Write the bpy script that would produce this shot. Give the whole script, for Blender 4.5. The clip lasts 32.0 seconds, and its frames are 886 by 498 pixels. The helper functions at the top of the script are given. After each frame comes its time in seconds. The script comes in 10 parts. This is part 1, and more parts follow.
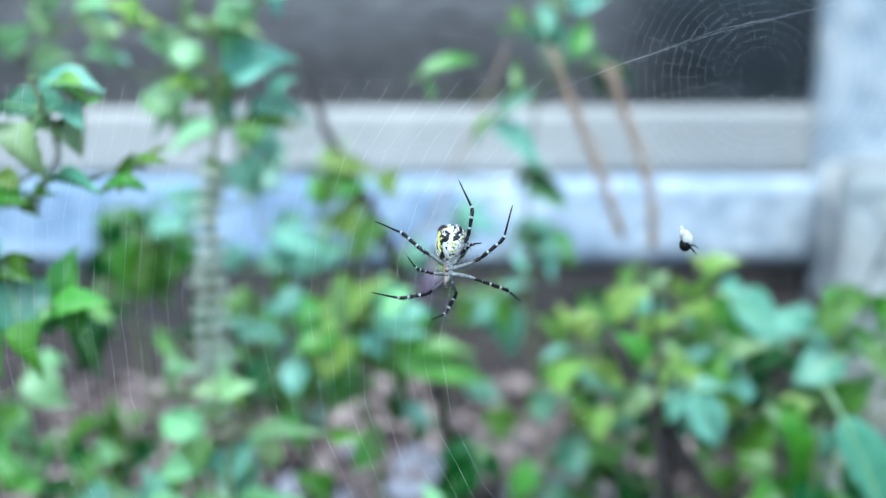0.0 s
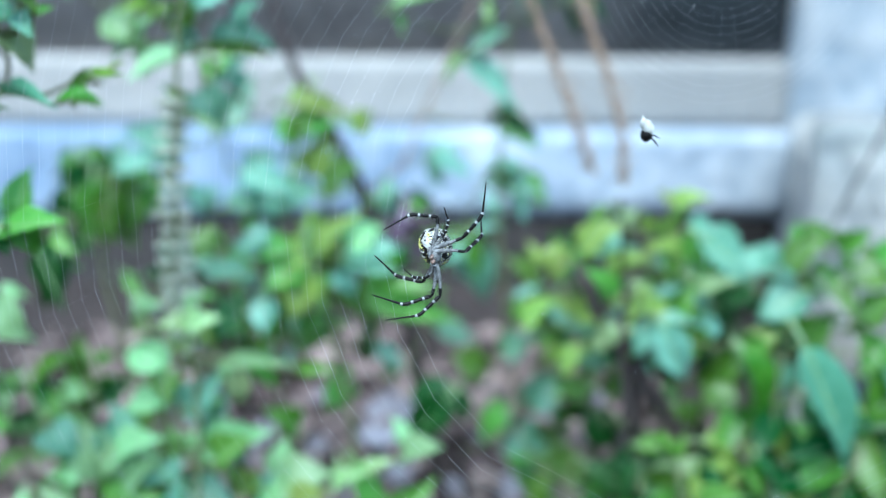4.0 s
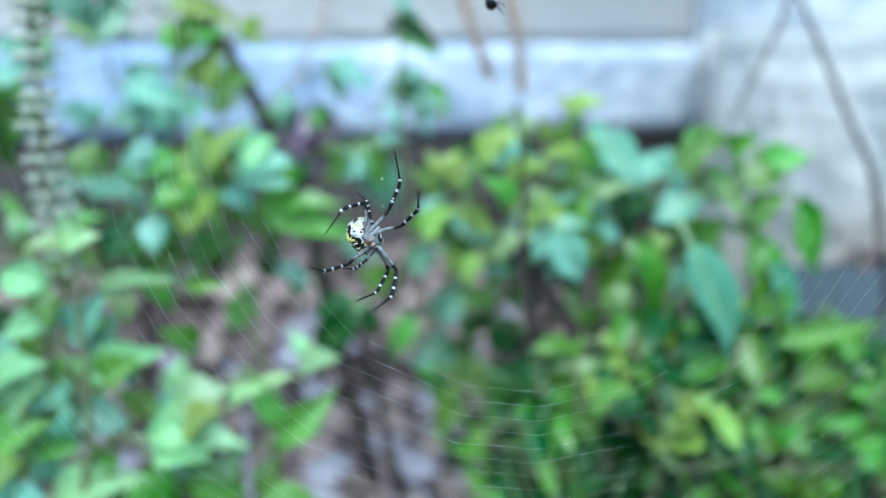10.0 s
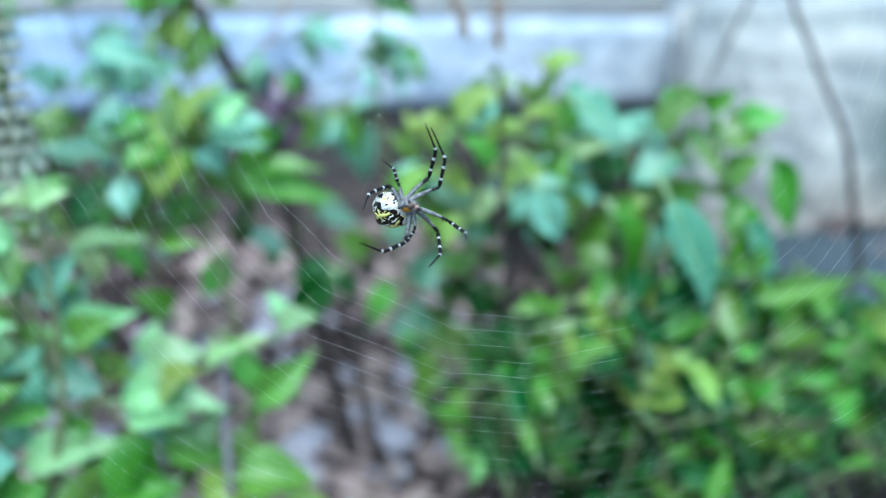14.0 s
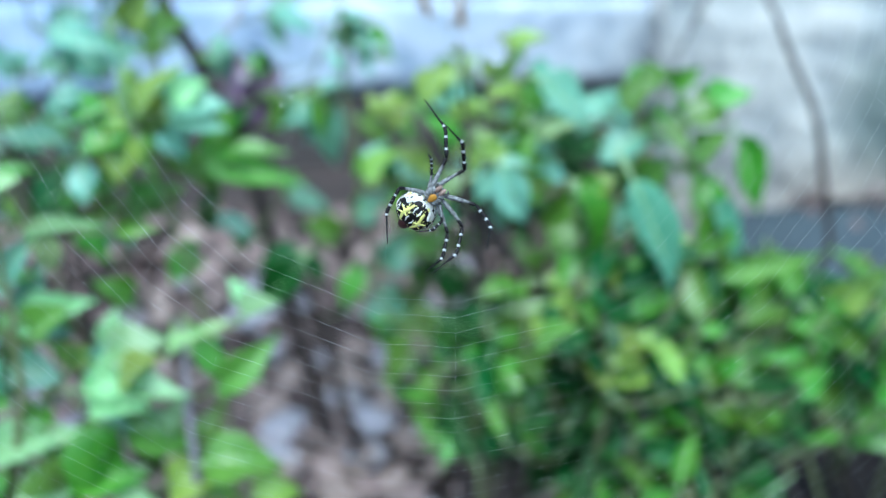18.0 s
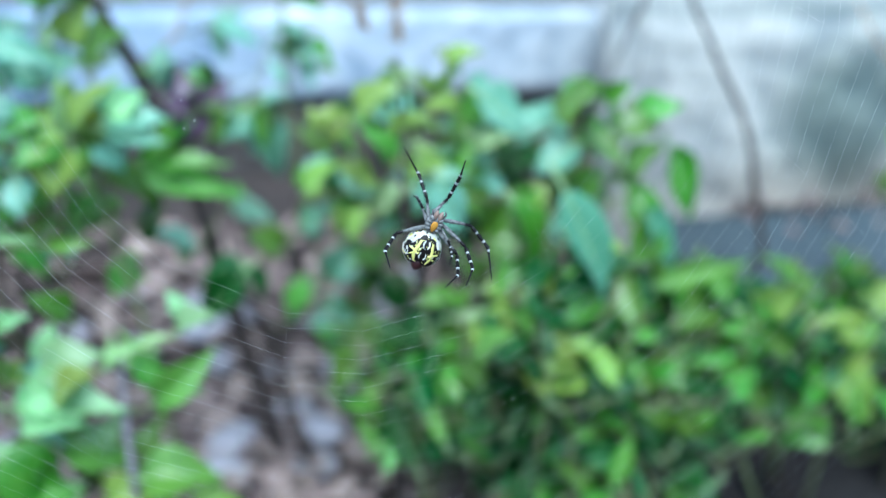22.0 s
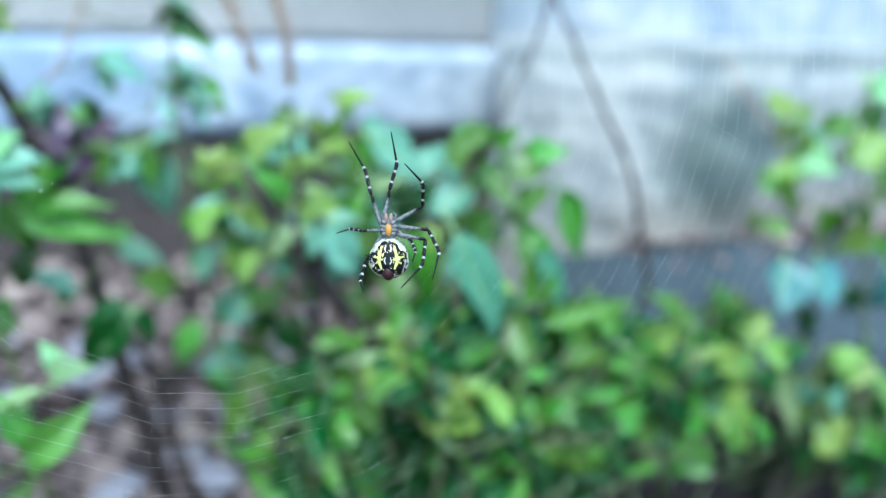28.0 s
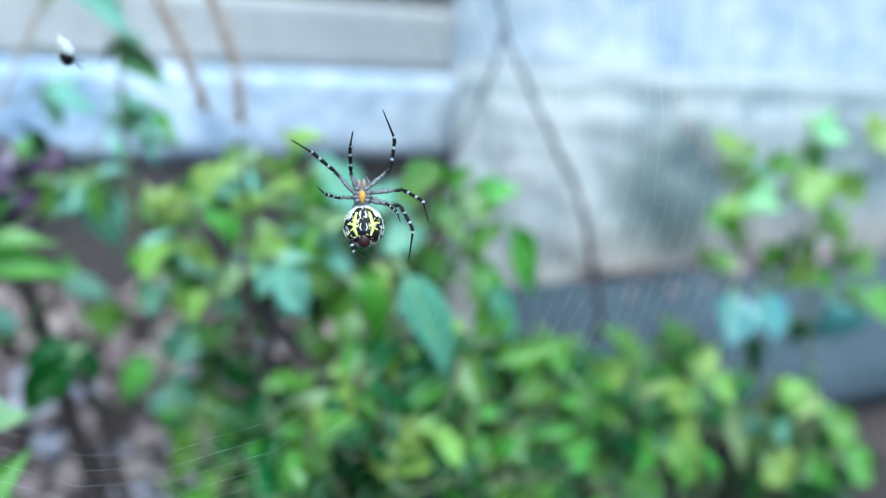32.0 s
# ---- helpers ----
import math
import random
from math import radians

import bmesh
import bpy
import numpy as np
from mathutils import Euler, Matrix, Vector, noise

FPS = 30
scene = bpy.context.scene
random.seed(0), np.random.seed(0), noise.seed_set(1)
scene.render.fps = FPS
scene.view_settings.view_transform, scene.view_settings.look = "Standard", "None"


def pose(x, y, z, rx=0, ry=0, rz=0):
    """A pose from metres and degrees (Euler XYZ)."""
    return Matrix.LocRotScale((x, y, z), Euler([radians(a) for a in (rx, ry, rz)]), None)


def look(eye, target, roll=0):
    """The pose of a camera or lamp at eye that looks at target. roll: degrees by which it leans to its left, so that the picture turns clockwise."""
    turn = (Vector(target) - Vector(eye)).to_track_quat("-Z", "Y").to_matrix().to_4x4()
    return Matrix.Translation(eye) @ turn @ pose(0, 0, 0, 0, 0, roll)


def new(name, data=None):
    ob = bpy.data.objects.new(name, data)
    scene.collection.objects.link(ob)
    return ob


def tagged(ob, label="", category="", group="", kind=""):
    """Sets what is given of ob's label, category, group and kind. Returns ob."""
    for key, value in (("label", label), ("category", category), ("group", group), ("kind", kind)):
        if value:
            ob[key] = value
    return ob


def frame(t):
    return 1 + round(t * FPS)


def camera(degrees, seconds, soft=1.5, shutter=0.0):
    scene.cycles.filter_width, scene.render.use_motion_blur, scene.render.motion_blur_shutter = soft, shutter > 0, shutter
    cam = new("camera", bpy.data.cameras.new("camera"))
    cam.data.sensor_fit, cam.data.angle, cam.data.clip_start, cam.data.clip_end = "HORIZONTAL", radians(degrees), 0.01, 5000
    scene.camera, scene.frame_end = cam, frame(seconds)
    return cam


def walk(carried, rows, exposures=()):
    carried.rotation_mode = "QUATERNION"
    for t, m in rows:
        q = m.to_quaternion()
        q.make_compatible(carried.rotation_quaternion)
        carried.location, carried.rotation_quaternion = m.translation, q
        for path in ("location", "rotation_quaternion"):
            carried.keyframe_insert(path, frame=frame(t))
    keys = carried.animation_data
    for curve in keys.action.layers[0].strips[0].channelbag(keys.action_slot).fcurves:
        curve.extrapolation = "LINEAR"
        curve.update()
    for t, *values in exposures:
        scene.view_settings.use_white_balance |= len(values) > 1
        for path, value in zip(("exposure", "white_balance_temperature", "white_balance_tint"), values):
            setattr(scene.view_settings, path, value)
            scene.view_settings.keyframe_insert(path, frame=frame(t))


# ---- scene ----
from functools import lru_cache

# ---------------------------------------------------------------- camera
cam = camera(62.0, 32.0, soft=1.25)
cam.data.dof.use_dof = True
cam.data.dof.focus_distance = 0.1285
cam.data.dof.aperture_fstop = 6.5
PATH = [
    (0, pose(-0.00000, 0.00015, 0.36000, 81.14, 0.11, 0.04)),
    (0.5, pose(0.00114, -0.00011, 0.35879, 81.05, 0.20, 0.08)),
    (1, pose(0.00074, 0.00028, 0.35736, 80.71, 0.32, 0.27)),
    (1.5, pose(0.00267, 0.00040, 0.35642, 80.26, 0.31, 0.01)),
    (2, pose(0.00276, -0.00011, 0.35428, 79.83, -0.04, 0.34)),
    (2.5, pose(0.00161, -0.00051, 0.35339, 79.38, 0.03, 0.57)),
    (3, pose(-0.00023, -0.00071, 0.35262, 79.04, -0.21, 0.75)),
    (3.5, pose(0.00094, -0.00039, 0.35090, 78.72, -0.28, -0.43)),
    (4, pose(0.00317, 0.00055, 0.34850, 78.07, -0.35, -1.70)),
    (4.5, pose(0.00538, 0.00159, 0.34848, 77.33, -0.20, -2.06)),
    (6.5, pose(0.00722, 0.00314, 0.34613, 75.87, 0.76, -4.38)),
    (7, pose(0.00639, 0.00400, 0.34616, 75.54, 0.58, -4.85)),
    (7.5, pose(0.00771, 0.00397, 0.34433, 74.87, 0.33, -5.65)),
    (8, pose(0.01094, 0.00385, 0.34359, 74.15, 0.27, -6.70)),
    (8.5, pose(0.01187, 0.00347, 0.34326, 73.54, -0.01, -6.72)),
    (9, pose(0.01487, 0.00397, 0.34332, 73.03, 0.13, -7.24)),
    (9.5, pose(0.01672, 0.00372, 0.34265, 72.53, 0.05, -7.67)),
    (10, pose(0.01658, 0.00321, 0.34037, 72.39, -0.21, -7.54)),
    (10.5, pose(0.01633, 0.00257, 0.33821, 71.82, -0.09, -8.02)),
    (11, pose(0.01713, 0.00231, 0.33839, 71.82, -0.17, -8.13)),
    (11.5, pose(0.01961, 0.00262, 0.33783, 71.49, -0.07, -8.98)),
    (12, pose(0.01896, 0.00154, 0.33590, 71.10, -0.34, -8.85)),
    (12.5, pose(0.01602, 0.00084, 0.33309, 70.80, -0.38, -8.82)),
    (13, pose(0.01203, 0.00076, 0.33131, 70.75, -0.85, -7.96)),
    (13.5, pose(0.01127, 0.00183, 0.33054, 71.38, -0.61, -8.15)),
    (14, pose(0.01412, 0.00341, 0.32958, 71.13, -0.41, -9.67)),
    (14.5, pose(0.01687, 0.00423, 0.32914, 70.56, -0.51, -9.63)),
    (16.5, pose(0.02862, 0.00549, 0.33037, 70.54, 0.20, -10.92)),
    (17, pose(0.02887, 0.00563, 0.33008, 70.36, 0.02, -10.65)),
    (17.5, pose(0.02625, 0.00510, 0.32937, 69.87, 0.13, -10.31)),
    (18, pose(0.02580, 0.00369, 0.32911, 69.71, 0.14, -10.64)),
    (18.5, pose(0.02858, 0.00252, 0.32813, 69.60, 0.01, -11.59)),
    (19, pose(0.03232, 0.00210, 0.32832, 69.55, 0.21, -11.83)),
    (19.5, pose(0.03126, 0.00154, 0.32822, 69.47, 0.12, -11.96)),
    (20, pose(0.03129, 0.00007, 0.32897, 69.37, -0.26, -12.71)),
    (20.5, pose(0.03316, -0.00075, 0.33109, 70.27, -0.09, -13.41)),
    (21, pose(0.03444, -0.00122, 0.33271, 70.08, -0.06, -12.47)),
    (21.5, pose(0.03373, -0.00172, 0.33315, 70.01, -0.05, -11.62)),
    (22, pose(0.03481, -0.00274, 0.33238, 70.24, -0.29, -13.60)),
    (22.5, pose(0.03529, -0.00346, 0.33004, 70.48, -0.64, -14.32)),
    (23, pose(0.03416, -0.00427, 0.32818, 70.45, -1.09, -15.33)),
    (23.5, pose(0.03905, -0.00445, 0.32878, 70.63, -0.83, -14.60)),
    (24, pose(0.04283, -0.00465, 0.33023, 70.83, -0.63, -14.91)),
    (24.5, pose(0.04607, -0.00489, 0.33187, 70.49, -0.86, -15.16)),
    (25, pose(0.04928, -0.00535, 0.33436, 70.07, -1.06, -15.64)),
    (25.5, pose(0.05008, -0.00543, 0.33544, 70.18, -0.96, -16.62)),
    (27.5, pose(0.03961, -0.00492, 0.33732, 72.46, -2.26, -19.93)),
    (28, pose(0.04017, -0.00433, 0.33767, 72.86, -2.13, -20.63)),
    (28.5, pose(0.04022, -0.00426, 0.33873, 72.71, -2.17, -21.08)),
    (29, pose(0.04188, -0.00501, 0.34091, 73.02, -2.51, -21.36)),
    (29.5, pose(0.04529, -0.00532, 0.34311, 72.85, -2.61, -22.91)),
    (30, pose(0.04675, -0.00530, 0.34452, 72.84, -2.64, -22.88)),
    (30.5, pose(0.04518, -0.00520, 0.34508, 73.33, -2.83, -22.29)),
    (31, pose(0.04451, -0.00446, 0.34585, 73.90, -2.89, -22.31)),
    (31.5, pose(0.04455, -0.00438, 0.34675, 74.18, -3.03, -22.93)),
    (32, pose(0.04518, -0.00406, 0.34691, 74.48, -3.10, -23.40)),
]
walk(cam, PATH, [(0, 0.93, 5300, -2.8), (32, 0.93, 5300, -2.8)])

# ---------------------------------------------------------------- light
world = bpy.data.worlds.new("sky")
scene.world = world
world.use_nodes = True
wn = world.node_tree.nodes
sky = wn.new("ShaderNodeTexSky")
sky.sky_type = "NISHITA"
sky.sun_disc = False
sky.sun_elevation = radians(56)
sky.sun_rotation = radians(192)
wn["Background"].inputs["Strength"].default_value = 0.12
world.node_tree.links.new(sky.outputs["Color"], wn["Background"].inputs["Color"])
sun_data = bpy.data.lights.new("sun", "SUN")
sun_data.energy = 2.8
sun_data.angle = radians(50)
sun_data.color = (1.0, 0.97, 0.92)
sun = new("sun", sun_data)
sun.matrix_world = look((-0.4, -1.9, 3.2), (0, 0, 0))


# ---------------------------------------------------------------- materials
def material(name, low, high, scale=40.0, rough=0.6, bump=0.2, fine=6.0, spread=0.0, metal=0.0, clear=0.0, sheen=0.5, island=False, stains_and_shade=()):
    """Two colours mixed by coarse and fine noise; spread: change of value from object to object."""
    m = bpy.data.materials.new(name)
    m.use_nodes = True
    nt = m.node_tree
    b = nt.nodes["Principled BSDF"]
    co = nt.nodes.new("ShaderNodeTexCoord")
    n1, n2 = nt.nodes.new("ShaderNodeTexNoise"), nt.nodes.new("ShaderNodeTexNoise")
    n1.inputs["Scale"].default_value, n2.inputs["Scale"].default_value = scale, scale * fine
    n1.inputs["Detail"].default_value = n2.inputs["Detail"].default_value = 4
    mix = nt.nodes.new("ShaderNodeMath")
    mix.operation = "MULTIPLY_ADD"
    mix.inputs[1].default_value, mix.inputs[2].default_value = 0.5, 0.0
    add = nt.nodes.new("ShaderNodeMath")
    add.operation = "MULTIPLY_ADD"
    add.inputs[1].default_value = 0.5
    ramp = nt.nodes.new("ShaderNodeValToRGB")
    ramp.color_ramp.elements[0].position, ramp.color_ramp.elements[1].position = 0.34, 0.66
    ramp.color_ramp.elements[0].color, ramp.color_ramp.elements[1].color = (*low, 1), (*high, 1)
    for n in (n1, n2):
        nt.links.new(co.outputs["Object"], n.inputs["Vector"])
    nt.links.new(n1.outputs["Fac"], mix.inputs[0])
    nt.links.new(n2.outputs["Fac"], add.inputs[0])
    nt.links.new(mix.outputs[0], add.inputs[2])
    nt.links.new(add.outputs[0], ramp.inputs["Fac"])
    colour = ramp.outputs["Color"]
    if spread:
        info = nt.nodes.new("ShaderNodeNewGeometry" if island else "ShaderNodeObjectInfo")
        hue = nt.nodes.new("ShaderNodeHueSaturation")
        for socket, size, mid in (("Value", 2 * spread, 1 - spread), ("Hue", 0.04, 0.485)):
            part_of = nt.nodes.new("ShaderNodeMath")
            part_of.operation = "MULTIPLY_ADD"
            part_of.inputs[1].default_value, part_of.inputs[2].default_value = size, mid
            nt.links.new(info.outputs["Random Per Island" if island else "Random"], part_of.inputs[0])
            nt.links.new(part_of.outputs[0], hue.inputs[socket])
        nt.links.new(colour, hue.inputs["Color"])
        colour = hue.outputs["Color"]
    for at, radius, tone, most in stains_and_shade:
        # a patch with an uneven outline of its own; some put shade into colour
        away = nt.nodes.new("ShaderNodeVectorMath")
        away.operation = "SUBTRACT"
        away.inputs[1].default_value = at
        size = nt.nodes.new("ShaderNodeVectorMath")
        size.operation = "DIVIDE"
        size.inputs[1].default_value = radius
        far = nt.nodes.new("ShaderNodeVectorMath")
        far.operation = "LENGTH"
        ragged = nt.nodes.new("ShaderNodeMath")
        ragged.operation = "MULTIPLY_ADD"
        ragged.inputs[1].default_value = 1.1
        fade = nt.nodes.new("ShaderNodeMapRange")
        fade.interpolation_type = "SMOOTHSTEP"
        fade.inputs["From Min"].default_value, fade.inputs["From Max"].default_value = 2.0, 1.0
        fade.inputs["To Min"].default_value, fade.inputs["To Max"].default_value = 0.0, most
        tint = nt.nodes.new("ShaderNodeMix")
        tint.data_type, tint.blend_type = "RGBA", "MULTIPLY"
        tint.inputs["B"].default_value = (*tone, 1)
        nt.links.new(co.outputs["Object"], away.inputs[0])
        nt.links.new(away.outputs[0], size.inputs[0])
        nt.links.new(size.outputs[0], far.inputs[0])
        nt.links.new(n1.outputs["Fac"], ragged.inputs[0])
        nt.links.new(far.outputs["Value"], ragged.inputs[2])
        nt.links.new(ragged.outputs[0], fade.inputs["Value"])
        nt.links.new(fade.outputs["Result"], tint.inputs["Factor"])
        nt.links.new(colour, tint.inputs["A"])
        colour = tint.outputs["Result"]
    nt.links.new(colour, b.inputs["Base Color"])
    b.inputs["Roughness"].default_value, b.inputs["Metallic"].default_value = rough, metal
    b.inputs["Specular IOR Level"].default_value = sheen
    if bump:
        bp = nt.nodes.new("ShaderNodeBump")
        bp.inputs["Strength"].default_value, bp.inputs["Distance"].default_value = bump, 0.2 / scale
        nt.links.new(n2.outputs["Fac"], bp.inputs["Height"])
        nt.links.new(bp.outputs["Normal"], b.inputs["Normal"])
    if clear:
        tr = nt.nodes.new("ShaderNodeBsdfTranslucent")
        ms = nt.nodes.new("ShaderNodeMixShader")
        ms.inputs["Fac"].default_value = clear
        nt.links.new(colour, tr.inputs["Color"])
        nt.links.new(b.outputs[0], ms.inputs[1])
        nt.links.new(tr.outputs[0], ms.inputs[2])
        nt.links.new(ms.outputs[0], nt.nodes["Material Output"].inputs["Surface"])
    return m


def foliage(name, low, high, clear=0.25, rough=0.3, sheen=0.8):
    return material(name, low, high, 2.6, rough, 0.12, fine=9, spread=0.30, clear=clear, sheen=sheen)


LEAF = {
    "basil": foliage("leaf_green", (0.076, 0.22, 0.026), (0.225, 0.45, 0.068)),
    "fresh": foliage("leaf_light_green", (0.24, 0.48, 0.17), (0.46, 0.70, 0.36), 0.3, 0.38, 1.0),
    "teal": foliage("leaf_blue_green", (0.09, 0.30, 0.15), (0.34, 0.62, 0.47), 0.2, 0.38, 0.9),
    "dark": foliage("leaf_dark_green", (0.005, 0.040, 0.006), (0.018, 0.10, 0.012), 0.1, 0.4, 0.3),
    "yellow": foliage("leaf_yellow_green", (0.18, 0.32, 0.035), (0.40, 0.54, 0.11), 0.3, 0.38),
    "pale": foliage("leaf_pale_green", (0.28, 0.44, 0.16), (0.48, 0.62, 0.30), 0.25, 0.38),
    "cyan": foliage("leaf_grey_blue_green", (0.08, 0.28, 0.28), (0.17, 0.41, 0.40), 0.1, 0.36, 1.0),
    "small": foliage("leaf_fresh_green", (0.040, 0.145, 0.009), (0.147, 0.315, 0.027), 0.3, 0.38, 0.5),
    "gloss": foliage("leaf_glossy_green", (0.05, 0.20, 0.09), (0.20, 0.42, 0.26), 0.2, 0.2, 1.0),
    "purple": foliage("leaf_purple", (0.055, 0.024, 0.070), (0.13, 0.058, 0.15), 0.1),
}
MIDRIB = material("leaf_midrib", (0.24, 0.40, 0.16), (0.38, 0.55, 0.28), 3, 0.45, 0.1, clear=0.15)
STEM = material("stem_green_brown", (0.10, 0.13, 0.05), (0.20, 0.22, 0.10), 90, 0.7, 0.4)
BARK = material("stem_dark_bark", (0.035, 0.026, 0.026), (0.085, 0.065, 0.06), 90, 0.85, 0.5)
LILAC = material("stem_grey_lilac", (0.16, 0.14, 0.17), (0.32, 0.29, 0.33), 90, 0.8, 0.4)
DRY = material("dry_flower_stalk", (0.30, 0.20, 0.14), (0.52, 0.38, 0.28), 120, 0.8, 0.4)
WHORL = material("faded_whorl", (0.36, 0.40, 0.30), (0.64, 0.66, 0.54), 250, 0.8, 0.5, clear=0.2, spread=0.12)
CONCRETE = material("pale_concrete", (0.24, 0.30, 0.37), (0.54, 0.55, 0.56), 7, 0.88, 0.35, fine=4)
# bluish and darker towards the left, with a thin darker strip low down
STEP = material("pale_patchy_concrete", (0.36, 0.44, 0.54), (0.78, 0.83, 0.89), 9, 0.88, 0.35, fine=4, stains_and_shade=(
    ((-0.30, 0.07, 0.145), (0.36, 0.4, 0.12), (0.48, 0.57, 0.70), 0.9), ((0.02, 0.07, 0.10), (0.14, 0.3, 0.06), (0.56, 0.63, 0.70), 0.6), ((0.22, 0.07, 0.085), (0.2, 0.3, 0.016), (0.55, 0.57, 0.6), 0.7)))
WEATHERED = material("weathered_concrete", (0.28, 0.31, 0.33), (0.64, 0.62, 0.58), 7, 0.9, 0.4, fine=4, stains_and_shade=(
    ((0.525, -0.265, 0.105), (0.075, 0.2, 0.07), (0.34, 0.42, 0.40), 0.95), ((0.72, -0.265, 0.12), (0.12, 0.2, 0.05), (0.42, 0.50, 0.50), 0.9),
    ((0.9, -0.2, 0.03), (0.8, 0.3, 0.05), (0.62, 0.52, 0.44), 0.8), ((0.75, -0.265, 0.196), (0.5, 0.1, 0.012), (0.45, 0.50, 0.50), 0.9)))
BEIGE = material("beige_plaster", (0.38, 0.365, 0.35), (0.51, 0.485, 0.455), 7, 0.9, 0.25, fine=14)
# plain dark brown over the whole footing
FOOTING_BROWN = material("dark_brown_concrete", (0.035, 0.030, 0.030), (0.10, 0.085, 0.08), 8, 0.9, 0.4, fine=12)
SLAB = material("grey_stone_slab", (0.034, 0.050, 0.062), (0.075, 0.100, 0.118), 10, 0.8, 0.35, fine=12)
# the recess's shade is put into this colour, deepest beside the pillar
VOID = material("recess_shade_masonry", (0.17, 0.155, 0.155), (0.32, 0.30, 0.295), 5, 0.9, 0.3, fine=8, stains_and_shade=(((0.40, 0.19, 0.40), (0.17, 0.3, 0.16), (0.13, 0.18, 0.21), 0.97),))
# the dark patch puts the deep shade below the slab into the soil colour
SOIL = material("brown_soil", (0.018, 0.014, 0.013), (0.078, 0.056, 0.051), 14, 0.95, 0.6, fine=9, stains_and_shade=(((0.40, 0.34, 0.03), (0.15, 0.10, 0.2), (0.22, 0.26, 0.30), 0.95),))
LITTER = material("fallen_leaf_brown", (0.12, 0.088, 0.082), (0.42, 0.31, 0.29), 40, 0.85, 0.4, spread=0.45, island=True)
STONE = material("grey_stone", (0.22, 0.21, 0.24), (0.44, 0.42, 0.47), 30, 0.85, 0.4, spread=0.25)
PALE_STONE = material("pale_stone", (0.32, 0.31, 0.36), (0.56, 0.54, 0.60), 30, 0.85, 0.4)
SILK = material("silk", (0.75, 0.77, 0.80), (0.9, 0.9, 0.92), 300, 0.35, 0.0)


# ---------------------------------------------------------------- builders
def part(name, bm, mat, parent=None, label=""):
    """One mesh object from a bmesh, under a thing or a part."""
    me = bpy.data.meshes.new(name)
    bm.to_mesh(me)
    bm.free()
    for one in mat if isinstance(mat, (list, tuple)) else (mat,):
        me.materials.append(one)
    me.shade_smooth()
    ob = new(name, me)
    ob.parent = parent
    if label:
        ob["label"] = label
    return ob


def root(name, at, label, category, group="", kind=""):
    ob = new(name)
    ob.location = at
    ob.empty_display_size = 0.01
    return tagged(ob, label, category, group, kind)


def tube(bm, points, radii, sides=6, mats=None):
    """A tapered tube along points; closed at both ends. mats: a material index per ring."""
    rings, points = [], [Vector(p) for p in points]
    for i, p in enumerate(points):
        d = (points[min(i + 1, len(points) - 1)] - points[max(i - 1, 0)]).normalized()
        a = d.orthogonal().normalized() if i == 0 else (a - a.dot(d) * d).normalized()
        b = d.cross(a)
        r = radii[i] if isinstance(radii, (list, tuple)) else radii
        rings.append([bm.verts.new(p + r * (math.cos(k * math.tau / sides) * a + math.sin(k * math.tau / sides) * b)) for k in range(sides)])
    for i in range(len(rings) - 1):
        for k in range(sides):
            f = bm.faces.new((rings[i][k], rings[i][(k + 1) % sides], rings[i + 1][(k + 1) % sides], rings[i + 1][k]))
            if mats:
                f.material_index = mats[i]
    bm.faces.new(rings[0][::-1]), bm.faces.new(rings[-1])
    return bm


def ball(bm, at, size, rows=8, cols=12, shape=None):
    """A closed ellipsoid; shape(u, p) may move a point, u from 0 to 1 along y."""
    vs = []
    for i in range(1, rows):
        th = math.pi * i / rows
        vs.append([])
        for k in range(cols):
            ph = math.tau * k / cols
            p = Vector((math.sin(th) * math.cos(ph), -math.cos(th), math.sin(th) * math.sin(ph)))
            if shape:
                p = shape(i / rows, p)
            vs[-1].append(bm.verts.new(Vector(at) + Vector((p.x * size[0], p.y * size[1], p.z * size[2]))))
    ends = []
    for y, u in ((-1, 0), (1, 1)):
        p = Vector((0, y, 0))
        if shape:
            p = shape(u, p)
        ends.append(bm.verts.new(Vector(at) + Vector((p.x * size[0], p.y * size[1], p.z * size[2]))))
    for i in range(rows - 2):
        for k in range(cols):
            bm.faces.new((vs[i][k], vs[i + 1][k], vs[i + 1][(k + 1) % cols], vs[i][(k + 1) % cols]))
    for k in range(cols):
        bm.faces.new((ends[0], vs[0][k], vs[0][(k + 1) % cols]))
        bm.faces.new((ends[1], vs[-1][(k + 1) % cols], vs[-1][k]))
    return bm


def block(bm, lo, hi, bevel=0.004, rough=0.0):
    lo, hi = Vector(lo), Vector(hi)
    before = set(bm.verts)
    bmesh.ops.create_cube(bm, size=1, matrix=Matrix.LocRotScale((lo + hi) / 2, None, hi - lo))
    edges = {e for v in bm.verts if v not in before for e in v.link_edges}
    bmesh.ops.bevel(bm, geom=list(edges), offset=bevel, segments=2, affect="EDGES")
    if rough:
        made = [f for f in bm.faces if not any(v in before for v in f.verts)]
        long_edges = {e for f in made for e in f.edges if e.calc_length() > 0.05}
        bmesh.ops.subdivide_edges(bm, edges=list(long_edges), cuts=7, use_grid_fill=True)
        for v in bm.verts:
            if v not in before:
                v.co += rough * noise.noise_vector(v.co * 18)
    return bm


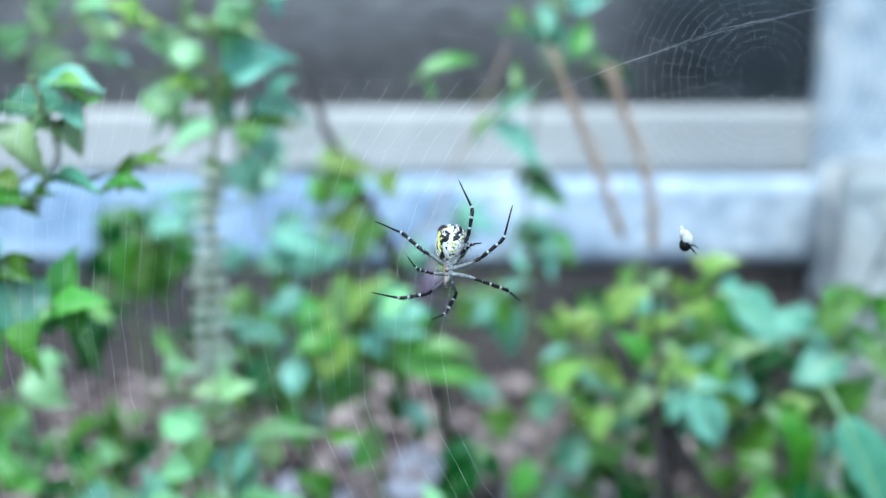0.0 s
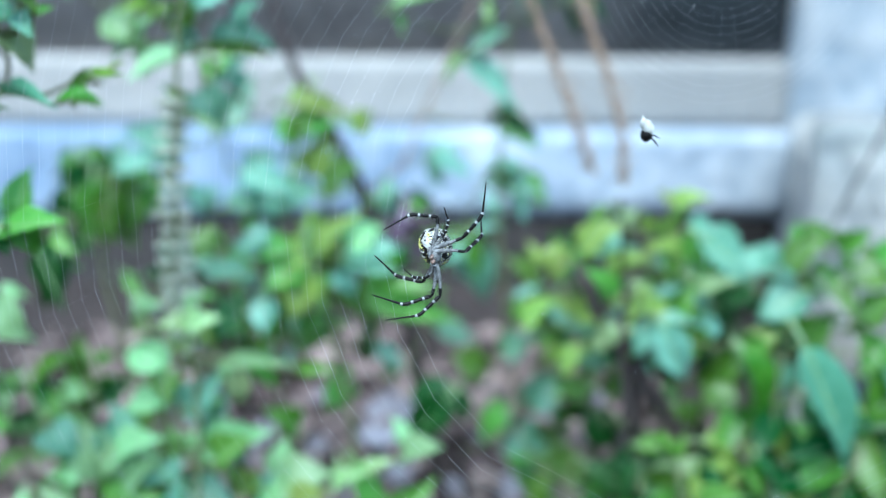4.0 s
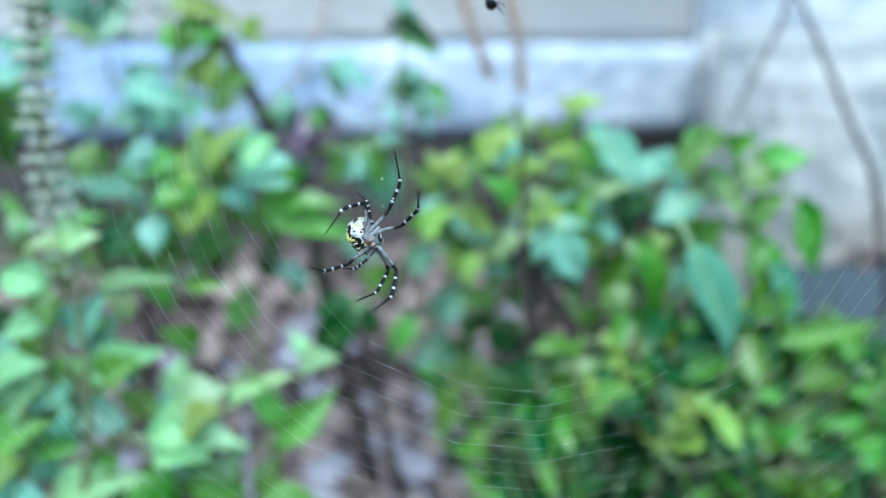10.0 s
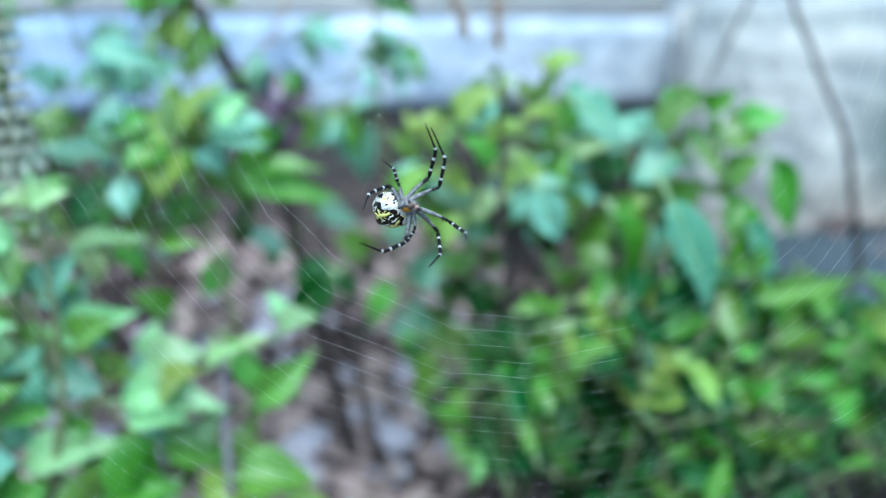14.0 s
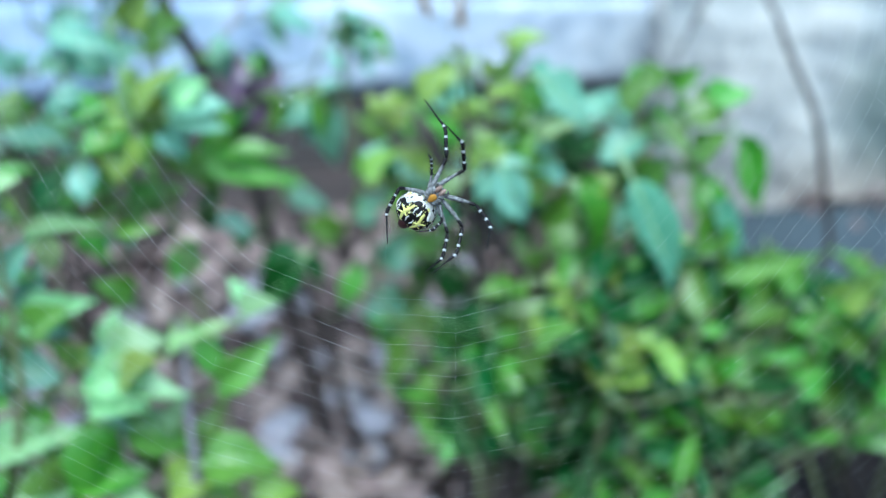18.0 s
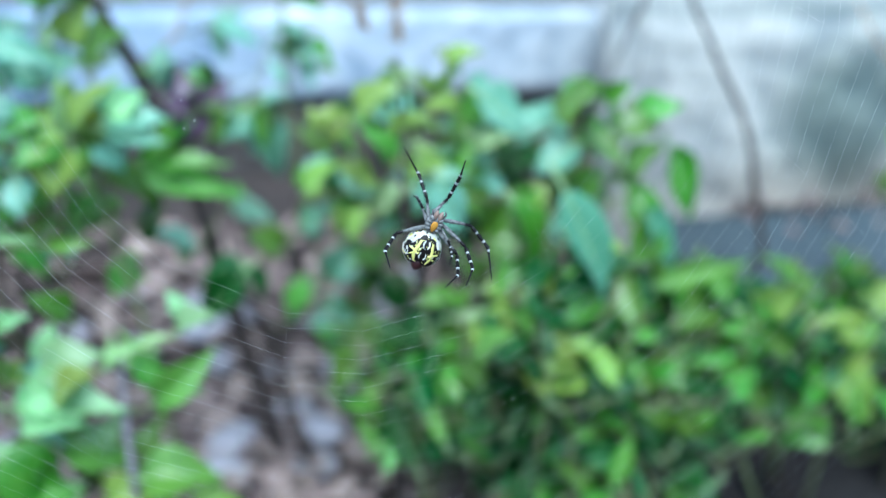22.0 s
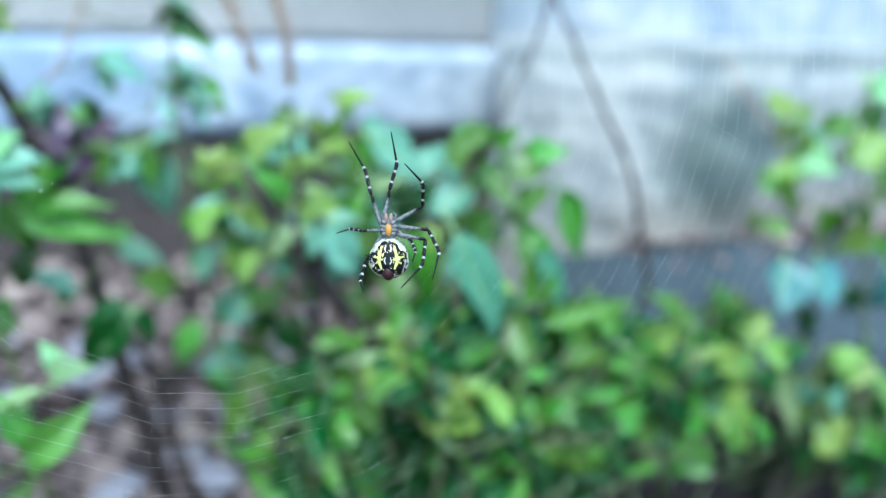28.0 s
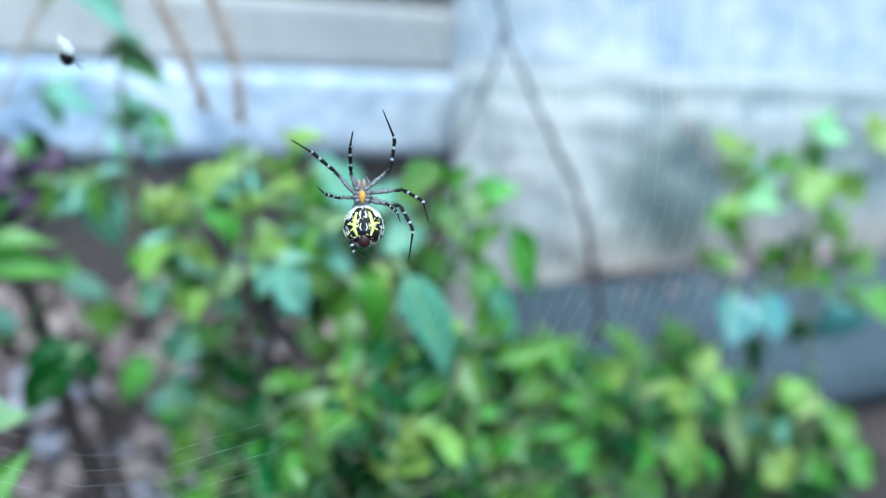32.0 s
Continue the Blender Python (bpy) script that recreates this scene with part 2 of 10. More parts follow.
# leaves: base at the origin, along +y, one unit long, face up +z
@lru_cache(maxsize=None)
def leaf_mesh(kind, which):
    rng = random.Random(f"{kind}{which}")
    bm = bmesh.new()
    width = {"long": 0.18, "purple": 0.24, "small": 0.165, "dark": 0.17, "fresh": 0.22, "gloss": 0.23}.get(kind, 0.165 + 0.025 * (which % 3))
    fold, bend, twist = (rng.uniform(0.15, 0.75), rng.uniform(-0.25, 0.85), rng.uniform(-0.5, 0.5)) if kind != "long" else (0.25, 0.25, 0.1)
    tooth = {"gloss": 0.10, "fresh": 0.11, "long": 0.05}.get(kind, 0.07)
    n, verts = 14, []
    for i in range(n + 1):
        u = i / n
        w = width * math.sin(math.pi * u ** 0.72) ** 0.85 * (1.12 - 0.3 * u) * (1 - 0.5 * u ** 5) + (0.006 if i in (0, n) else 0)
        y, z = u * math.cos(bend * u), -bend * u * u * 0.6
        row = []
        for s in (-1, -0.66, -0.33, 0, 0.33, 0.66, 1):
            a = abs(s)
            ww = w * (1 + (tooth * rng.uniform(0.6, 1.4) * (1 if i % 2 else -1) if a == 1 else 0))
            # the blade folds up along its midrib, puckers between the side veins and turns towards its tip
            q = Vector((s * ww, 0, a * fold * w * 1.6 + 0.016 * math.sin(math.pi * n * (u - 0.10 * a)) * a * (1.2 - a) * 2 + 0.03 * math.sin(7 * u + 3 * s + which) * a))
            c, d = math.cos(twist * u), math.sin(twist * u)
            row.append(bm.verts.new((q.x * c - q.z * d, y - 0.05 * a * w, z + q.x * d + q.z * c)))
        verts.append(row)
    for i in range(n):
        for k in range(6):
            bm.faces.new((verts[i][k], verts[i][k + 1], verts[i + 1][k + 1], verts[i + 1][k]))
    blades = len(bm.faces)
    tube(bm, [(0, -0.22, -0.02), (0, 0.0, 0.004), (0, 0.5 * math.cos(bend * 0.5), -bend * 0.15 + 0.002), (0, 0.9 * math.cos(bend * 0.9), -bend * 0.49 + 0.002)], [0.016, 0.015, 0.011, 0.004], 4)
    bm.faces.ensure_lookup_table()
    for f in bm.faces[blades:]:
        f.material_index = 1
    me = bpy.data.meshes.new("leaf")
    bm.to_mesh(me)
    bm.free()
    me.materials.append(LEAF.get(kind) or LEAF["teal"])
    me.materials.append(MIDRIB)
    me.shade_smooth()
    return me


LEAF["long"] = foliage("leaf_long_blue_green", (0.085, 0.30, 0.17), (0.20, 0.47, 0.32), 0.25, 0.45, 0.5)
BASES = {}
leaf_rng = random.Random(7)


def leaf(plant, kind, x, y, z, length, angle, face=None):
    """A leaf centred at a place; angle: the way it points, seen from the front, in degrees from the right upwards."""
    a = radians(angle + leaf_rng.uniform(-8, 8))
    along = Vector((math.cos(a), 0.6 * math.sin(a) + leaf_rng.uniform(-0.25, 0.2), math.sin(a))).normalized()
    up = Vector(face or ((0.1, -0.9, 0.8) if kind == "long" else (leaf_rng.uniform(-0.8, 0.8), leaf_rng.uniform(-1.1, -0.5), leaf_rng.uniform(0.2, 1.3))))
    up = (up - up.dot(along) * along).normalized()
    side = along.cross(up)
    ob = new("leaf", leaf_mesh(kind, leaf_rng.randrange(8)))
    ob.parent = plant
    base = Vector((x, y, z)) - along * length * 0.5
    m = Matrix((side, along, up)).transposed().to_4x4()
    ob.matrix_local = Matrix.Translation(base - plant.location) @ m @ Matrix.Scale(length, 4)
    BASES.setdefault(plant.name, []).append(base - along * length * 0.2)
    return ob


def blade(plant, kind, base, tip, width):
    """A leaf from its base to its tip, of that width, turned about its length by chance."""
    base, along = Vector(base), Vector(tip) - Vector(base)
    length = along.length
    along.normalize()
    up = Vector((leaf_rng.uniform(-0.6, 0.6), leaf_rng.uniform(-1.2, -0.6), leaf_rng.uniform(0.6, 1.5))) if kind != "long" else Vector((0.1, -0.9, 0.7))
    up = (up - up.dot(along) * along).normalized()
    me = leaf_mesh(kind, leaf_rng.randrange(8))
    ob = new("leaf", me)
    ob.parent = plant
    wide = width / (2.0 * max(v.co.x for v in me.vertices))
    m = Matrix((along.cross(up), along, up)).transposed().to_4x4()
    ob.matrix_local = Matrix.Translation(base - plant.location) @ m @ Matrix.Diagonal((wide, length, 0.5 * (wide + length), 1))
    BASES.setdefault(plant.name, []).append(base - along * length * 0.2)
    return ob


STEMS = {}


def plant_with_stem(name, label, category, points, radius, mat=None, group=""):
    """A plant: an empty at its base on the ground, and a stem along points from the base up."""
    points = [(points[0][0], points[0][1], ground_z(points[0][0], points[0][1]) - 0.003)] + list(points[1:])
    base = Vector(points[0])
    p = root(name, base, label, category, group)
    pts = [Vector(q) for q in points]
    fine = []
    for i in range(len(pts) - 1):
        for k in range(4):
            fine.append(pts[i].lerp(pts[i + 1], k / 4) + (Vector((0, 0, 0)) if i + k == 0 else 0.0012 * noise.noise_vector(pts[i] * 30 + Vector((k, 0, 0)))))
    fine.append(pts[-1])
    rr = [radius * (1 - 0.65 * i / (len(fine) - 1)) for i in range(len(fine))]
    bm = tube(bmesh.new(), [q - base for q in fine], rr, 7)
    part("stem", bm, mat or STEM, p)
    STEMS[p.name] = fine
    return p


def more_stem(plant, points, radius, mat=None, name="branch"):
    pts = [Vector(q) for q in points]
    STEMS[plant.name] = STEMS[plant.name] + pts
    n = len(pts)
    bm = tube(bmesh.new(), [q - plant.location for q in pts], [radius * (1 - 0.6 * i / n) for i in range(n)], 6)
    if name == "flower_stalk":
        for i in range(110):
            u = (i + 0.5) / 110 * (n - 1)
            q = pts[int(u)].lerp(pts[int(u) + 1], u % 1) - plant.location
            a = i * 2.4
            wide = 0.0016 + 0.0075 * abs(noise.noise(Vector((i * 0.37, n, 0))))
            ball(bm, q + Vector((wide * math.cos(a), wide * math.sin(a), 0)), (0.0009, 0.0009, 0.0015), 4, 5)
    return part(name, bm, mat or STEM, plant)


def twigs(plant, mat=None):
    """Thin twigs that join each leaf to the stem or to a twig nearer to it."""
    nodes = list(STEMS[plant.name])
    stem = list(nodes)
    for b in sorted(BASES.get(plant.name, ()), key=lambda q: min((s - q).length for s in stem)):
        near = min(nodes, key=lambda s: (s - b).length + 0.3 * max(0.0, s.z - b.z + 0.004))
        nodes.append(b)
        mid = b.lerp(near, 0.5) + Vector((0, 0.003, -0.12 * (b - near).length))
        bm = tube(bmesh.new(), [b - plant.location, mid - plant.location, near - plant.location], [0.0006, 0.0008, 0.0010], 4)
        part("twig", bm, mat or STEM, plant)


def spray(plant, seed, count, centre, spread, kinds, size, face=None):
    """Leaves strewn through an ellipsoid."""
    rng = random.Random(seed)
    for _ in range(count):
        while True:
            v = Vector([rng.uniform(-1, 1) for _ in range(3)])
            if v.length < 1:
                break
        x, y, z = (c + s * q for c, s, q in zip(centre, spread, v))
        if z < ground_z(x, y) + 0.012:
            continue
        leaf(plant, rng.choice(kinds), x, y, z, rng.uniform(*size), rng.uniform(-60, 240), face)


# ---------------------------------------------------------------- ground
def ground_z(x, y):
    bank = min(max((x - 0.22) / 0.2, 0.0), 1.0)
    near, far, high = 0.40 - 0.03 * bank, 0.86 - 0.32 * bank, 0.087 + 0.048 * bank
    rise = min(max((y - near) / (far - near), 0.0), 1.0)
    rise = rise * rise * (3 - 2 * rise)
    return 0.015 + high * rise + 0.006 * noise.noise(Vector((x * 9, y * 9, 0))) + 0.003 * noise.noise(Vector((x * 40, y * 40, 3)))


def build_ground():
    bm = bmesh.new()
    xs = [-400, -60, -10, -3] + [-1.2 + 0.03 * i for i in range(101)] + [3, 10, 60, 400]
    ys = [-400, -60, -10, -2] + [-0.5 + 0.03 * i for i in range(66)] + [3, 10, 60, 400]
    grid = [[bm.verts.new((x, y, ground_z(x, y))) for x in xs] for y in ys]
    for j in range(len(ys) - 1):
        for i in range(len(xs) - 1):
            bm.faces.new((grid[j][i], grid[j][i + 1], grid[j + 1][i + 1], grid[j + 1][i]))
    tagged(part("ground", bm, SOIL), "brown soil strewn with dry leaves and stones", "ground", kind="structure")


build_ground()

# ---------------------------------------------------------------- masonry
wall = root("wall_north", (0, 0.8, 0.12), "pale concrete steps and pillar, darker at the foot", "wall", kind="structure")


def masonry(name, lo, hi, mat, label="", rough=0.002):
    bm = block(bmesh.new(), Vector(lo) - wall.location, Vector(hi) - wall.location, 0.006, rough)
    return part(name, bm, mat, wall, label)


masonry("footing", (-4.0, 0.943, 0.0), (0.474, 1.2, 0.193), FOOTING_BROWN, "dark brown footing")
masonry("lower_step", (-4.0, 0.930, 0.195), (0.4755, 1.2, 0.305), STEP, "pale concrete step with bluish darker patches")
masonry("upper_step", (-4.0, 0.95, 0.307), (0.473, 1.25, 0.394), BEIGE, "beige plastered riser")
masonry("back_panel", (-4.0, 0.962, 0.396), (0.474, 1.3, 2.2), VOID, "masonry coloured dark as a shaded recess")
masonry("pillar", (0.480, 0.935, -0.02), (4.0, 1.4, 2.2), CONCRETE, "pale concrete pillar")
masonry("plinth", (0.293, 0.535, 0.0), (4.0, 0.863, 0.328), WEATHERED, "weathered concrete plinth")
for v in bpy.data.objects["plinth"].data.vertices:
    if v.co.x < 0.35:
        v.co.x += 0.165 * (v.co.y + 0.265) / 0.328
masonry("pillar_foot", (0.477, 0.8645, -0.02), (4.0, 0.9345, 0.327), WEATHERED, "weathered concrete")
slab = tagged(part("stone_slab", block(bmesh.new(), (-0.45, -0.078, -0.025), (0.6, 0.078, 0.025), 0.006, 0.002), SLAB), "dark grey stone slab sloping before the plinth", "slab")
slab.matrix_world = pose(0.79, 0.466, 0.095, 27, 0, 0)

# ---------------------------------------------------------------- plants
left_shrub = plant_with_stem("glossy_shrub", "glossy green shrub with serrated leaves beside the web", "shrub", [(-0.19, 0.22, 0.013), (-0.1630, 0.2200, 0.2798), (-0.1449, 0.2200, 0.3364), (-0.1148, 0.2200, 0.3515)], 0.0014)
spike_plant = plant_with_stem("basil_plant", "flowering basil with a pale whorled seed spike", "herb", [(-0.100, 0.295, 0.013), (-0.1119, 0.2950, 0.1755), (-0.1065, 0.2950, 0.2069), (-0.1005, 0.2950, 0.2523), (-0.0946, 0.2950, 0.3004), (-0.0916, 0.2950, 0.3463), (-0.0884, 0.2950, 0.3793), (-0.0858, 0.2950, 0.4007)], 0.0022)
low_herb = plant_with_stem("basil_plant", "low bright green basil with broad soft leaves", "herb", [(-0.075, 0.275, 0.013), (-0.1010, 0.2750, 0.1291), (-0.0881, 0.2750, 0.1764), (-0.0843, 0.2750, 0.2206), (-0.0854, 0.2750, 0.2570)], 0.0022)
cluster_herb = plant_with_stem("leafy_herb", "yellow-green leafy herb growing from the litter", "herb", [(-0.02, 0.37, 0.02), (-0.0327, 0.3600, 0.1769), (-0.0406, 0.3600, 0.2206), (-0.0453, 0.3600, 0.2611), (-0.0374, 0.3600, 0.2935)], 0.002)
back_herb = plant_with_stem("leafy_herb", "blue-green herb with purplish stems before the steps", "herb", [(0.03, 0.45, 0.04), (-0.0069, 0.4300, 0.2227), (-0.0314, 0.4300, 0.2929), (-0.0499, 0.4300, 0.3298), (-0.0674, 0.4300, 0.3616), (-0.0825, 0.4300, 0.4049)], 0.0055, BARK)
more_stem(back_herb, [(-0.0284, 0.4400, 0.2895), (-0.0079, 0.4400, 0.3066), (0.0055, 0.4400, 0.3369), (0.0154, 0.4400, 0.3599), (0.0267, 0.4400, 0.3856), (0.0377, 0.4400, 0.4108)], 0.0012, DRY)
stalk_herb = plant_with_stem("leafy_herb", "herb with fresh leaves and two dry flower stalks", "herb", [(0.105, 0.36, 0.03), (0.1080, 0.3350, 0.1609), (0.1058, 0.3350, 0.2166), (0.0985, 0.3350, 0.2651), (0.0947, 0.3350, 0.3021)], 0.0025, BARK)
more_stem(stalk_herb, [(0.0818, 0.3350, 0.3130), (0.0733, 0.3350, 0.3362), (0.0638, 0.3350, 0.3589), (0.0532, 0.3350, 0.3824), (0.0467, 0.3350, 0.3981)], 0.0011, DRY, "flower_stalk")
more_stem(stalk_herb, [(0.0962, 0.3350, 0.3077), (0.0947, 0.3350, 0.3310), (0.0872, 0.3350, 0.3551), (0.0779, 0.3350, 0.3761), (0.0729, 0.3350, 0.3908)], 0.0011, DRY, "flower_stalk")
more_stem(stalk_herb, [(0.0756, 0.3250, 0.2723), (0.0896, 0.3250, 0.2396), (0.1069, 0.3250, 0.2133), (0.1291, 0.3250, 0.1914), (0.1438, 0.3250, 0.1659)], 0.0036, BARK)
more_stem(stalk_herb, [(0.1023, 0.3300, 0.2596), (0.1076, 0.3300, 0.2316), (0.1062, 0.3300, 0.1965), (0.0988, 0.3300, 0.1600)], 0.003, BARK)
tall_herb = plant_with_stem("leafy_herb", "slender herb with drooping leaves by the steps", "herb", [(0.09, 0.46, 0.04), (0.0552, 0.4200, 0.2064), (0.0472, 0.4200, 0.2849), (0.0495, 0.4200, 0.3465), (0.0548, 0.4200, 0.4024), (0.0507, 0.4200, 0.4561)], 0.0016)
floor_herb = plant_with_stem("leafy_herb", "dark glossy seedlings rising from the leaf litter", "herb", [(0.05, 0.44, 0.035), (0.0413, 0.4200, 0.0503), (0.0276, 0.4200, 0.1330), (0.0111, 0.4200, 0.1754)], 0.0052, BARK)
long_herb = plant_with_stem("lance_leaved_herb", "herb with long blue-green lance-shaped leaves", "herb", [(0.155, 0.30, 0.015), (0.1579, 0.2850, 0.1668), (0.1511, 0.2850, 0.2119), (0.1529, 0.2850, 0.2455)], 0.0022)
right_herb = plant_with_stem("leafy_herb", "tall herb with yellow-green and bluish leaves", "herb", [(0.43, 0.36, 0.015), (0.5644, 0.3400, -0.0250), (0.4906, 0.3400, 0.1550), (0.4777, 0.3400, 0.2230), (0.4468, 0.3400, 0.2816), (0.4772, 0.3400, 0.3176)], 0.0024)
more_stem(right_herb, [(0.4355, 0.3600, 0.2283), (0.4113, 0.3600, 0.2716), (0.3776, 0.3600, 0.3008), (0.3579, 0.3600, 0.3244)], 0.0013, DRY, "dry_stalk")
bare_shrub = plant_with_stem("bare_shrub", "bare grey forked twigs standing before the pillar", "shrub", [(0.33, 0.42, 0.03), (0.3314, 0.3700, 0.1779), (0.3125, 0.3700, 0.2402), (0.3011, 0.3700, 0.2656), (0.2798, 0.3700, 0.2964), (0.2606, 0.3700, 0.3280), (0.2465, 0.3700, 0.3501), (0.2362, 0.3700, 0.3796)], 0.0024, BARK)
more_stem(bare_shrub, [(0.2425, 0.3700, 0.3558), (0.2385, 0.3700, 0.3365), (0.2315, 0.3700, 0.3182), (0.2236, 0.3700, 0.3012), (0.2139, 0.3700, 0.2778)], 0.0012, BARK)
arching_herb = plant_with_stem("leafy_herb", "arching yellow-green herb above the low bushes", "herb", [(0.24, 0.29, 0.015), (0.2096, 0.2900, 0.0811), (0.2112, 0.2900, 0.1485), (0.2391, 0.2900, 0.1705), (0.2913, 0.2900, 0.1651)], 0.0022)
more_stem(arching_herb, [(0.2096, 0.2900, 0.1092), (0.1742, 0.2900, 0.1591), (0.1444, 0.2900, 0.1801), (0.1145, 0.2900, 0.1888)], 0.0016)
purple_herb = plant_with_stem("purple_herb", "small purple-leaved herb before the footing", "herb", [(0.015, 0.60, 0.10), (-0.0143, 0.5600, 0.2233), (-0.0115, 0.5600, 0.2506)], 0.002, BARK)
vivid_herb = plant_with_stem("leafy_herb", "vivid green herb by the dark footing", "herb", [(-0.17, 0.47, 0.04), (-0.1932, 0.4500, 0.2475), (-0.1891, 0.4500, 0.2835)], 0.002)

leaf(back_herb, "basil", -0.0720, 0.4237, 0.3264, 0.0234, 164)
leaf(back_herb, "basil", -0.0487, 0.4136, 0.3292, 0.0231, 30)
leaf(back_herb, "basil", -0.0620, 0.4200, 0.3388, 0.0333, 100)
leaf(back_herb, "teal", -0.1679, 0.4270, 0.3173, 0.0244, 88)
leaf(back_herb, "teal", -0.1481, 0.4200, 0.3079, 0.0422, 10)
leaf(back_herb, "teal", -0.1348, 0.4178, 0.3127, 0.0183, 248)
leaf(back_herb, "basil", -0.1318, 0.4134, 0.3296, 0.0154, 100)
leaf(back_herb, "teal", -0.1509, 0.4200, 0.3251, 0.0416, 170)
leaf(back_herb, "basil", -0.1198, 0.4247, 0.3326, 0.0222, 153)
leaf(back_herb, "basil", -0.0963, 0.4170, 0.3296, 0.0240, 11)
leaf(back_herb, "teal", -0.0982, 0.4200, 0.3445, 0.0417, 60)
leaf(back_herb, "basil", -0.1155, 0.4270, 0.3612, 0.0217, 114)
leaf(back_herb, "small", -0.1022, 0.4273, 0.3537, 0.0171, 20)
leaf(back_herb, "basil", -0.1010, 0.4200, 0.3665, 0.0380, 60)
leaf(tall_herb, "teal", 0.0417, 0.4203, 0.3776, 0.0277, 36)
leaf(tall_herb, "basil", 0.0197, 0.4194, 0.3618, 0.0218, -143)
leaf(tall_herb, "teal", 0.0424, 0.4200, 0.3535, 0.0406, -50)
leaf(tall_herb, "basil", 0.0546, 0.4159, 0.3414, 0.0137, 16)
leaf(tall_herb, "dark", 0.0435, 0.4253, 0.3331, 0.0136, -121)
leaf(tall_herb, "dark", 0.0600, 0.4200, 0.3305, 0.0311, -35)
leaf(tall_herb, "basil", 0.0696, 0.4161, 0.2958, 0.0222, -58)
leaf(tall_herb, "teal", 0.0502, 0.4220, 0.3079, 0.0237, -188)
leaf(tall_herb, "teal", 0.0602, 0.4200, 0.2898, 0.0333, -100)
leaf(tall_herb, "teal", 0.0664, 0.4317, 0.2990, 0.0162, 59)
leaf(tall_herb, "teal", 0.0503, 0.4200, 0.2981, 0.0265, 150)
leaf(tall_herb, "teal", 0.0439, 0.4200, 0.2714, 0.0193, 12)
leaf(tall_herb, "basil", 0.0157, 0.4276, 0.2588, 0.0376, -150)
leaf(tall_herb, "teal", 0.0379, 0.4200, 0.2445, 0.0507, -80)
leaf(tall_herb, "basil", 0.0336, 0.4241, 0.2684, 0.0185, 121)
leaf(tall_herb, "teal", 0.0246, 0.4200, 0.2547, 0.0303, 200)
leaf(tall_herb, "teal", 0.0566, 0.3700, 0.3960, 0.0422, -70)
leaf(tall_herb, "basil", -0.0071, 0.3696, 0.3804, 0.0131, -62)
leaf(tall_herb, "basil", 0.0042, 0.3700, 0.3934, 0.0324, 25)
leaf(tall_herb, "basil", 0.0777, 0.3765, 0.3971, 0.0133, 52)
leaf(tall_herb, "dark", 0.0785, 0.3758, 0.3831, 0.0180, -58)
leaf(tall_herb, "dark", 0.0858, 0.3700, 0.3892, 0.0254, -10)
leaf(tall_herb, "teal", 0.0421, 0.3680, 0.4063, 0.0143, 171)
leaf(tall_herb, "teal", 0.0573, 0.3783, 0.4096, 0.0158, 31)
leaf(tall_herb, "teal", 0.0479, 0.3700, 0.4160, 0.0223, 100)
leaf(tall_herb, "small", 0.0296, 0.3722, 0.4096, 0.0094, 174)
leaf(tall_herb, "small", 0.0406, 0.3639, 0.4129, 0.0127, 34)
leaf(tall_herb, "basil", 0.0348, 0.3700, 0.4186, 0.0195, 90)
leaf(tall_herb, "basil", 0.0705, 0.3773, 0.4006, 0.0184, 20)
leaf(tall_herb, "basil", 0.0673, 0.3700, 0.4080, 0.0252, 60)
leaf(tall_herb, "basil", 0.0542, 0.3773, 0.4244, 0.0119, 131)
leaf(tall_herb, "teal", 0.0699, 0.3690, 0.4221, 0.0214, 13)
leaf(tall_herb, "teal", 0.0612, 0.3700, 0.4343, 0.0304, 80)
leaf(tall_herb, "basil", 0.0323, 0.3757, 0.3814, 0.0067, 173)
leaf(tall_herb, "small", 0.0394, 0.3791, 0.3808, 0.0063, -2)
leaf(tall_herb, "basil", 0.0360, 0.3700, 0.3893, 0.0169, 90)
leaf(purple_herb, "purple", -0.0230, 0.5499, 0.2513, 0.0170, 119)
leaf(purple_herb, "purple", -0.0120, 0.5377, 0.2399, 0.0175, -28)
leaf(purple_herb, "purple", -0.0086, 0.5400, 0.2613, 0.0413, 60)
leaf(purple_herb, "purple", -0.0090, 0.5444, 0.2386, 0.0217, 208)
leaf(purple_herb, "purple", 0.0018, 0.5451, 0.2568, 0.0236, 91)
leaf(purple_herb, "purple", -0.0163, 0.5400, 0.2503, 0.0413, 160)
leaf(purple_herb, "purple", -0.0153, 0.5547, 0.2423, 0.0148, -76)
leaf(purple_herb, "purple", -0.0005, 0.5400, 0.2443, 0.0382, -20)
leaf(purple_herb, "purple", -0.0027, 0.5480, 0.2478, 0.0180, -26)
leaf(purple_herb, "purple", -0.0172, 0.5443, 0.2504, 0.0129, -174)
leaf(purple_herb, "purple", -0.0146, 0.5400, 0.2353, 0.0342, -100)
leaf(purple_herb, "purple", -0.0217, 0.5423, 0.2506, 0.0143, 186)
leaf(purple_herb, "purple", -0.0089, 0.5292, 0.2560, 0.0128, 37)
leaf(purple_herb, "purple", -0.0211, 0.5400, 0.2651, 0.0334, 120)
leaf(purple_herb, "purple", -0.0098, 0.5487, 0.2581, 0.0151, 116)
leaf(purple_herb, "purple", -0.0027, 0.5406, 0.2482, 0.0109, -34)
leaf(purple_herb, "purple", 0.0045, 0.5400, 0.2611, 0.0304, 40)
leaf(vivid_herb, "basil", -0.1889, 0.4527, 0.3071, 0.0264, -17)
leaf(vivid_herb, "basil", -0.2093, 0.4474, 0.3041, 0.0179, -131)
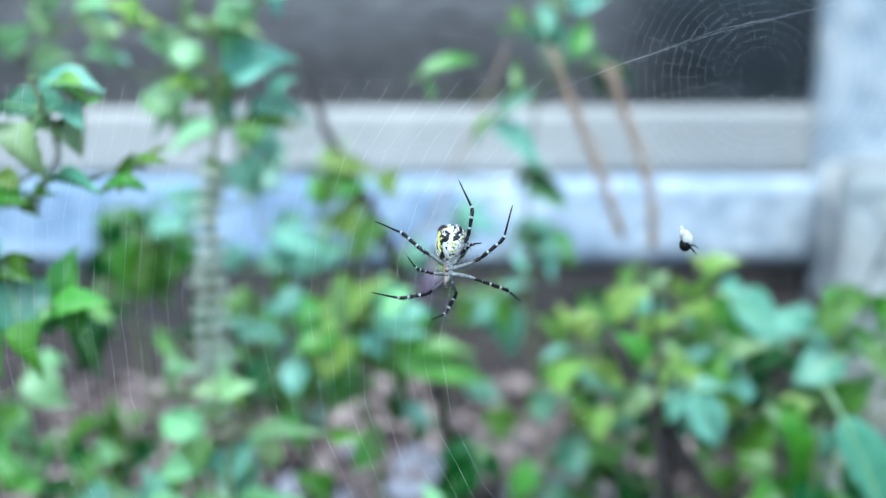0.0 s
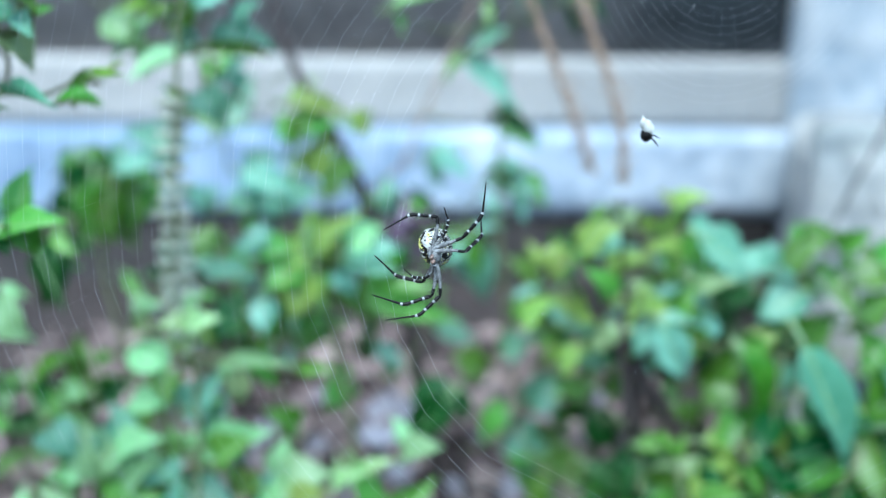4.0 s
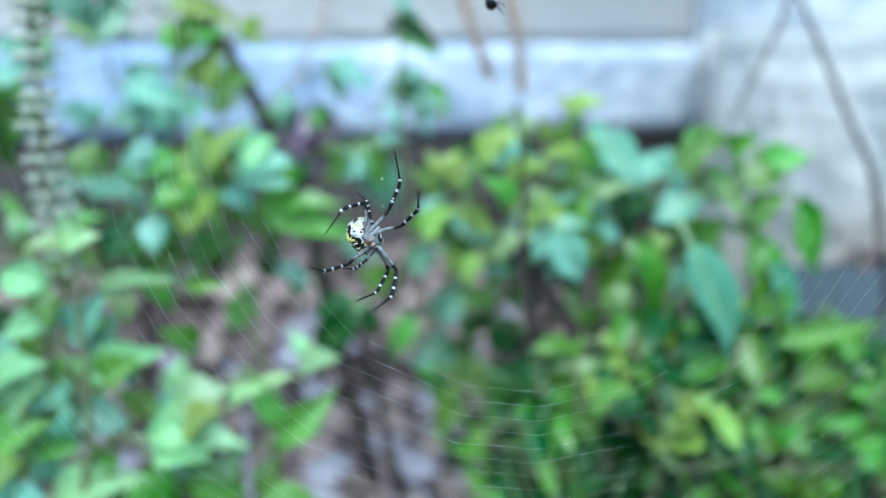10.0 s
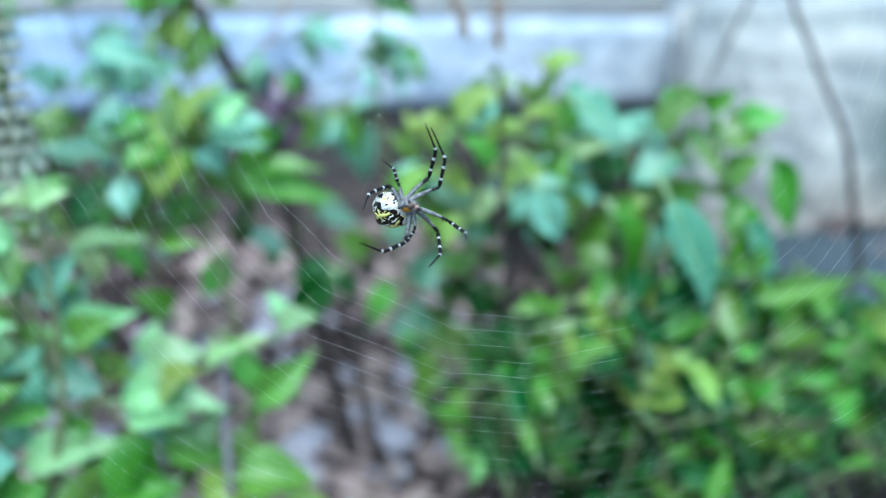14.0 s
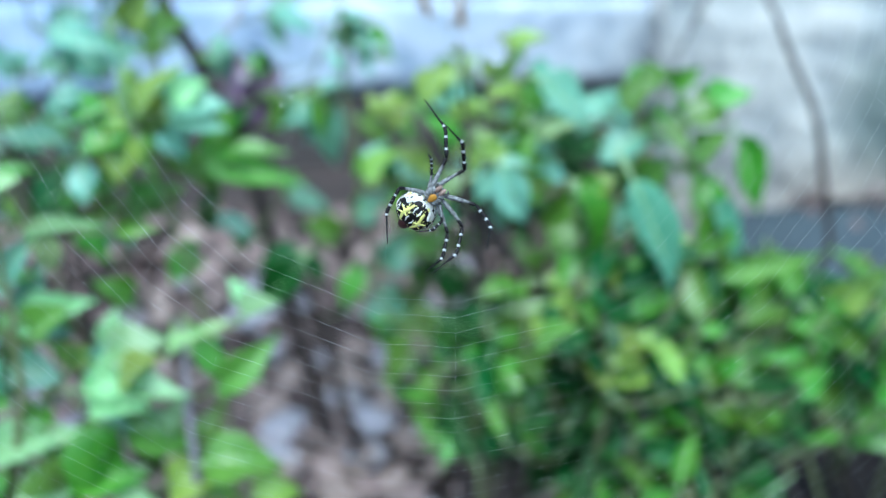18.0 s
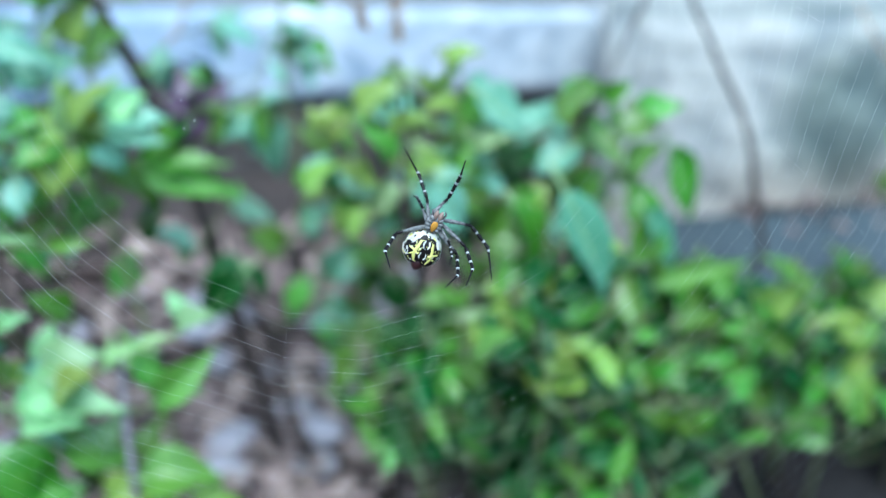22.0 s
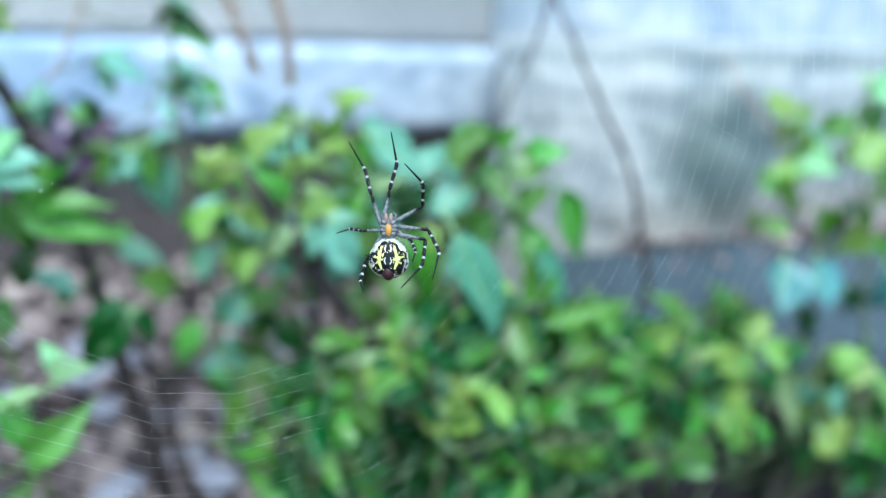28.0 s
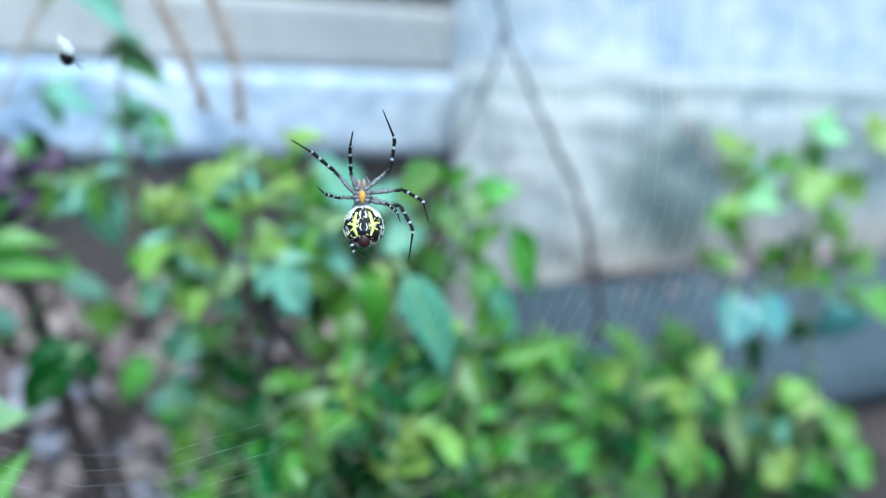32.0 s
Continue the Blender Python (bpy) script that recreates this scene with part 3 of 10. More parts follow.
leaf(vivid_herb, "basil", -0.1991, 0.4500, 0.2906, 0.0427, -80)
leaf(vivid_herb, "basil", -0.1694, 0.4466, 0.2952, 0.0304, -51)
leaf(vivid_herb, "small", -0.1914, 0.4521, 0.3057, 0.0214, -169)
leaf(vivid_herb, "basil", -0.1818, 0.4500, 0.2870, 0.0428, -95)
leaf(vivid_herb, "yellow", -0.1816, 0.4515, 0.2933, 0.0181, -15)
leaf(vivid_herb, "yellow", -0.1913, 0.4500, 0.2763, 0.0393, -90)
leaf(vivid_herb, "small", -0.1941, 0.4653, 0.3080, 0.0274, -13)
leaf(vivid_herb, "small", -0.2220, 0.4644, 0.3089, 0.0244, -169)
leaf(vivid_herb, "small", -0.2045, 0.4500, 0.2870, 0.0499, -80)
leaf(vivid_herb, "small", -0.1633, 0.4488, 0.2981, 0.0354, -24)
leaf(vivid_herb, "small", -0.1970, 0.4629, 0.3030, 0.0294, -169)
leaf(vivid_herb, "small", -0.1858, 0.4500, 0.2799, 0.0536, -100)
leaf(vivid_herb, "basil", -0.1644, 0.4555, 0.2979, 0.0281, -21)
leaf(vivid_herb, "dark", -0.1876, 0.4631, 0.2928, 0.0252, -129)
leaf(vivid_herb, "dark", -0.1716, 0.4500, 0.2834, 0.0428, -70)
leaf(vivid_herb, "small", -0.1869, 0.4618, 0.3039, 0.0218, 6)
leaf(vivid_herb, "small", -0.1965, 0.4500, 0.2764, 0.0537, -85)
leaf(vivid_herb, "dark", -0.2007, 0.4463, 0.2921, 0.0139, -53)
leaf(vivid_herb, "dark", -0.2149, 0.4571, 0.2979, 0.0174, -178)
leaf(vivid_herb, "dark", -0.2121, 0.4500, 0.2799, 0.0393, -110)
leaf(vivid_herb, "small", -0.1774, 0.4519, 0.2896, 0.0204, 11)
leaf(vivid_herb, "small", -0.1965, 0.4546, 0.2753, 0.0270, -123)
leaf(vivid_herb, "small", -0.1777, 0.4500, 0.2692, 0.0430, -60)
leaf(vivid_herb, "dark", -0.1909, 0.4513, 0.3080, 0.0184, -5)
leaf(vivid_herb, "dark", -0.2043, 0.4474, 0.2938, 0.0283, -102)
leaf(vivid_herb, "dark", -0.1903, 0.4500, 0.2905, 0.0427, -60)
leaf(vivid_herb, "basil", -0.1390, 0.2962, 0.2877, 0.0176, -45)
leaf(vivid_herb, "basil", -0.1521, 0.3105, 0.2907, 0.0135, -148)
leaf(vivid_herb, "dark", -0.1458, 0.3000, 0.2778, 0.0338, -90)
leaf(vivid_herb, "basil", -0.1460, 0.3102, 0.2765, 0.0135, 12)
leaf(vivid_herb, "dark", -0.1574, 0.3051, 0.2701, 0.0117, -131)
leaf(vivid_herb, "dark", -0.1515, 0.3000, 0.2655, 0.0194, -80)
leaf(back_herb, "basil", -0.0560, 0.4181, 0.2953, 0.0150, 147)
leaf(back_herb, "basil", -0.0409, 0.4107, 0.2937, 0.0165, 18)
leaf(back_herb, "basil", -0.0455, 0.4200, 0.3066, 0.0337, 80)
leaf(back_herb, "basil", -0.0427, 0.4240, 0.3054, 0.0138, 105)
leaf(back_herb, "small", -0.0363, 0.4130, 0.2992, 0.0093, 7)
leaf(back_herb, "basil", -0.0344, 0.4200, 0.3088, 0.0250, 60)
leaf(back_herb, "fresh", -0.0702, 0.4335, 0.3112, 0.0160, 78)
leaf(back_herb, "fresh", -0.0666, 0.4151, 0.2976, 0.0160, -43)
leaf(back_herb, "fresh", -0.0616, 0.4200, 0.3089, 0.0247, 30)
leaf(back_herb, "basil", -0.0264, 0.4251, 0.2878, 0.0138, 173)
leaf(back_herb, "teal", -0.0120, 0.4258, 0.2893, 0.0137, 18)
leaf(back_herb, "teal", -0.0164, 0.4200, 0.2974, 0.0225, 80)
leaf(back_herb, "teal", -0.0671, 0.4112, 0.2867, 0.0226, 213)
leaf(back_herb, "teal", -0.0739, 0.4200, 0.2954, 0.0365, 172)
leaf(back_herb, "teal", -0.1039, 0.4281, 0.2937, 0.0160, 78)
leaf(back_herb, "basil", -0.0981, 0.4257, 0.2809, 0.0187, -30)
leaf(back_herb, "teal", -0.0887, 0.4200, 0.2887, 0.0364, 10)
leaf(back_herb, "basil", -0.0795, 0.4190, 0.2978, 0.0117, 60)
leaf(back_herb, "teal", -0.0941, 0.4200, 0.2989, 0.0273, 150)
leaf(back_herb, "basil", -0.0018, 0.4189, 0.2863, 0.0112, 132)
leaf(back_herb, "small", 0.0074, 0.4145, 0.2845, 0.0110, 26)
leaf(back_herb, "basil", 0.0037, 0.4200, 0.2891, 0.0153, 80)
leaf(back_herb, "purple", -0.0179, 0.4314, 0.2801, 0.0123, 129)
leaf(back_herb, "purple", -0.0070, 0.4200, 0.2858, 0.0259, 60)
leaf(back_herb, "purple", -0.0117, 0.4335, 0.2594, 0.0121, 63)
leaf(back_herb, "purple", -0.0096, 0.4274, 0.2491, 0.0144, -40)
leaf(back_herb, "purple", -0.0011, 0.4200, 0.2587, 0.0298, 20)
leaf(back_herb, "purple", -0.0089, 0.4213, 0.2627, 0.0099, 227)
leaf(back_herb, "purple", -0.0048, 0.4239, 0.2726, 0.0121, 93)
leaf(back_herb, "purple", -0.0143, 0.4200, 0.2718, 0.0231, 150)
leaf(back_herb, "teal", 0.0193, 0.4176, 0.2647, 0.0111, -33)
leaf(back_herb, "basil", 0.0071, 0.4220, 0.2684, 0.0140, -185)
leaf(back_herb, "teal", 0.0138, 0.4200, 0.2582, 0.0206, -90)
leaf(back_herb, "teal", 0.0214, 0.4331, 0.2594, 0.0180, -148)
leaf(back_herb, "teal", 0.0302, 0.4200, 0.2501, 0.0305, -85)
leaf(back_herb, "teal", 0.0501, 0.4248, 0.3031, 0.0135, 25)
leaf(back_herb, "teal", 0.0440, 0.4190, 0.2963, 0.0075, -76)
leaf(back_herb, "teal", 0.0515, 0.4200, 0.2954, 0.0203, -30)
leaf(back_herb, "dark", 0.0546, 0.4274, 0.2929, 0.0091, -21)
leaf(back_herb, "dark", 0.0548, 0.4200, 0.3015, 0.0171, 60)
leaf(back_herb, "basil", 0.0648, 0.4287, 0.2892, 0.0059, 70)
leaf(back_herb, "basil", 0.0712, 0.4200, 0.2864, 0.0159, 0)
leaf(back_herb, "basil", 0.0436, 0.4255, 0.2797, 0.0067, 210)
leaf(back_herb, "teal", 0.0491, 0.4227, 0.2854, 0.0085, 65)
leaf(back_herb, "teal", 0.0432, 0.4200, 0.2884, 0.0172, 120)
leaf(back_herb, "basil", 0.0181, 0.4262, 0.2558, 0.0124, 116)
leaf(back_herb, "teal", 0.0246, 0.4185, 0.2517, 0.0080, 23)
leaf(back_herb, "teal", 0.0244, 0.4200, 0.2585, 0.0191, 70)
leaf(back_herb, "dark", -0.0106, 0.4200, 0.2520, 0.0251, -20)

blade(left_shrub, "gloss", (-0.1046, 0.1964, 0.3744), (-0.0861, 0.1926, 0.3704), 0.0098)
blade(left_shrub, "basil", (-0.0998, 0.2025, 0.3731), (-0.0952, 0.2012, 0.3786), 0.0041)
blade(left_shrub, "yellow", (-0.0998, 0.2072, 0.3731), (-0.1003, 0.2103, 0.3675), 0.0033)
blade(left_shrub, "yellow", (-0.0998, 0.1949, 0.3731), (-0.0907, 0.1913, 0.3695), 0.0057)
blade(left_shrub, "gloss", (-0.1225, 0.2097, 0.3686), (-0.0989, 0.2034, 0.3642), 0.0150)
blade(left_shrub, "basil", (-0.0993, 0.2086, 0.3683), (-0.0947, 0.2097, 0.3709), 0.0035)
blade(left_shrub, "teal", (-0.0993, 0.2007, 0.3683), (-0.0922, 0.1911, 0.3610), 0.0067)
blade(left_shrub, "pale", (-0.1078, 0.2074, 0.3632), (-0.0988, 0.2044, 0.3587), 0.0125)
blade(left_shrub, "fresh", (-0.1078, 0.2045, 0.3632), (-0.1165, 0.2046, 0.3630), 0.0108)
blade(left_shrub, "pale", (-0.1078, 0.1976, 0.3632), (-0.1111, 0.1884, 0.3503), 0.0166)
blade(left_shrub, "small", (-0.1226, 0.2100, 0.3418), (-0.1195, 0.2138, 0.3472), 0.0051)
blade(left_shrub, "small", (-0.1226, 0.2138, 0.3418), (-0.1164, 0.2121, 0.3371), 0.0064)
blade(left_shrub, "small", (-0.1226, 0.2006, 0.3418), (-0.1132, 0.1971, 0.3446), 0.0080)
blade(left_shrub, "small", (-0.1154, 0.2098, 0.3419), (-0.1146, 0.2084, 0.3490), 0.0032)
blade(left_shrub, "small", (-0.1154, 0.2048, 0.3419), (-0.1056, 0.2007, 0.3455), 0.0047)
blade(left_shrub, "gloss", (-0.1052, 0.2003, 0.3477), (-0.0880, 0.1907, 0.3466), 0.0050)
blade(left_shrub, "small", (-0.0910, 0.2091, 0.3464), (-0.0881, 0.2127, 0.3551), 0.0046)
blade(left_shrub, "small", (-0.0910, 0.2059, 0.3464), (-0.0835, 0.2092, 0.3449), 0.0038)
blade(left_shrub, "small", (-0.0910, 0.1978, 0.3464), (-0.0797, 0.1944, 0.3528), 0.0065)
blade(left_shrub, "yellow", (-0.0875, 0.2208, 0.3521), (-0.0813, 0.2191, 0.3585), 0.0020)
blade(left_shrub, "yellow", (-0.0875, 0.2108, 0.3521), (-0.0735, 0.2005, 0.3517), 0.0032)
blade(left_shrub, "basil", (-0.1146, 0.2172, 0.3110), (-0.1123, 0.2185, 0.3298), 0.0095)
blade(left_shrub, "basil", (-0.1146, 0.2133, 0.3110), (-0.1049, 0.2115, 0.3035), 0.0061)
blade(left_shrub, "basil", (-0.1146, 0.2033, 0.3110), (-0.0913, 0.1975, 0.3154), 0.0119)
blade(left_shrub, "gloss", (-0.1198, 0.2112, 0.3089), (-0.1077, 0.2032, 0.3116), 0.0054)
blade(left_shrub, "gloss", (-0.1225, 0.2033, 0.3214), (-0.1184, 0.2010, 0.3021), 0.0206)
blade(left_shrub, "small", (-0.1278, 0.2115, 0.3224), (-0.1195, 0.2117, 0.3281), 0.0058)
blade(left_shrub, "small", (-0.1278, 0.2130, 0.3224), (-0.1215, 0.2163, 0.3102), 0.0079)
blade(left_shrub, "small", (-0.1278, 0.2071, 0.3224), (-0.1104, 0.1974, 0.3183), 0.0103)
blade(left_shrub, "small", (-0.1084, 0.2038, 0.3109), (-0.1020, 0.2033, 0.3045), 0.0089)
blade(left_shrub, "small", (-0.1084, 0.2056, 0.3109), (-0.1195, 0.2075, 0.3064), 0.0119)
blade(left_shrub, "small", (-0.1084, 0.1941, 0.3109), (-0.1115, 0.1884, 0.2956), 0.0154)
blade(left_shrub, "dark", (-0.1109, 0.2092, 0.3107), (-0.1059, 0.2087, 0.3117), 0.0054)
blade(left_shrub, "dark", (-0.1109, 0.2125, 0.3107), (-0.1127, 0.2113, 0.3070), 0.0044)
blade(left_shrub, "dark", (-0.1109, 0.2005, 0.3107), (-0.1080, 0.1982, 0.3048), 0.0070)
blade(left_shrub, "gloss", (-0.1247, 0.1998, 0.3607), (-0.1113, 0.1934, 0.3663), 0.0141)
blade(left_shrub, "yellow", (-0.1342, 0.2201, 0.3468), (-0.1250, 0.2192, 0.3408), 0.0108)
blade(left_shrub, "yellow", (-0.1342, 0.2074, 0.3468), (-0.1213, 0.2007, 0.3547), 0.0148)
blade(left_shrub, "small", (-0.1377, 0.2099, 0.3049), (-0.1261, 0.2085, 0.3070), 0.0112)
blade(left_shrub, "small", (-0.1377, 0.2153, 0.3049), (-0.1377, 0.2181, 0.2929), 0.0112)
blade(left_shrub, "small", (-0.1377, 0.2058, 0.3049), (-0.1265, 0.1992, 0.2934), 0.0151)
blade(left_shrub, "gloss", (-0.1346, 0.2073, 0.3276), (-0.1212, 0.2007, 0.3254), 0.0124)
blade(left_shrub, "gloss", (-0.1280, 0.2026, 0.3742), (-0.1118, 0.1911, 0.3760), 0.0120)
blade(left_shrub, "basil", (-0.1616, 0.2471, 0.2694), (-0.1661, 0.2487, 0.2575), 0.0115)
blade(left_shrub, "basil", (-0.1616, 0.2427, 0.2694), (-0.1511, 0.2393, 0.2563), 0.0152)
blade(left_shrub, "fresh", (-0.1620, 0.2864, 0.2679), (-0.1529, 0.2893, 0.2721), 0.0097)
blade(left_shrub, "fresh", (-0.1620, 0.2835, 0.2679), (-0.1604, 0.2840, 0.2570), 0.0106)
blade(left_shrub, "fresh", (-0.1620, 0.2785, 0.2679), (-0.1453, 0.2660, 0.2585), 0.0187)
blade(left_shrub, "basil", (-0.1644, 0.2578, 0.2529), (-0.1523, 0.2607, 0.2609), 0.0119)
blade(left_shrub, "basil", (-0.1644, 0.2595, 0.2529), (-0.1642, 0.2602, 0.2380), 0.0122)
blade(left_shrub, "basil", (-0.1644, 0.2476, 0.2529), (-0.1468, 0.2367, 0.2452), 0.0157)
blade(left_shrub, "teal", (-0.1692, 0.2756, 0.2572), (-0.1722, 0.2790, 0.2441), 0.0110)
blade(left_shrub, "fresh", (-0.1692, 0.2699, 0.2572), (-0.1561, 0.2633, 0.2417), 0.0166)
blade(left_shrub, "basil", (-0.1666, 0.2856, 0.2350), (-0.1601, 0.2864, 0.2283), 0.0112)
blade(left_shrub, "small", (-0.1666, 0.2776, 0.2350), (-0.1779, 0.2794, 0.2351), 0.0136)
blade(left_shrub, "basil", (-0.1666, 0.2731, 0.2350), (-0.1715, 0.2715, 0.2216), 0.0171)
blade(left_shrub, "gloss", (-0.1574, 0.2298, 0.2836), (-0.1429, 0.2192, 0.2723), 0.0172)
blade(vivid_herb, "dark", (-0.1523, 0.3096, 0.2847), (-0.1341, 0.3096, 0.2846), 0.0089)
blade(vivid_herb, "dark", (-0.1523, 0.3087, 0.2847), (-0.1605, 0.3070, 0.2729), 0.0070)
blade(vivid_herb, "dark", (-0.1523, 0.2979, 0.2847), (-0.1383, 0.2870, 0.2622), 0.0130)
blade(vivid_herb, "small", (-0.1915, 0.4570, 0.2966), (-0.2226, 0.4546, 0.2812), 0.0208)
blade(vivid_herb, "small", (-0.1915, 0.4437, 0.2966), (-0.1889, 0.4344, 0.2512), 0.0272)
blade(vivid_herb, "small", (-0.1772, 0.4508, 0.2955), (-0.1666, 0.4536, 0.2801), 0.0106)
blade(vivid_herb, "small", (-0.1772, 0.4494, 0.2955), (-0.1974, 0.4504, 0.2935), 0.0115)
blade(vivid_herb, "small", (-0.1772, 0.4388, 0.2955), (-0.1813, 0.4323, 0.2587), 0.0209)
blade(vivid_herb, "small", (-0.1703, 0.4585, 0.2888), (-0.1603, 0.4617, 0.2776), 0.0124)
blade(vivid_herb, "small", (-0.1703, 0.4547, 0.2888), (-0.1855, 0.4548, 0.2790), 0.0150)
blade(vivid_herb, "small", (-0.1703, 0.4483, 0.2888), (-0.1724, 0.4405, 0.2656), 0.0193)
blade(vivid_herb, "dark", (-0.2056, 0.4502, 0.2866), (-0.1921, 0.4506, 0.2740), 0.0129)
blade(vivid_herb, "dark", (-0.2056, 0.4470, 0.2866), (-0.2219, 0.4482, 0.2798), 0.0124)
blade(vivid_herb, "dark", (-0.2056, 0.4412, 0.2866), (-0.2127, 0.4369, 0.2595), 0.0196)
blade(vivid_herb, "small", (-0.1584, 0.4534, 0.2928), (-0.1441, 0.4517, 0.2960), 0.0117)
blade(vivid_herb, "small", (-0.1584, 0.4564, 0.2928), (-0.1667, 0.4588, 0.2831), 0.0103)
blade(vivid_herb, "small", (-0.1584, 0.4448, 0.2928), (-0.1496, 0.4357, 0.2735), 0.0171)
blade(spike_plant, "teal", (-0.0840, 0.3171, 0.3821), (-0.0834, 0.3145, 0.4024), 0.0225)
blade(spike_plant, "teal", (-0.0840, 0.3036, 0.3821), (-0.0657, 0.2959, 0.4008), 0.0289)
blade(spike_plant, "small", (-0.0926, 0.3148, 0.3739), (-0.0989, 0.3132, 0.3807), 0.0110)
blade(spike_plant, "small", (-0.0926, 0.3156, 0.3739), (-0.0861, 0.3184, 0.3791), 0.0097)
blade(spike_plant, "small", (-0.0926, 0.3087, 0.3739), (-0.0907, 0.3003, 0.3880), 0.0167)
blade(spike_plant, "small", (-0.0929, 0.3181, 0.3397), (-0.1010, 0.3205, 0.3431), 0.0084)
blade(spike_plant, "small", (-0.0929, 0.3105, 0.3397), (-0.0907, 0.3004, 0.3511), 0.0110)
blade(spike_plant, "fresh", (-0.1110, 0.3162, 0.3700), (-0.1093, 0.3147, 0.3806), 0.0124)
blade(spike_plant, "fresh", (-0.1110, 0.3070, 0.3700), (-0.1247, 0.3028, 0.3810), 0.0202)
blade(spike_plant, "teal", (-0.0786, 0.3024, 0.3675), (-0.0469, 0.2974, 0.3746), 0.0131)
blade(spike_plant, "basil", (-0.0841, 0.3216, 0.3647), (-0.0786, 0.3201, 0.3778), 0.0054)
blade(spike_plant, "yellow", (-0.0841, 0.3094, 0.3647), (-0.0571, 0.3023, 0.3627), 0.0102)
blade(spike_plant, "teal", (-0.0884, 0.3115, 0.3630), (-0.0984, 0.3152, 0.3768), 0.0112)
blade(spike_plant, "fresh", (-0.0884, 0.3037, 0.3630), (-0.1099, 0.2951, 0.3526), 0.0157)
blade(spike_plant, "teal", (-0.0851, 0.3206, 0.3491), (-0.0917, 0.3220, 0.3425), 0.0095)
blade(spike_plant, "teal", (-0.0851, 0.3106, 0.3491), (-0.0768, 0.3009, 0.3357), 0.0160)
blade(spike_plant, "teal", (-0.0800, 0.3087, 0.4019), (-0.0865, 0.3117, 0.4026), 0.0110)
blade(spike_plant, "fresh", (-0.0800, 0.3070, 0.4019), (-0.0772, 0.3065, 0.4076), 0.0106)
blade(spike_plant, "fresh", (-0.0800, 0.2964, 0.4019), (-0.0833, 0.2906, 0.4125), 0.0185)
blade(spike_plant, "pale", (-0.1033, 0.3160, 0.4034), (-0.1051, 0.3176, 0.4100), 0.0106)
blade(spike_plant, "pale", (-0.1033, 0.3186, 0.4034), (-0.0969, 0.3200, 0.4015), 0.0103)
blade(spike_plant, "pale", (-0.1033, 0.3068, 0.4034), (-0.0951, 0.2990, 0.4136), 0.0202)
blade(spike_plant, "fresh", (-0.1121, 0.3209, 0.3939), (-0.1201, 0.3183, 0.3911), 0.0112)
blade(spike_plant, "fresh", (-0.1121, 0.3217, 0.3939), (-0.1114, 0.3191, 0.4032), 0.0124)
blade(spike_plant, "fresh", (-0.1121, 0.3107, 0.3939), (-0.1198, 0.3056, 0.4044), 0.0172)
blade(spike_plant, "yellow", (-0.1196, 0.3012, 0.4031), (-0.1264, 0.3030, 0.4006), 0.0136)
blade(spike_plant, "yellow", (-0.1196, 0.3065, 0.4031), (-0.1145, 0.3099, 0.4078), 0.0131)
blade(spike_plant, "yellow", (-0.1196, 0.2969, 0.4031), (-0.1246, 0.2895, 0.4113), 0.0180)
blade(spike_plant, "pale", (-0.0893, 0.3051, 0.3989), (-0.0873, 0.3053, 0.4104), 0.0120)
blade(spike_plant, "fresh", (-0.0893, 0.3039, 0.3989), (-0.0796, 0.3039, 0.3887), 0.0146)
blade(spike_plant, "pale", (-0.0893, 0.2978, 0.3989), (-0.0739, 0.2909, 0.4084), 0.0187)
blade(spike_plant, "fresh", (-0.0963, 0.3019, 0.3881), (-0.1040, 0.3033, 0.3844), 0.0095)
blade(spike_plant, "fresh", (-0.0963, 0.3077, 0.3881), (-0.0965, 0.3067, 0.3946), 0.0072)
blade(spike_plant, "fresh", (-0.0963, 0.2970, 0.3881), (-0.1055, 0.2932, 0.3963), 0.0137)
blade(spike_plant, "fresh", (-0.1061, 0.3184, 0.3666), (-0.1135, 0.3166, 0.3529), 0.0119)
blade(spike_plant, "fresh", (-0.1061, 0.3092, 0.3666), (-0.1256, 0.3053, 0.3654), 0.0150)
blade(spike_plant, "pale", (-0.1644, 0.3796, 0.4080), (-0.1722, 0.3815, 0.4068), 0.0146)
blade(spike_plant, "pale", (-0.1644, 0.3710, 0.4080), (-0.1621, 0.3731, 0.4157), 0.0149)
blade(spike_plant, "pale", (-0.1644, 0.3667, 0.4080), (-0.1731, 0.3578, 0.4146), 0.0201)
blade(spike_plant, "pale", (-0.1951, 0.3837, 0.4125), (-0.2047, 0.3818, 0.4117), 0.0191)
blade(spike_plant, "pale", (-0.1951, 0.3792, 0.4125), (-0.2028, 0.3693, 0.4217), 0.0240)
blade(spike_plant, "fresh", (-0.2050, 0.3652, 0.3995), (-0.2125, 0.3673, 0.4040), 0.0193)
blade(spike_plant, "fresh", (-0.2050, 0.3602, 0.3995), (-0.2067, 0.3471, 0.4106), 0.0249)
blade(spike_plant, "fresh", (-0.1795, 0.3829, 0.4202), (-0.1812, 0.3861, 0.4326), 0.0152)
blade(spike_plant, "teal", (-0.1795, 0.3879, 0.4202), (-0.1690, 0.3907, 0.4186), 0.0128)
blade(spike_plant, "fresh", (-0.1795, 0.3771, 0.4202), (-0.1668, 0.3698, 0.4321), 0.0210)
blade(spike_plant, "pale", (-0.2033, 0.3873, 0.4291), (-0.1923, 0.3848, 0.4241), 0.0144)
blade(spike_plant, "pale", (-0.2033, 0.3814, 0.4291), (-0.1866, 0.3772, 0.4363), 0.0218)
blade(spike_plant, "fresh", (-0.1612, 0.3752, 0.3951), (-0.1662, 0.3771, 0.3938), 0.0110)
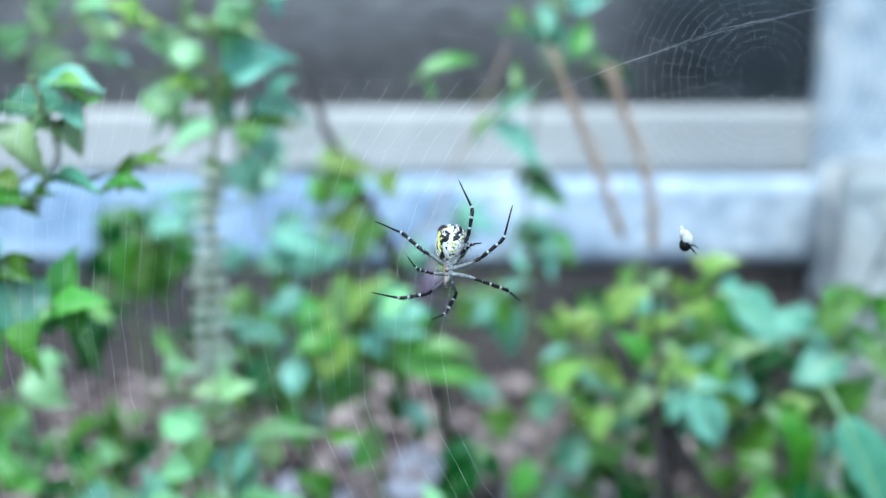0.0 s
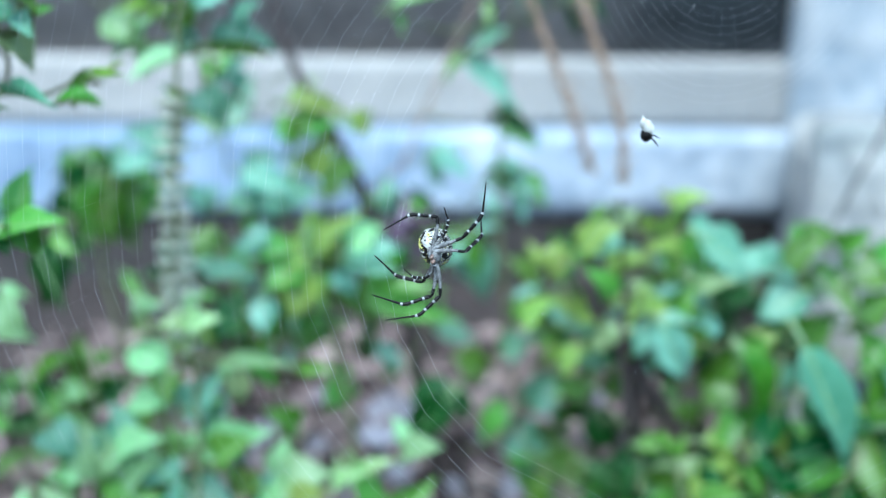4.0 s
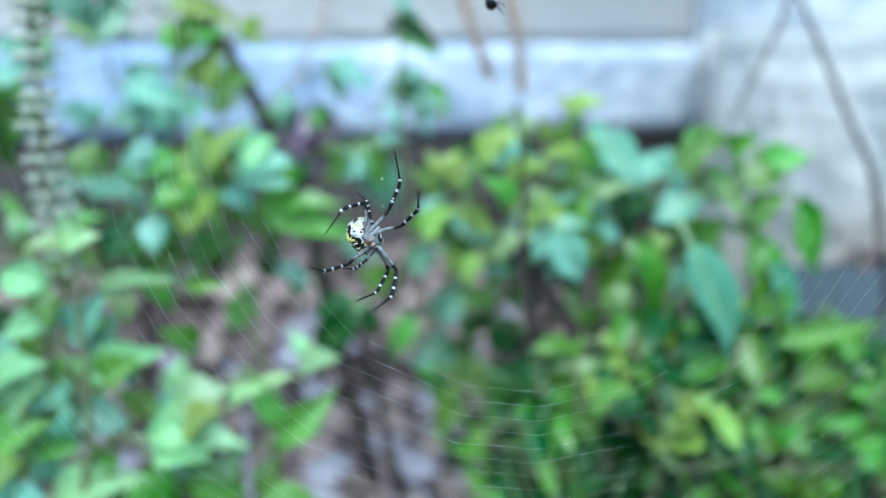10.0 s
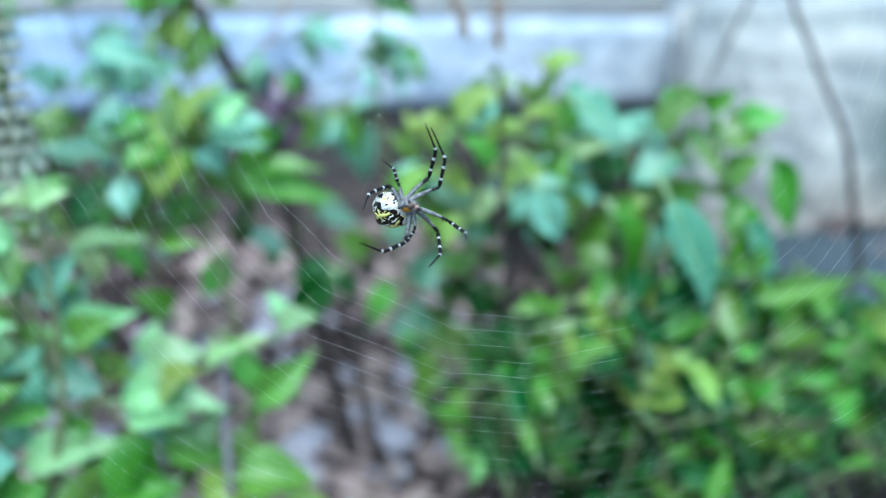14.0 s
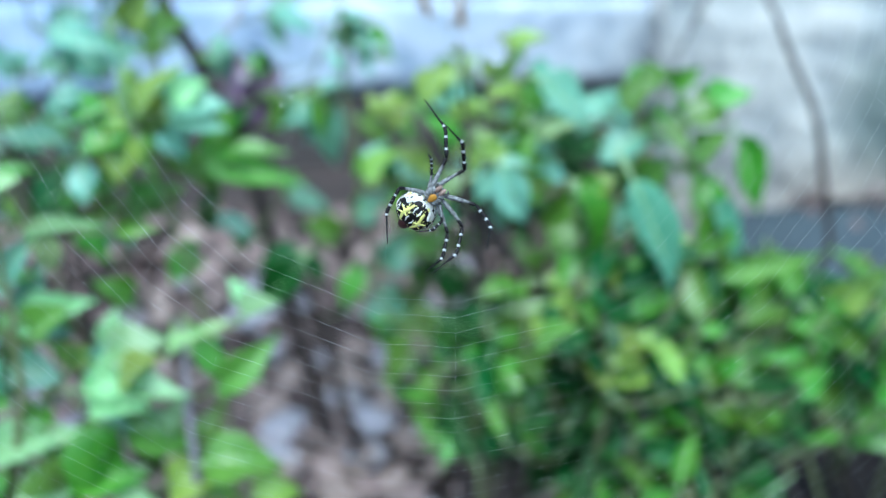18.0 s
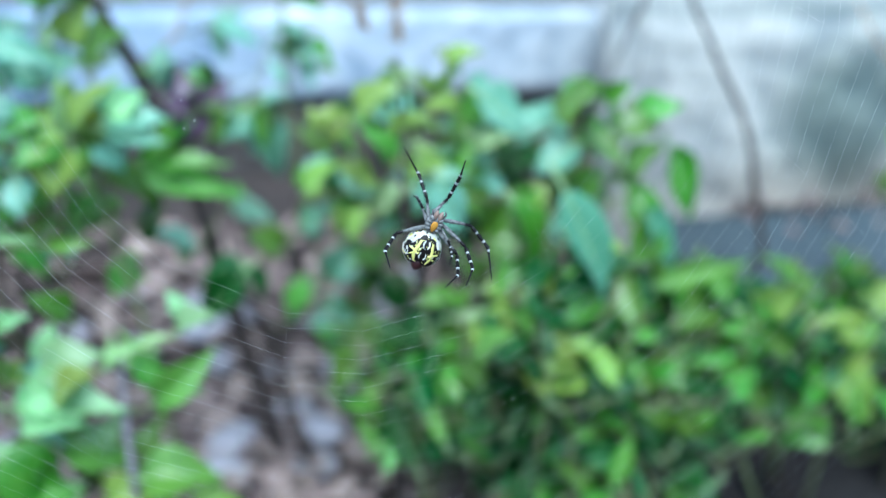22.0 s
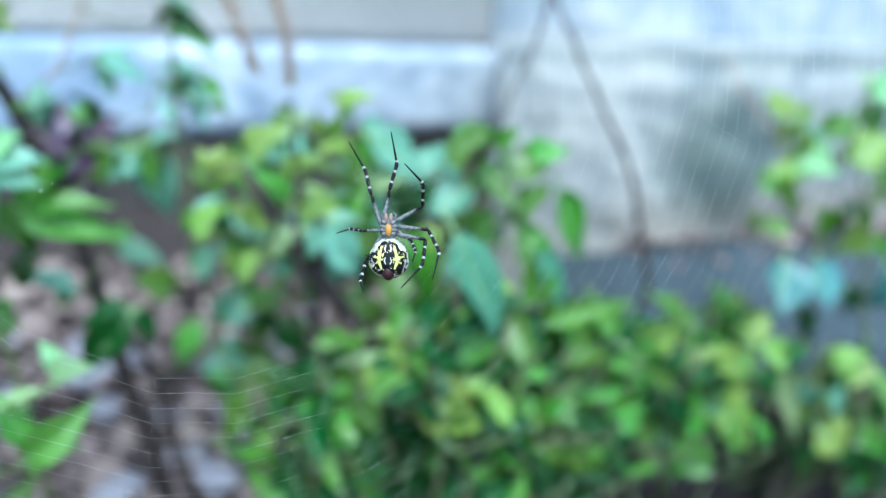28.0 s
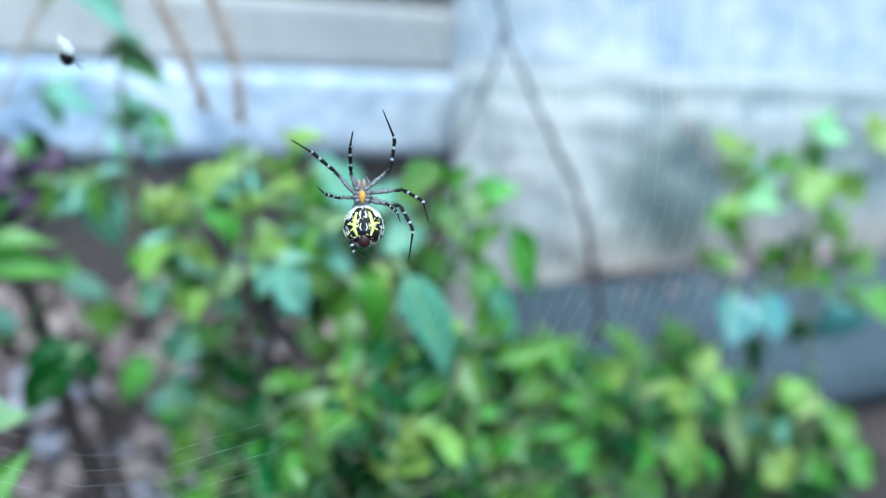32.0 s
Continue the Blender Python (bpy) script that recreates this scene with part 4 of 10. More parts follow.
blade(spike_plant, "teal", (-0.1612, 0.3750, 0.3951), (-0.1610, 0.3726, 0.4004), 0.0112)
blade(spike_plant, "fresh", (-0.1612, 0.3696, 0.3951), (-0.1690, 0.3577, 0.3992), 0.0185)
blade(spike_plant, "fresh", (-0.2042, 0.3860, 0.3931), (-0.1975, 0.3869, 0.4055), 0.0126)
blade(spike_plant, "teal", (-0.2042, 0.3845, 0.3931), (-0.1947, 0.3857, 0.3840), 0.0119)
blade(spike_plant, "fresh", (-0.2042, 0.3772, 0.3931), (-0.1814, 0.3666, 0.4001), 0.0214)
blade(spike_plant, "teal", (-0.0685, 0.3046, 0.4135), (-0.0628, 0.3057, 0.4074), 0.0100)
blade(spike_plant, "teal", (-0.0685, 0.2963, 0.4135), (-0.0540, 0.2893, 0.4183), 0.0184)
blade(spike_plant, "teal", (-0.0826, 0.3074, 0.4207), (-0.0825, 0.3111, 0.4296), 0.0126)
blade(spike_plant, "teal", (-0.0826, 0.3098, 0.4207), (-0.0756, 0.3096, 0.4150), 0.0126)
blade(spike_plant, "teal", (-0.0826, 0.3008, 0.4207), (-0.0701, 0.2957, 0.4258), 0.0190)
blade(spike_plant, "fresh", (-0.1088, 0.3057, 0.4174), (-0.1129, 0.3002, 0.4269), 0.0197)
blade(spike_plant, "teal", (-0.0691, 0.3135, 0.3753), (-0.0692, 0.3159, 0.3859), 0.0072)
blade(spike_plant, "teal", (-0.0691, 0.3145, 0.3753), (-0.0619, 0.3125, 0.3720), 0.0054)
blade(spike_plant, "teal", (-0.0691, 0.3017, 0.3753), (-0.0582, 0.2941, 0.3835), 0.0093)
blade(spike_plant, "yellow", (-0.1002, 0.3048, 0.3775), (-0.1043, 0.3035, 0.3750), 0.0066)
blade(spike_plant, "yellow", (-0.1002, 0.3087, 0.3775), (-0.0986, 0.3084, 0.3845), 0.0098)
blade(spike_plant, "yellow", (-0.1002, 0.3003, 0.3775), (-0.1074, 0.2904, 0.3833), 0.0126)
blade(spike_plant, "teal", (-0.0815, 0.3370, 0.3559), (-0.0725, 0.3403, 0.3639), 0.0105)
blade(spike_plant, "teal", (-0.0815, 0.3350, 0.3559), (-0.0795, 0.3376, 0.3481), 0.0071)
blade(spike_plant, "teal", (-0.0815, 0.3258, 0.3559), (-0.0686, 0.3160, 0.3477), 0.0134)
blade(spike_plant, "yellow", (-0.0721, 0.4317, 0.3436), (-0.0548, 0.4333, 0.3595), 0.0086)
blade(spike_plant, "yellow", (-0.0721, 0.4208, 0.3436), (-0.0302, 0.4162, 0.3405), 0.0153)
blade(spike_plant, "small", (-0.0562, 0.4296, 0.3340), (-0.0514, 0.4289, 0.3180), 0.0127)
blade(spike_plant, "small", (-0.0562, 0.4315, 0.3340), (-0.0747, 0.4288, 0.3377), 0.0144)
blade(spike_plant, "small", (-0.0562, 0.4198, 0.3340), (-0.0726, 0.4181, 0.3116), 0.0211)
blade(purple_herb, "purple", (-0.0196, 0.5171, 0.2550), (-0.0308, 0.5180, 0.2705), 0.0150)
blade(purple_herb, "purple", (-0.0196, 0.5131, 0.2550), (0.0017, 0.5145, 0.2455), 0.0182)
blade(purple_herb, "purple", (-0.0196, 0.5033, 0.2550), (-0.0031, 0.4983, 0.2790), 0.0228)
blade(purple_herb, "purple", (-0.0138, 0.5079, 0.2515), (-0.0348, 0.5083, 0.2524), 0.0179)
blade(purple_herb, "purple", (-0.0138, 0.5023, 0.2515), (-0.0223, 0.4935, 0.2770), 0.0227)
blade(purple_herb, "purple", (-0.0062, 0.5196, 0.2422), (-0.0153, 0.5223, 0.2543), 0.0123)
blade(purple_herb, "purple", (-0.0062, 0.5208, 0.2422), (0.0093, 0.5234, 0.2396), 0.0126)
blade(purple_herb, "purple", (-0.0062, 0.5124, 0.2422), (0.0060, 0.5017, 0.2653), 0.0211)
blade(purple_herb, "purple", (-0.0134, 0.5172, 0.2285), (-0.0029, 0.5156, 0.2210), 0.0149)
blade(purple_herb, "purple", (-0.0134, 0.5095, 0.2285), (0.0007, 0.5034, 0.2402), 0.0211)
blade(purple_herb, "purple", (-0.0275, 0.5096, 0.2373), (-0.0319, 0.5092, 0.2489), 0.0137)
blade(purple_herb, "purple", (-0.0275, 0.5046, 0.2373), (-0.0162, 0.4973, 0.2525), 0.0209)
blade(purple_herb, "purple", (0.0006, 0.5108, 0.2342), (-0.0064, 0.5104, 0.2479), 0.0122)
blade(purple_herb, "purple", (0.0006, 0.4980, 0.2342), (0.0118, 0.4886, 0.2500), 0.0154)
blade(purple_herb, "purple", (-0.0308, 0.5030, 0.2561), (-0.0215, 0.5009, 0.2635), 0.0151)
blade(purple_herb, "purple", (-0.0308, 0.4981, 0.2561), (-0.0343, 0.4945, 0.2735), 0.0226)
blade(low_herb, "fresh", (-0.0969, 0.2866, 0.2428), (-0.1116, 0.2888, 0.2388), 0.0087)
blade(low_herb, "fresh", (-0.0969, 0.2914, 0.2428), (-0.0929, 0.2946, 0.2571), 0.0085)
blade(low_herb, "fresh", (-0.0969, 0.2795, 0.2428), (-0.1176, 0.2780, 0.2547), 0.0137)
blade(low_herb, "fresh", (-0.0884, 0.2853, 0.2584), (-0.0846, 0.2843, 0.2629), 0.0067)
blade(low_herb, "pale", (-0.0884, 0.2797, 0.2584), (-0.0946, 0.2734, 0.2660), 0.0109)
blade(low_herb, "fresh", (-0.0888, 0.2854, 0.2585), (-0.0902, 0.2875, 0.2694), 0.0081)
blade(low_herb, "pale", (-0.0888, 0.2889, 0.2585), (-0.0829, 0.2890, 0.2517), 0.0066)
blade(low_herb, "pale", (-0.0888, 0.2796, 0.2585), (-0.0755, 0.2746, 0.2649), 0.0109)
blade(low_herb, "teal", (-0.0993, 0.2924, 0.2261), (-0.1059, 0.2954, 0.2164), 0.0086)
blade(low_herb, "fresh", (-0.0993, 0.2856, 0.2261), (-0.1186, 0.2751, 0.2266), 0.0142)
blade(low_herb, "yellow", (-0.0977, 0.2930, 0.2281), (-0.1068, 0.2960, 0.2258), 0.0065)
blade(low_herb, "yellow", (-0.0977, 0.2908, 0.2281), (-0.0939, 0.2914, 0.2342), 0.0050)
blade(low_herb, "yellow", (-0.0977, 0.2793, 0.2281), (-0.1049, 0.2720, 0.2375), 0.0082)
blade(low_herb, "basil", (-0.0941, 0.2913, 0.2197), (-0.0794, 0.2941, 0.2198), 0.0094)
blade(low_herb, "teal", (-0.0941, 0.2842, 0.2197), (-0.0745, 0.2777, 0.2411), 0.0187)
blade(low_herb, "fresh", (-0.0778, 0.2883, 0.2418), (-0.0676, 0.2875, 0.2216), 0.0061)
blade(low_herb, "fresh", (-0.0778, 0.2776, 0.2418), (-0.0448, 0.2665, 0.2479), 0.0091)
blade(low_herb, "pale", (-0.0681, 0.2773, 0.2436), (-0.0774, 0.2757, 0.2369), 0.0059)
blade(low_herb, "pale", (-0.0681, 0.2732, 0.2436), (-0.0661, 0.2667, 0.2265), 0.0089)
blade(low_herb, "small", (-0.0986, 0.2914, 0.2432), (-0.1062, 0.2926, 0.2353), 0.0063)
blade(low_herb, "basil", (-0.0986, 0.2799, 0.2432), (-0.0958, 0.2733, 0.2272), 0.0093)
blade(low_herb, "teal", (-0.1270, 0.2952, 0.1909), (-0.1416, 0.2982, 0.1953), 0.0113)
blade(low_herb, "teal", (-0.1270, 0.2985, 0.1909), (-0.1198, 0.2960, 0.2107), 0.0155)
blade(low_herb, "fresh", (-0.1270, 0.2906, 0.1909), (-0.1383, 0.2811, 0.2181), 0.0218)
blade(low_herb, "teal", (-0.1199, 0.2896, 0.2045), (-0.1260, 0.2926, 0.2214), 0.0138)
blade(low_herb, "fresh", (-0.1199, 0.2839, 0.2045), (-0.1030, 0.2823, 0.1986), 0.0137)
blade(low_herb, "fresh", (-0.1199, 0.2782, 0.2045), (-0.0995, 0.2680, 0.2192), 0.0193)
blade(low_herb, "basil", (-0.1493, 0.2910, 0.2126), (-0.1405, 0.2900, 0.2198), 0.0116)
blade(low_herb, "basil", (-0.1493, 0.2913, 0.2126), (-0.1444, 0.2909, 0.2016), 0.0122)
blade(low_herb, "teal", (-0.1493, 0.2845, 0.2126), (-0.1329, 0.2751, 0.2081), 0.0173)
blade(low_herb, "yellow", (-0.0922, 0.3023, 0.2479), (-0.0855, 0.3046, 0.2436), 0.0075)
blade(low_herb, "yellow", (-0.0922, 0.2917, 0.2479), (-0.0957, 0.2856, 0.2385), 0.0096)
blade(low_herb, "small", (-0.0453, 0.2847, 0.2409), (-0.0403, 0.2853, 0.2337), 0.0040)
blade(low_herb, "basil", (-0.0453, 0.2798, 0.2409), (-0.0287, 0.2704, 0.2461), 0.0078)
blade(low_herb, "fresh", (-0.1282, 0.3414, 0.2457), (-0.1310, 0.3428, 0.2593), 0.0082)
blade(low_herb, "teal", (-0.1282, 0.3411, 0.2457), (-0.1170, 0.3435, 0.2477), 0.0067)
blade(low_herb, "fresh", (-0.1282, 0.3321, 0.2457), (-0.1173, 0.3239, 0.2609), 0.0110)
blade(low_herb, "small", (-0.1617, 0.3595, 0.2135), (-0.1511, 0.3615, 0.2164), 0.0089)
blade(low_herb, "small", (-0.1617, 0.3482, 0.2135), (-0.1630, 0.3405, 0.2334), 0.0162)
blade(low_herb, "teal", (-0.0876, 0.2922, 0.2047), (-0.0800, 0.2950, 0.2265), 0.0133)
blade(low_herb, "teal", (-0.0876, 0.2946, 0.2047), (-0.0721, 0.2977, 0.1916), 0.0116)
blade(low_herb, "fresh", (-0.0876, 0.2830, 0.2047), (-0.0554, 0.2776, 0.2150), 0.0194)
blade(low_herb, "small", (-0.0778, 0.2800, 0.2062), (-0.0659, 0.2836, 0.2039), 0.0098)
blade(low_herb, "basil", (-0.0778, 0.2710, 0.2062), (-0.0628, 0.2661, 0.2183), 0.0155)
blade(low_herb, "fresh", (-0.0564, 0.2884, 0.1899), (-0.0589, 0.2899, 0.2070), 0.0157)
blade(low_herb, "fresh", (-0.0564, 0.2909, 0.1899), (-0.0423, 0.2885, 0.1816), 0.0148)
blade(low_herb, "fresh", (-0.0564, 0.2806, 0.1899), (-0.0360, 0.2741, 0.2050), 0.0230)
blade(low_herb, "teal", (-0.0660, 0.2849, 0.1790), (-0.0504, 0.2851, 0.1963), 0.0120)
blade(low_herb, "teal", (-0.0660, 0.2866, 0.1790), (-0.0546, 0.2877, 0.1519), 0.0151)
blade(low_herb, "fresh", (-0.0660, 0.2744, 0.1790), (-0.0261, 0.2696, 0.1761), 0.0206)
blade(low_herb, "basil", (-0.0508, 0.2785, 0.1828), (-0.0538, 0.2766, 0.1934), 0.0084)
blade(low_herb, "yellow", (-0.0508, 0.2784, 0.1828), (-0.0383, 0.2784, 0.1794), 0.0099)
blade(low_herb, "yellow", (-0.0508, 0.2705, 0.1828), (-0.0340, 0.2655, 0.1945), 0.0157)
blade(low_herb, "basil", (-0.0139, 0.2796, 0.1771), (-0.0241, 0.2799, 0.2007), 0.0121)
blade(low_herb, "small", (-0.0139, 0.2825, 0.1771), (0.0025, 0.2820, 0.1687), 0.0086)
blade(low_herb, "basil", (-0.0139, 0.2719, 0.1771), (0.0096, 0.2612, 0.2004), 0.0156)
blade(low_herb, "fresh", (-0.0035, 0.2862, 0.2052), (-0.0080, 0.2878, 0.2169), 0.0094)
blade(low_herb, "fresh", (-0.0035, 0.2724, 0.2052), (0.0110, 0.2638, 0.2152), 0.0131)
blade(low_herb, "pale", (-0.0331, 0.2861, 0.1907), (-0.0316, 0.2861, 0.2010), 0.0051)
blade(low_herb, "pale", (-0.0331, 0.2859, 0.1907), (-0.0206, 0.2877, 0.1828), 0.0071)
blade(low_herb, "pale", (-0.0331, 0.2765, 0.1907), (-0.0184, 0.2657, 0.2033), 0.0093)
blade(low_herb, "pale", (-0.0245, 0.2913, 0.1902), (-0.0291, 0.2905, 0.2017), 0.0048)
blade(low_herb, "fresh", (-0.0245, 0.2917, 0.1902), (-0.0128, 0.2900, 0.1858), 0.0048)
blade(low_herb, "pale", (-0.0245, 0.2867, 0.1902), (-0.0072, 0.2778, 0.2031), 0.0083)
blade(low_herb, "teal", (-0.1073, 0.2870, 0.1531), (-0.1085, 0.2874, 0.1795), 0.0137)
blade(low_herb, "fresh", (-0.1073, 0.2910, 0.1531), (-0.0807, 0.2918, 0.1359), 0.0164)
blade(low_herb, "fresh", (-0.1073, 0.2785, 0.1531), (-0.0666, 0.2717, 0.1630), 0.0217)
blade(low_herb, "basil", (-0.0564, 0.2920, 0.1517), (-0.0419, 0.2929, 0.1740), 0.0143)
blade(low_herb, "small", (-0.0564, 0.2938, 0.1517), (-0.0489, 0.2936, 0.1241), 0.0153)
blade(low_herb, "basil", (-0.0564, 0.2851, 0.1517), (-0.0197, 0.2804, 0.1471), 0.0198)
blade(low_herb, "small", (-0.0773, 0.2858, 0.1393), (-0.0670, 0.2839, 0.1619), 0.0167)
blade(low_herb, "small", (-0.0773, 0.2826, 0.1393), (-0.0712, 0.2828, 0.1143), 0.0173)
blade(low_herb, "small", (-0.0773, 0.2758, 0.1393), (-0.0444, 0.2691, 0.1413), 0.0221)
blade(low_herb, "fresh", (-0.0964, 0.2831, 0.1384), (-0.0889, 0.2815, 0.1272), 0.0125)
blade(low_herb, "fresh", (-0.0964, 0.2747, 0.1384), (-0.0738, 0.2680, 0.1365), 0.0210)
blade(low_herb, "basil", (-0.1231, 0.2813, 0.1822), (-0.1190, 0.2783, 0.2015), 0.0149)
blade(low_herb, "basil", (-0.1231, 0.2810, 0.1822), (-0.1133, 0.2816, 0.1734), 0.0099)
blade(low_herb, "basil", (-0.1231, 0.2733, 0.1822), (-0.1027, 0.2653, 0.1968), 0.0189)
blade(low_herb, "basil", (-0.1057, 0.2931, 0.1965), (-0.0975, 0.2952, 0.1979), 0.0155)
blade(low_herb, "teal", (-0.1057, 0.2954, 0.1965), (-0.1043, 0.2954, 0.1892), 0.0139)
blade(low_herb, "teal", (-0.1057, 0.2830, 0.1965), (-0.0969, 0.2778, 0.1905), 0.0200)
blade(low_herb, "basil", (-0.0932, 0.2991, 0.1871), (-0.0888, 0.2979, 0.1972), 0.0096)
blade(low_herb, "teal", (-0.0932, 0.2984, 0.1871), (-0.0899, 0.2964, 0.1768), 0.0094)
blade(low_herb, "teal", (-0.0932, 0.2852, 0.1871), (-0.0733, 0.2760, 0.1847), 0.0174)
blade(low_herb, "small", (-0.1114, 0.2956, 0.1743), (-0.1028, 0.2957, 0.1817), 0.0123)
blade(low_herb, "basil", (-0.1114, 0.2883, 0.1743), (-0.1034, 0.2877, 0.1647), 0.0135)
blade(low_herb, "basil", (-0.1114, 0.2833, 0.1743), (-0.0925, 0.2771, 0.1715), 0.0207)
blade(low_herb, "fresh", (-0.1163, 0.2819, 0.1935), (-0.1201, 0.2813, 0.2068), 0.0094)
blade(low_herb, "fresh", (-0.1163, 0.2765, 0.1935), (-0.1023, 0.2666, 0.2073), 0.0133)
blade(low_herb, "teal", (-0.1280, 0.2900, 0.2005), (-0.1218, 0.2896, 0.2171), 0.0144)
blade(low_herb, "fresh", (-0.1280, 0.2932, 0.2005), (-0.1189, 0.2928, 0.1907), 0.0109)
blade(low_herb, "fresh", (-0.1280, 0.2833, 0.2005), (-0.1048, 0.2782, 0.2102), 0.0204)
blade(low_herb, "yellow", (-0.1346, 0.2909, 0.1582), (-0.1237, 0.2942, 0.1450), 0.0150)
blade(low_herb, "yellow", (-0.1346, 0.2863, 0.1582), (-0.1124, 0.2819, 0.1647), 0.0203)
blade(low_herb, "teal", (-0.1235, 0.2829, 0.1462), (-0.1264, 0.2846, 0.1633), 0.0158)
blade(low_herb, "basil", (-0.1235, 0.2792, 0.1462), (-0.1065, 0.2798, 0.1344), 0.0188)
blade(low_herb, "teal", (-0.1235, 0.2747, 0.1462), (-0.0991, 0.2653, 0.1588), 0.0249)
blade(low_herb, "basil", (-0.1170, 0.2811, 0.1322), (-0.1246, 0.2817, 0.1499), 0.0172)
blade(low_herb, "basil", (-0.1170, 0.2857, 0.1322), (-0.0999, 0.2855, 0.1276), 0.0158)
blade(low_herb, "basil", (-0.1170, 0.2744, 0.1322), (-0.0934, 0.2691, 0.1477), 0.0252)
blade(low_herb, "small", (-0.1331, 0.2834, 0.1350), (-0.1324, 0.2851, 0.1474), 0.0117)
blade(low_herb, "small", (-0.1331, 0.2790, 0.1350), (-0.1177, 0.2790, 0.1261), 0.0167)
blade(low_herb, "small", (-0.1331, 0.2727, 0.1350), (-0.1151, 0.2653, 0.1497), 0.0218)
blade(low_herb, "basil", (-0.0608, 0.2802, 0.1551), (-0.0613, 0.2822, 0.1487), 0.0096)
blade(low_herb, "basil", (-0.0608, 0.2740, 0.1551), (-0.0695, 0.2694, 0.1482), 0.0166)
blade(low_herb, "basil", (-0.0324, 0.2944, 0.1250), (-0.0274, 0.2980, 0.1368), 0.0133)
blade(low_herb, "basil", (-0.0324, 0.2954, 0.1250), (-0.0317, 0.2954, 0.1136), 0.0119)
blade(low_herb, "basil", (-0.0324, 0.2852, 0.1250), (-0.0122, 0.2744, 0.1224), 0.0212)
blade(low_herb, "small", (-0.0836, 0.2887, 0.1676), (-0.0840, 0.2875, 0.1635), 0.0094)
blade(low_herb, "small", (-0.0836, 0.2914, 0.1676), (-0.0869, 0.2899, 0.1707), 0.0101)
blade(low_herb, "small", (-0.0836, 0.2825, 0.1676), (-0.0900, 0.2724, 0.1638), 0.0169)
blade(low_herb, "small", (-0.0528, 0.3164, 0.1971), (-0.0640, 0.3078, 0.2119), 0.0139)
blade(low_herb, "basil", (-0.0720, 0.2846, 0.1864), (-0.0768, 0.2846, 0.1984), 0.0091)
blade(low_herb, "yellow", (-0.0720, 0.2862, 0.1864), (-0.0582, 0.2843, 0.1884), 0.0098)
blade(low_herb, "yellow", (-0.0720, 0.2803, 0.1864), (-0.0621, 0.2729, 0.2021), 0.0130)
blade(low_herb, "gloss", (-0.0952, 0.2757, 0.1802), (-0.0973, 0.2692, 0.1938), 0.0152)
blade(low_herb, "fresh", (-0.0347, 0.2927, 0.1537), (-0.0445, 0.2935, 0.1546), 0.0102)
blade(low_herb, "fresh", (-0.0347, 0.2943, 0.1537), (-0.0327, 0.2938, 0.1631), 0.0099)
blade(low_herb, "fresh", (-0.0347, 0.2815, 0.1537), (-0.0429, 0.2795, 0.1639), 0.0134)
blade(low_herb, "small", (-0.0731, 0.2692, 0.1609), (-0.0467, 0.2618, 0.1438), 0.0265)
blade(low_herb, "basil", (-0.0166, 0.2899, 0.1712), (-0.0192, 0.2895, 0.1803), 0.0089)
blade(low_herb, "basil", (-0.0166, 0.2897, 0.1712), (-0.0080, 0.2919, 0.1644), 0.0104)
blade(low_herb, "basil", (-0.0166, 0.2774, 0.1712), (-0.0032, 0.2739, 0.1814), 0.0160)
blade(low_herb, "basil", (-0.0241, 0.2855, 0.1408), (-0.0201, 0.2890, 0.1605), 0.0144)
blade(low_herb, "small", (-0.0241, 0.2824, 0.1408), (-0.0092, 0.2846, 0.1264), 0.0147)
blade(low_herb, "basil", (-0.0241, 0.2720, 0.1408), (0.0082, 0.2652, 0.1462), 0.0233)
blade(low_herb, "yellow", (-0.0399, 0.2836, 0.1280), (-0.0241, 0.2852, 0.1205), 0.0147)
blade(low_herb, "yellow", (-0.0399, 0.2774, 0.1280), (-0.0196, 0.2695, 0.1391), 0.0194)
blade(low_herb, "basil", (-0.0879, 0.2711, 0.1488), (-0.0765, 0.2661, 0.1374), 0.0206)
blade(low_herb, "fresh", (-0.0606, 0.2776, 0.1296), (-0.0492, 0.2799, 0.1377), 0.0142)
blade(low_herb, "fresh", (-0.0606, 0.2774, 0.1296), (-0.0528, 0.2805, 0.1188), 0.0136)
blade(low_herb, "fresh", (-0.0606, 0.2725, 0.1296), (-0.0404, 0.2656, 0.1261), 0.0208)
blade(low_herb, "basil", (-0.0064, 0.2876, 0.1185), (0.0077, 0.2899, 0.1097), 0.0134)
blade(low_herb, "yellow", (-0.0064, 0.2749, 0.1185), (0.0132, 0.2713, 0.1268), 0.0173)
blade(low_herb, "fresh", (-0.0613, 0.2758, 0.1767), (-0.0564, 0.2773, 0.1929), 0.0134)
blade(low_herb, "fresh", (-0.0613, 0.2769, 0.1767), (-0.0500, 0.2792, 0.1710), 0.0101)
blade(low_herb, "fresh", (-0.0613, 0.2654, 0.1767), (-0.0396, 0.2601, 0.1820), 0.0177)
blade(cluster_herb, "basil", (-0.0494, 0.3677, 0.2696), (-0.0582, 0.3700, 0.2602), 0.0088)
blade(cluster_herb, "yellow", (-0.0494, 0.3646, 0.2696), (-0.0448, 0.3656, 0.2858), 0.0115)
blade(cluster_herb, "yellow", (-0.0494, 0.3558, 0.2696), (-0.0683, 0.3515, 0.2795), 0.0146)
blade(cluster_herb, "basil", (-0.0685, 0.3654, 0.2784), (-0.0768, 0.3669, 0.2741), 0.0082)
blade(cluster_herb, "teal", (-0.0685, 0.3520, 0.2784), (-0.0851, 0.3402, 0.2834), 0.0153)
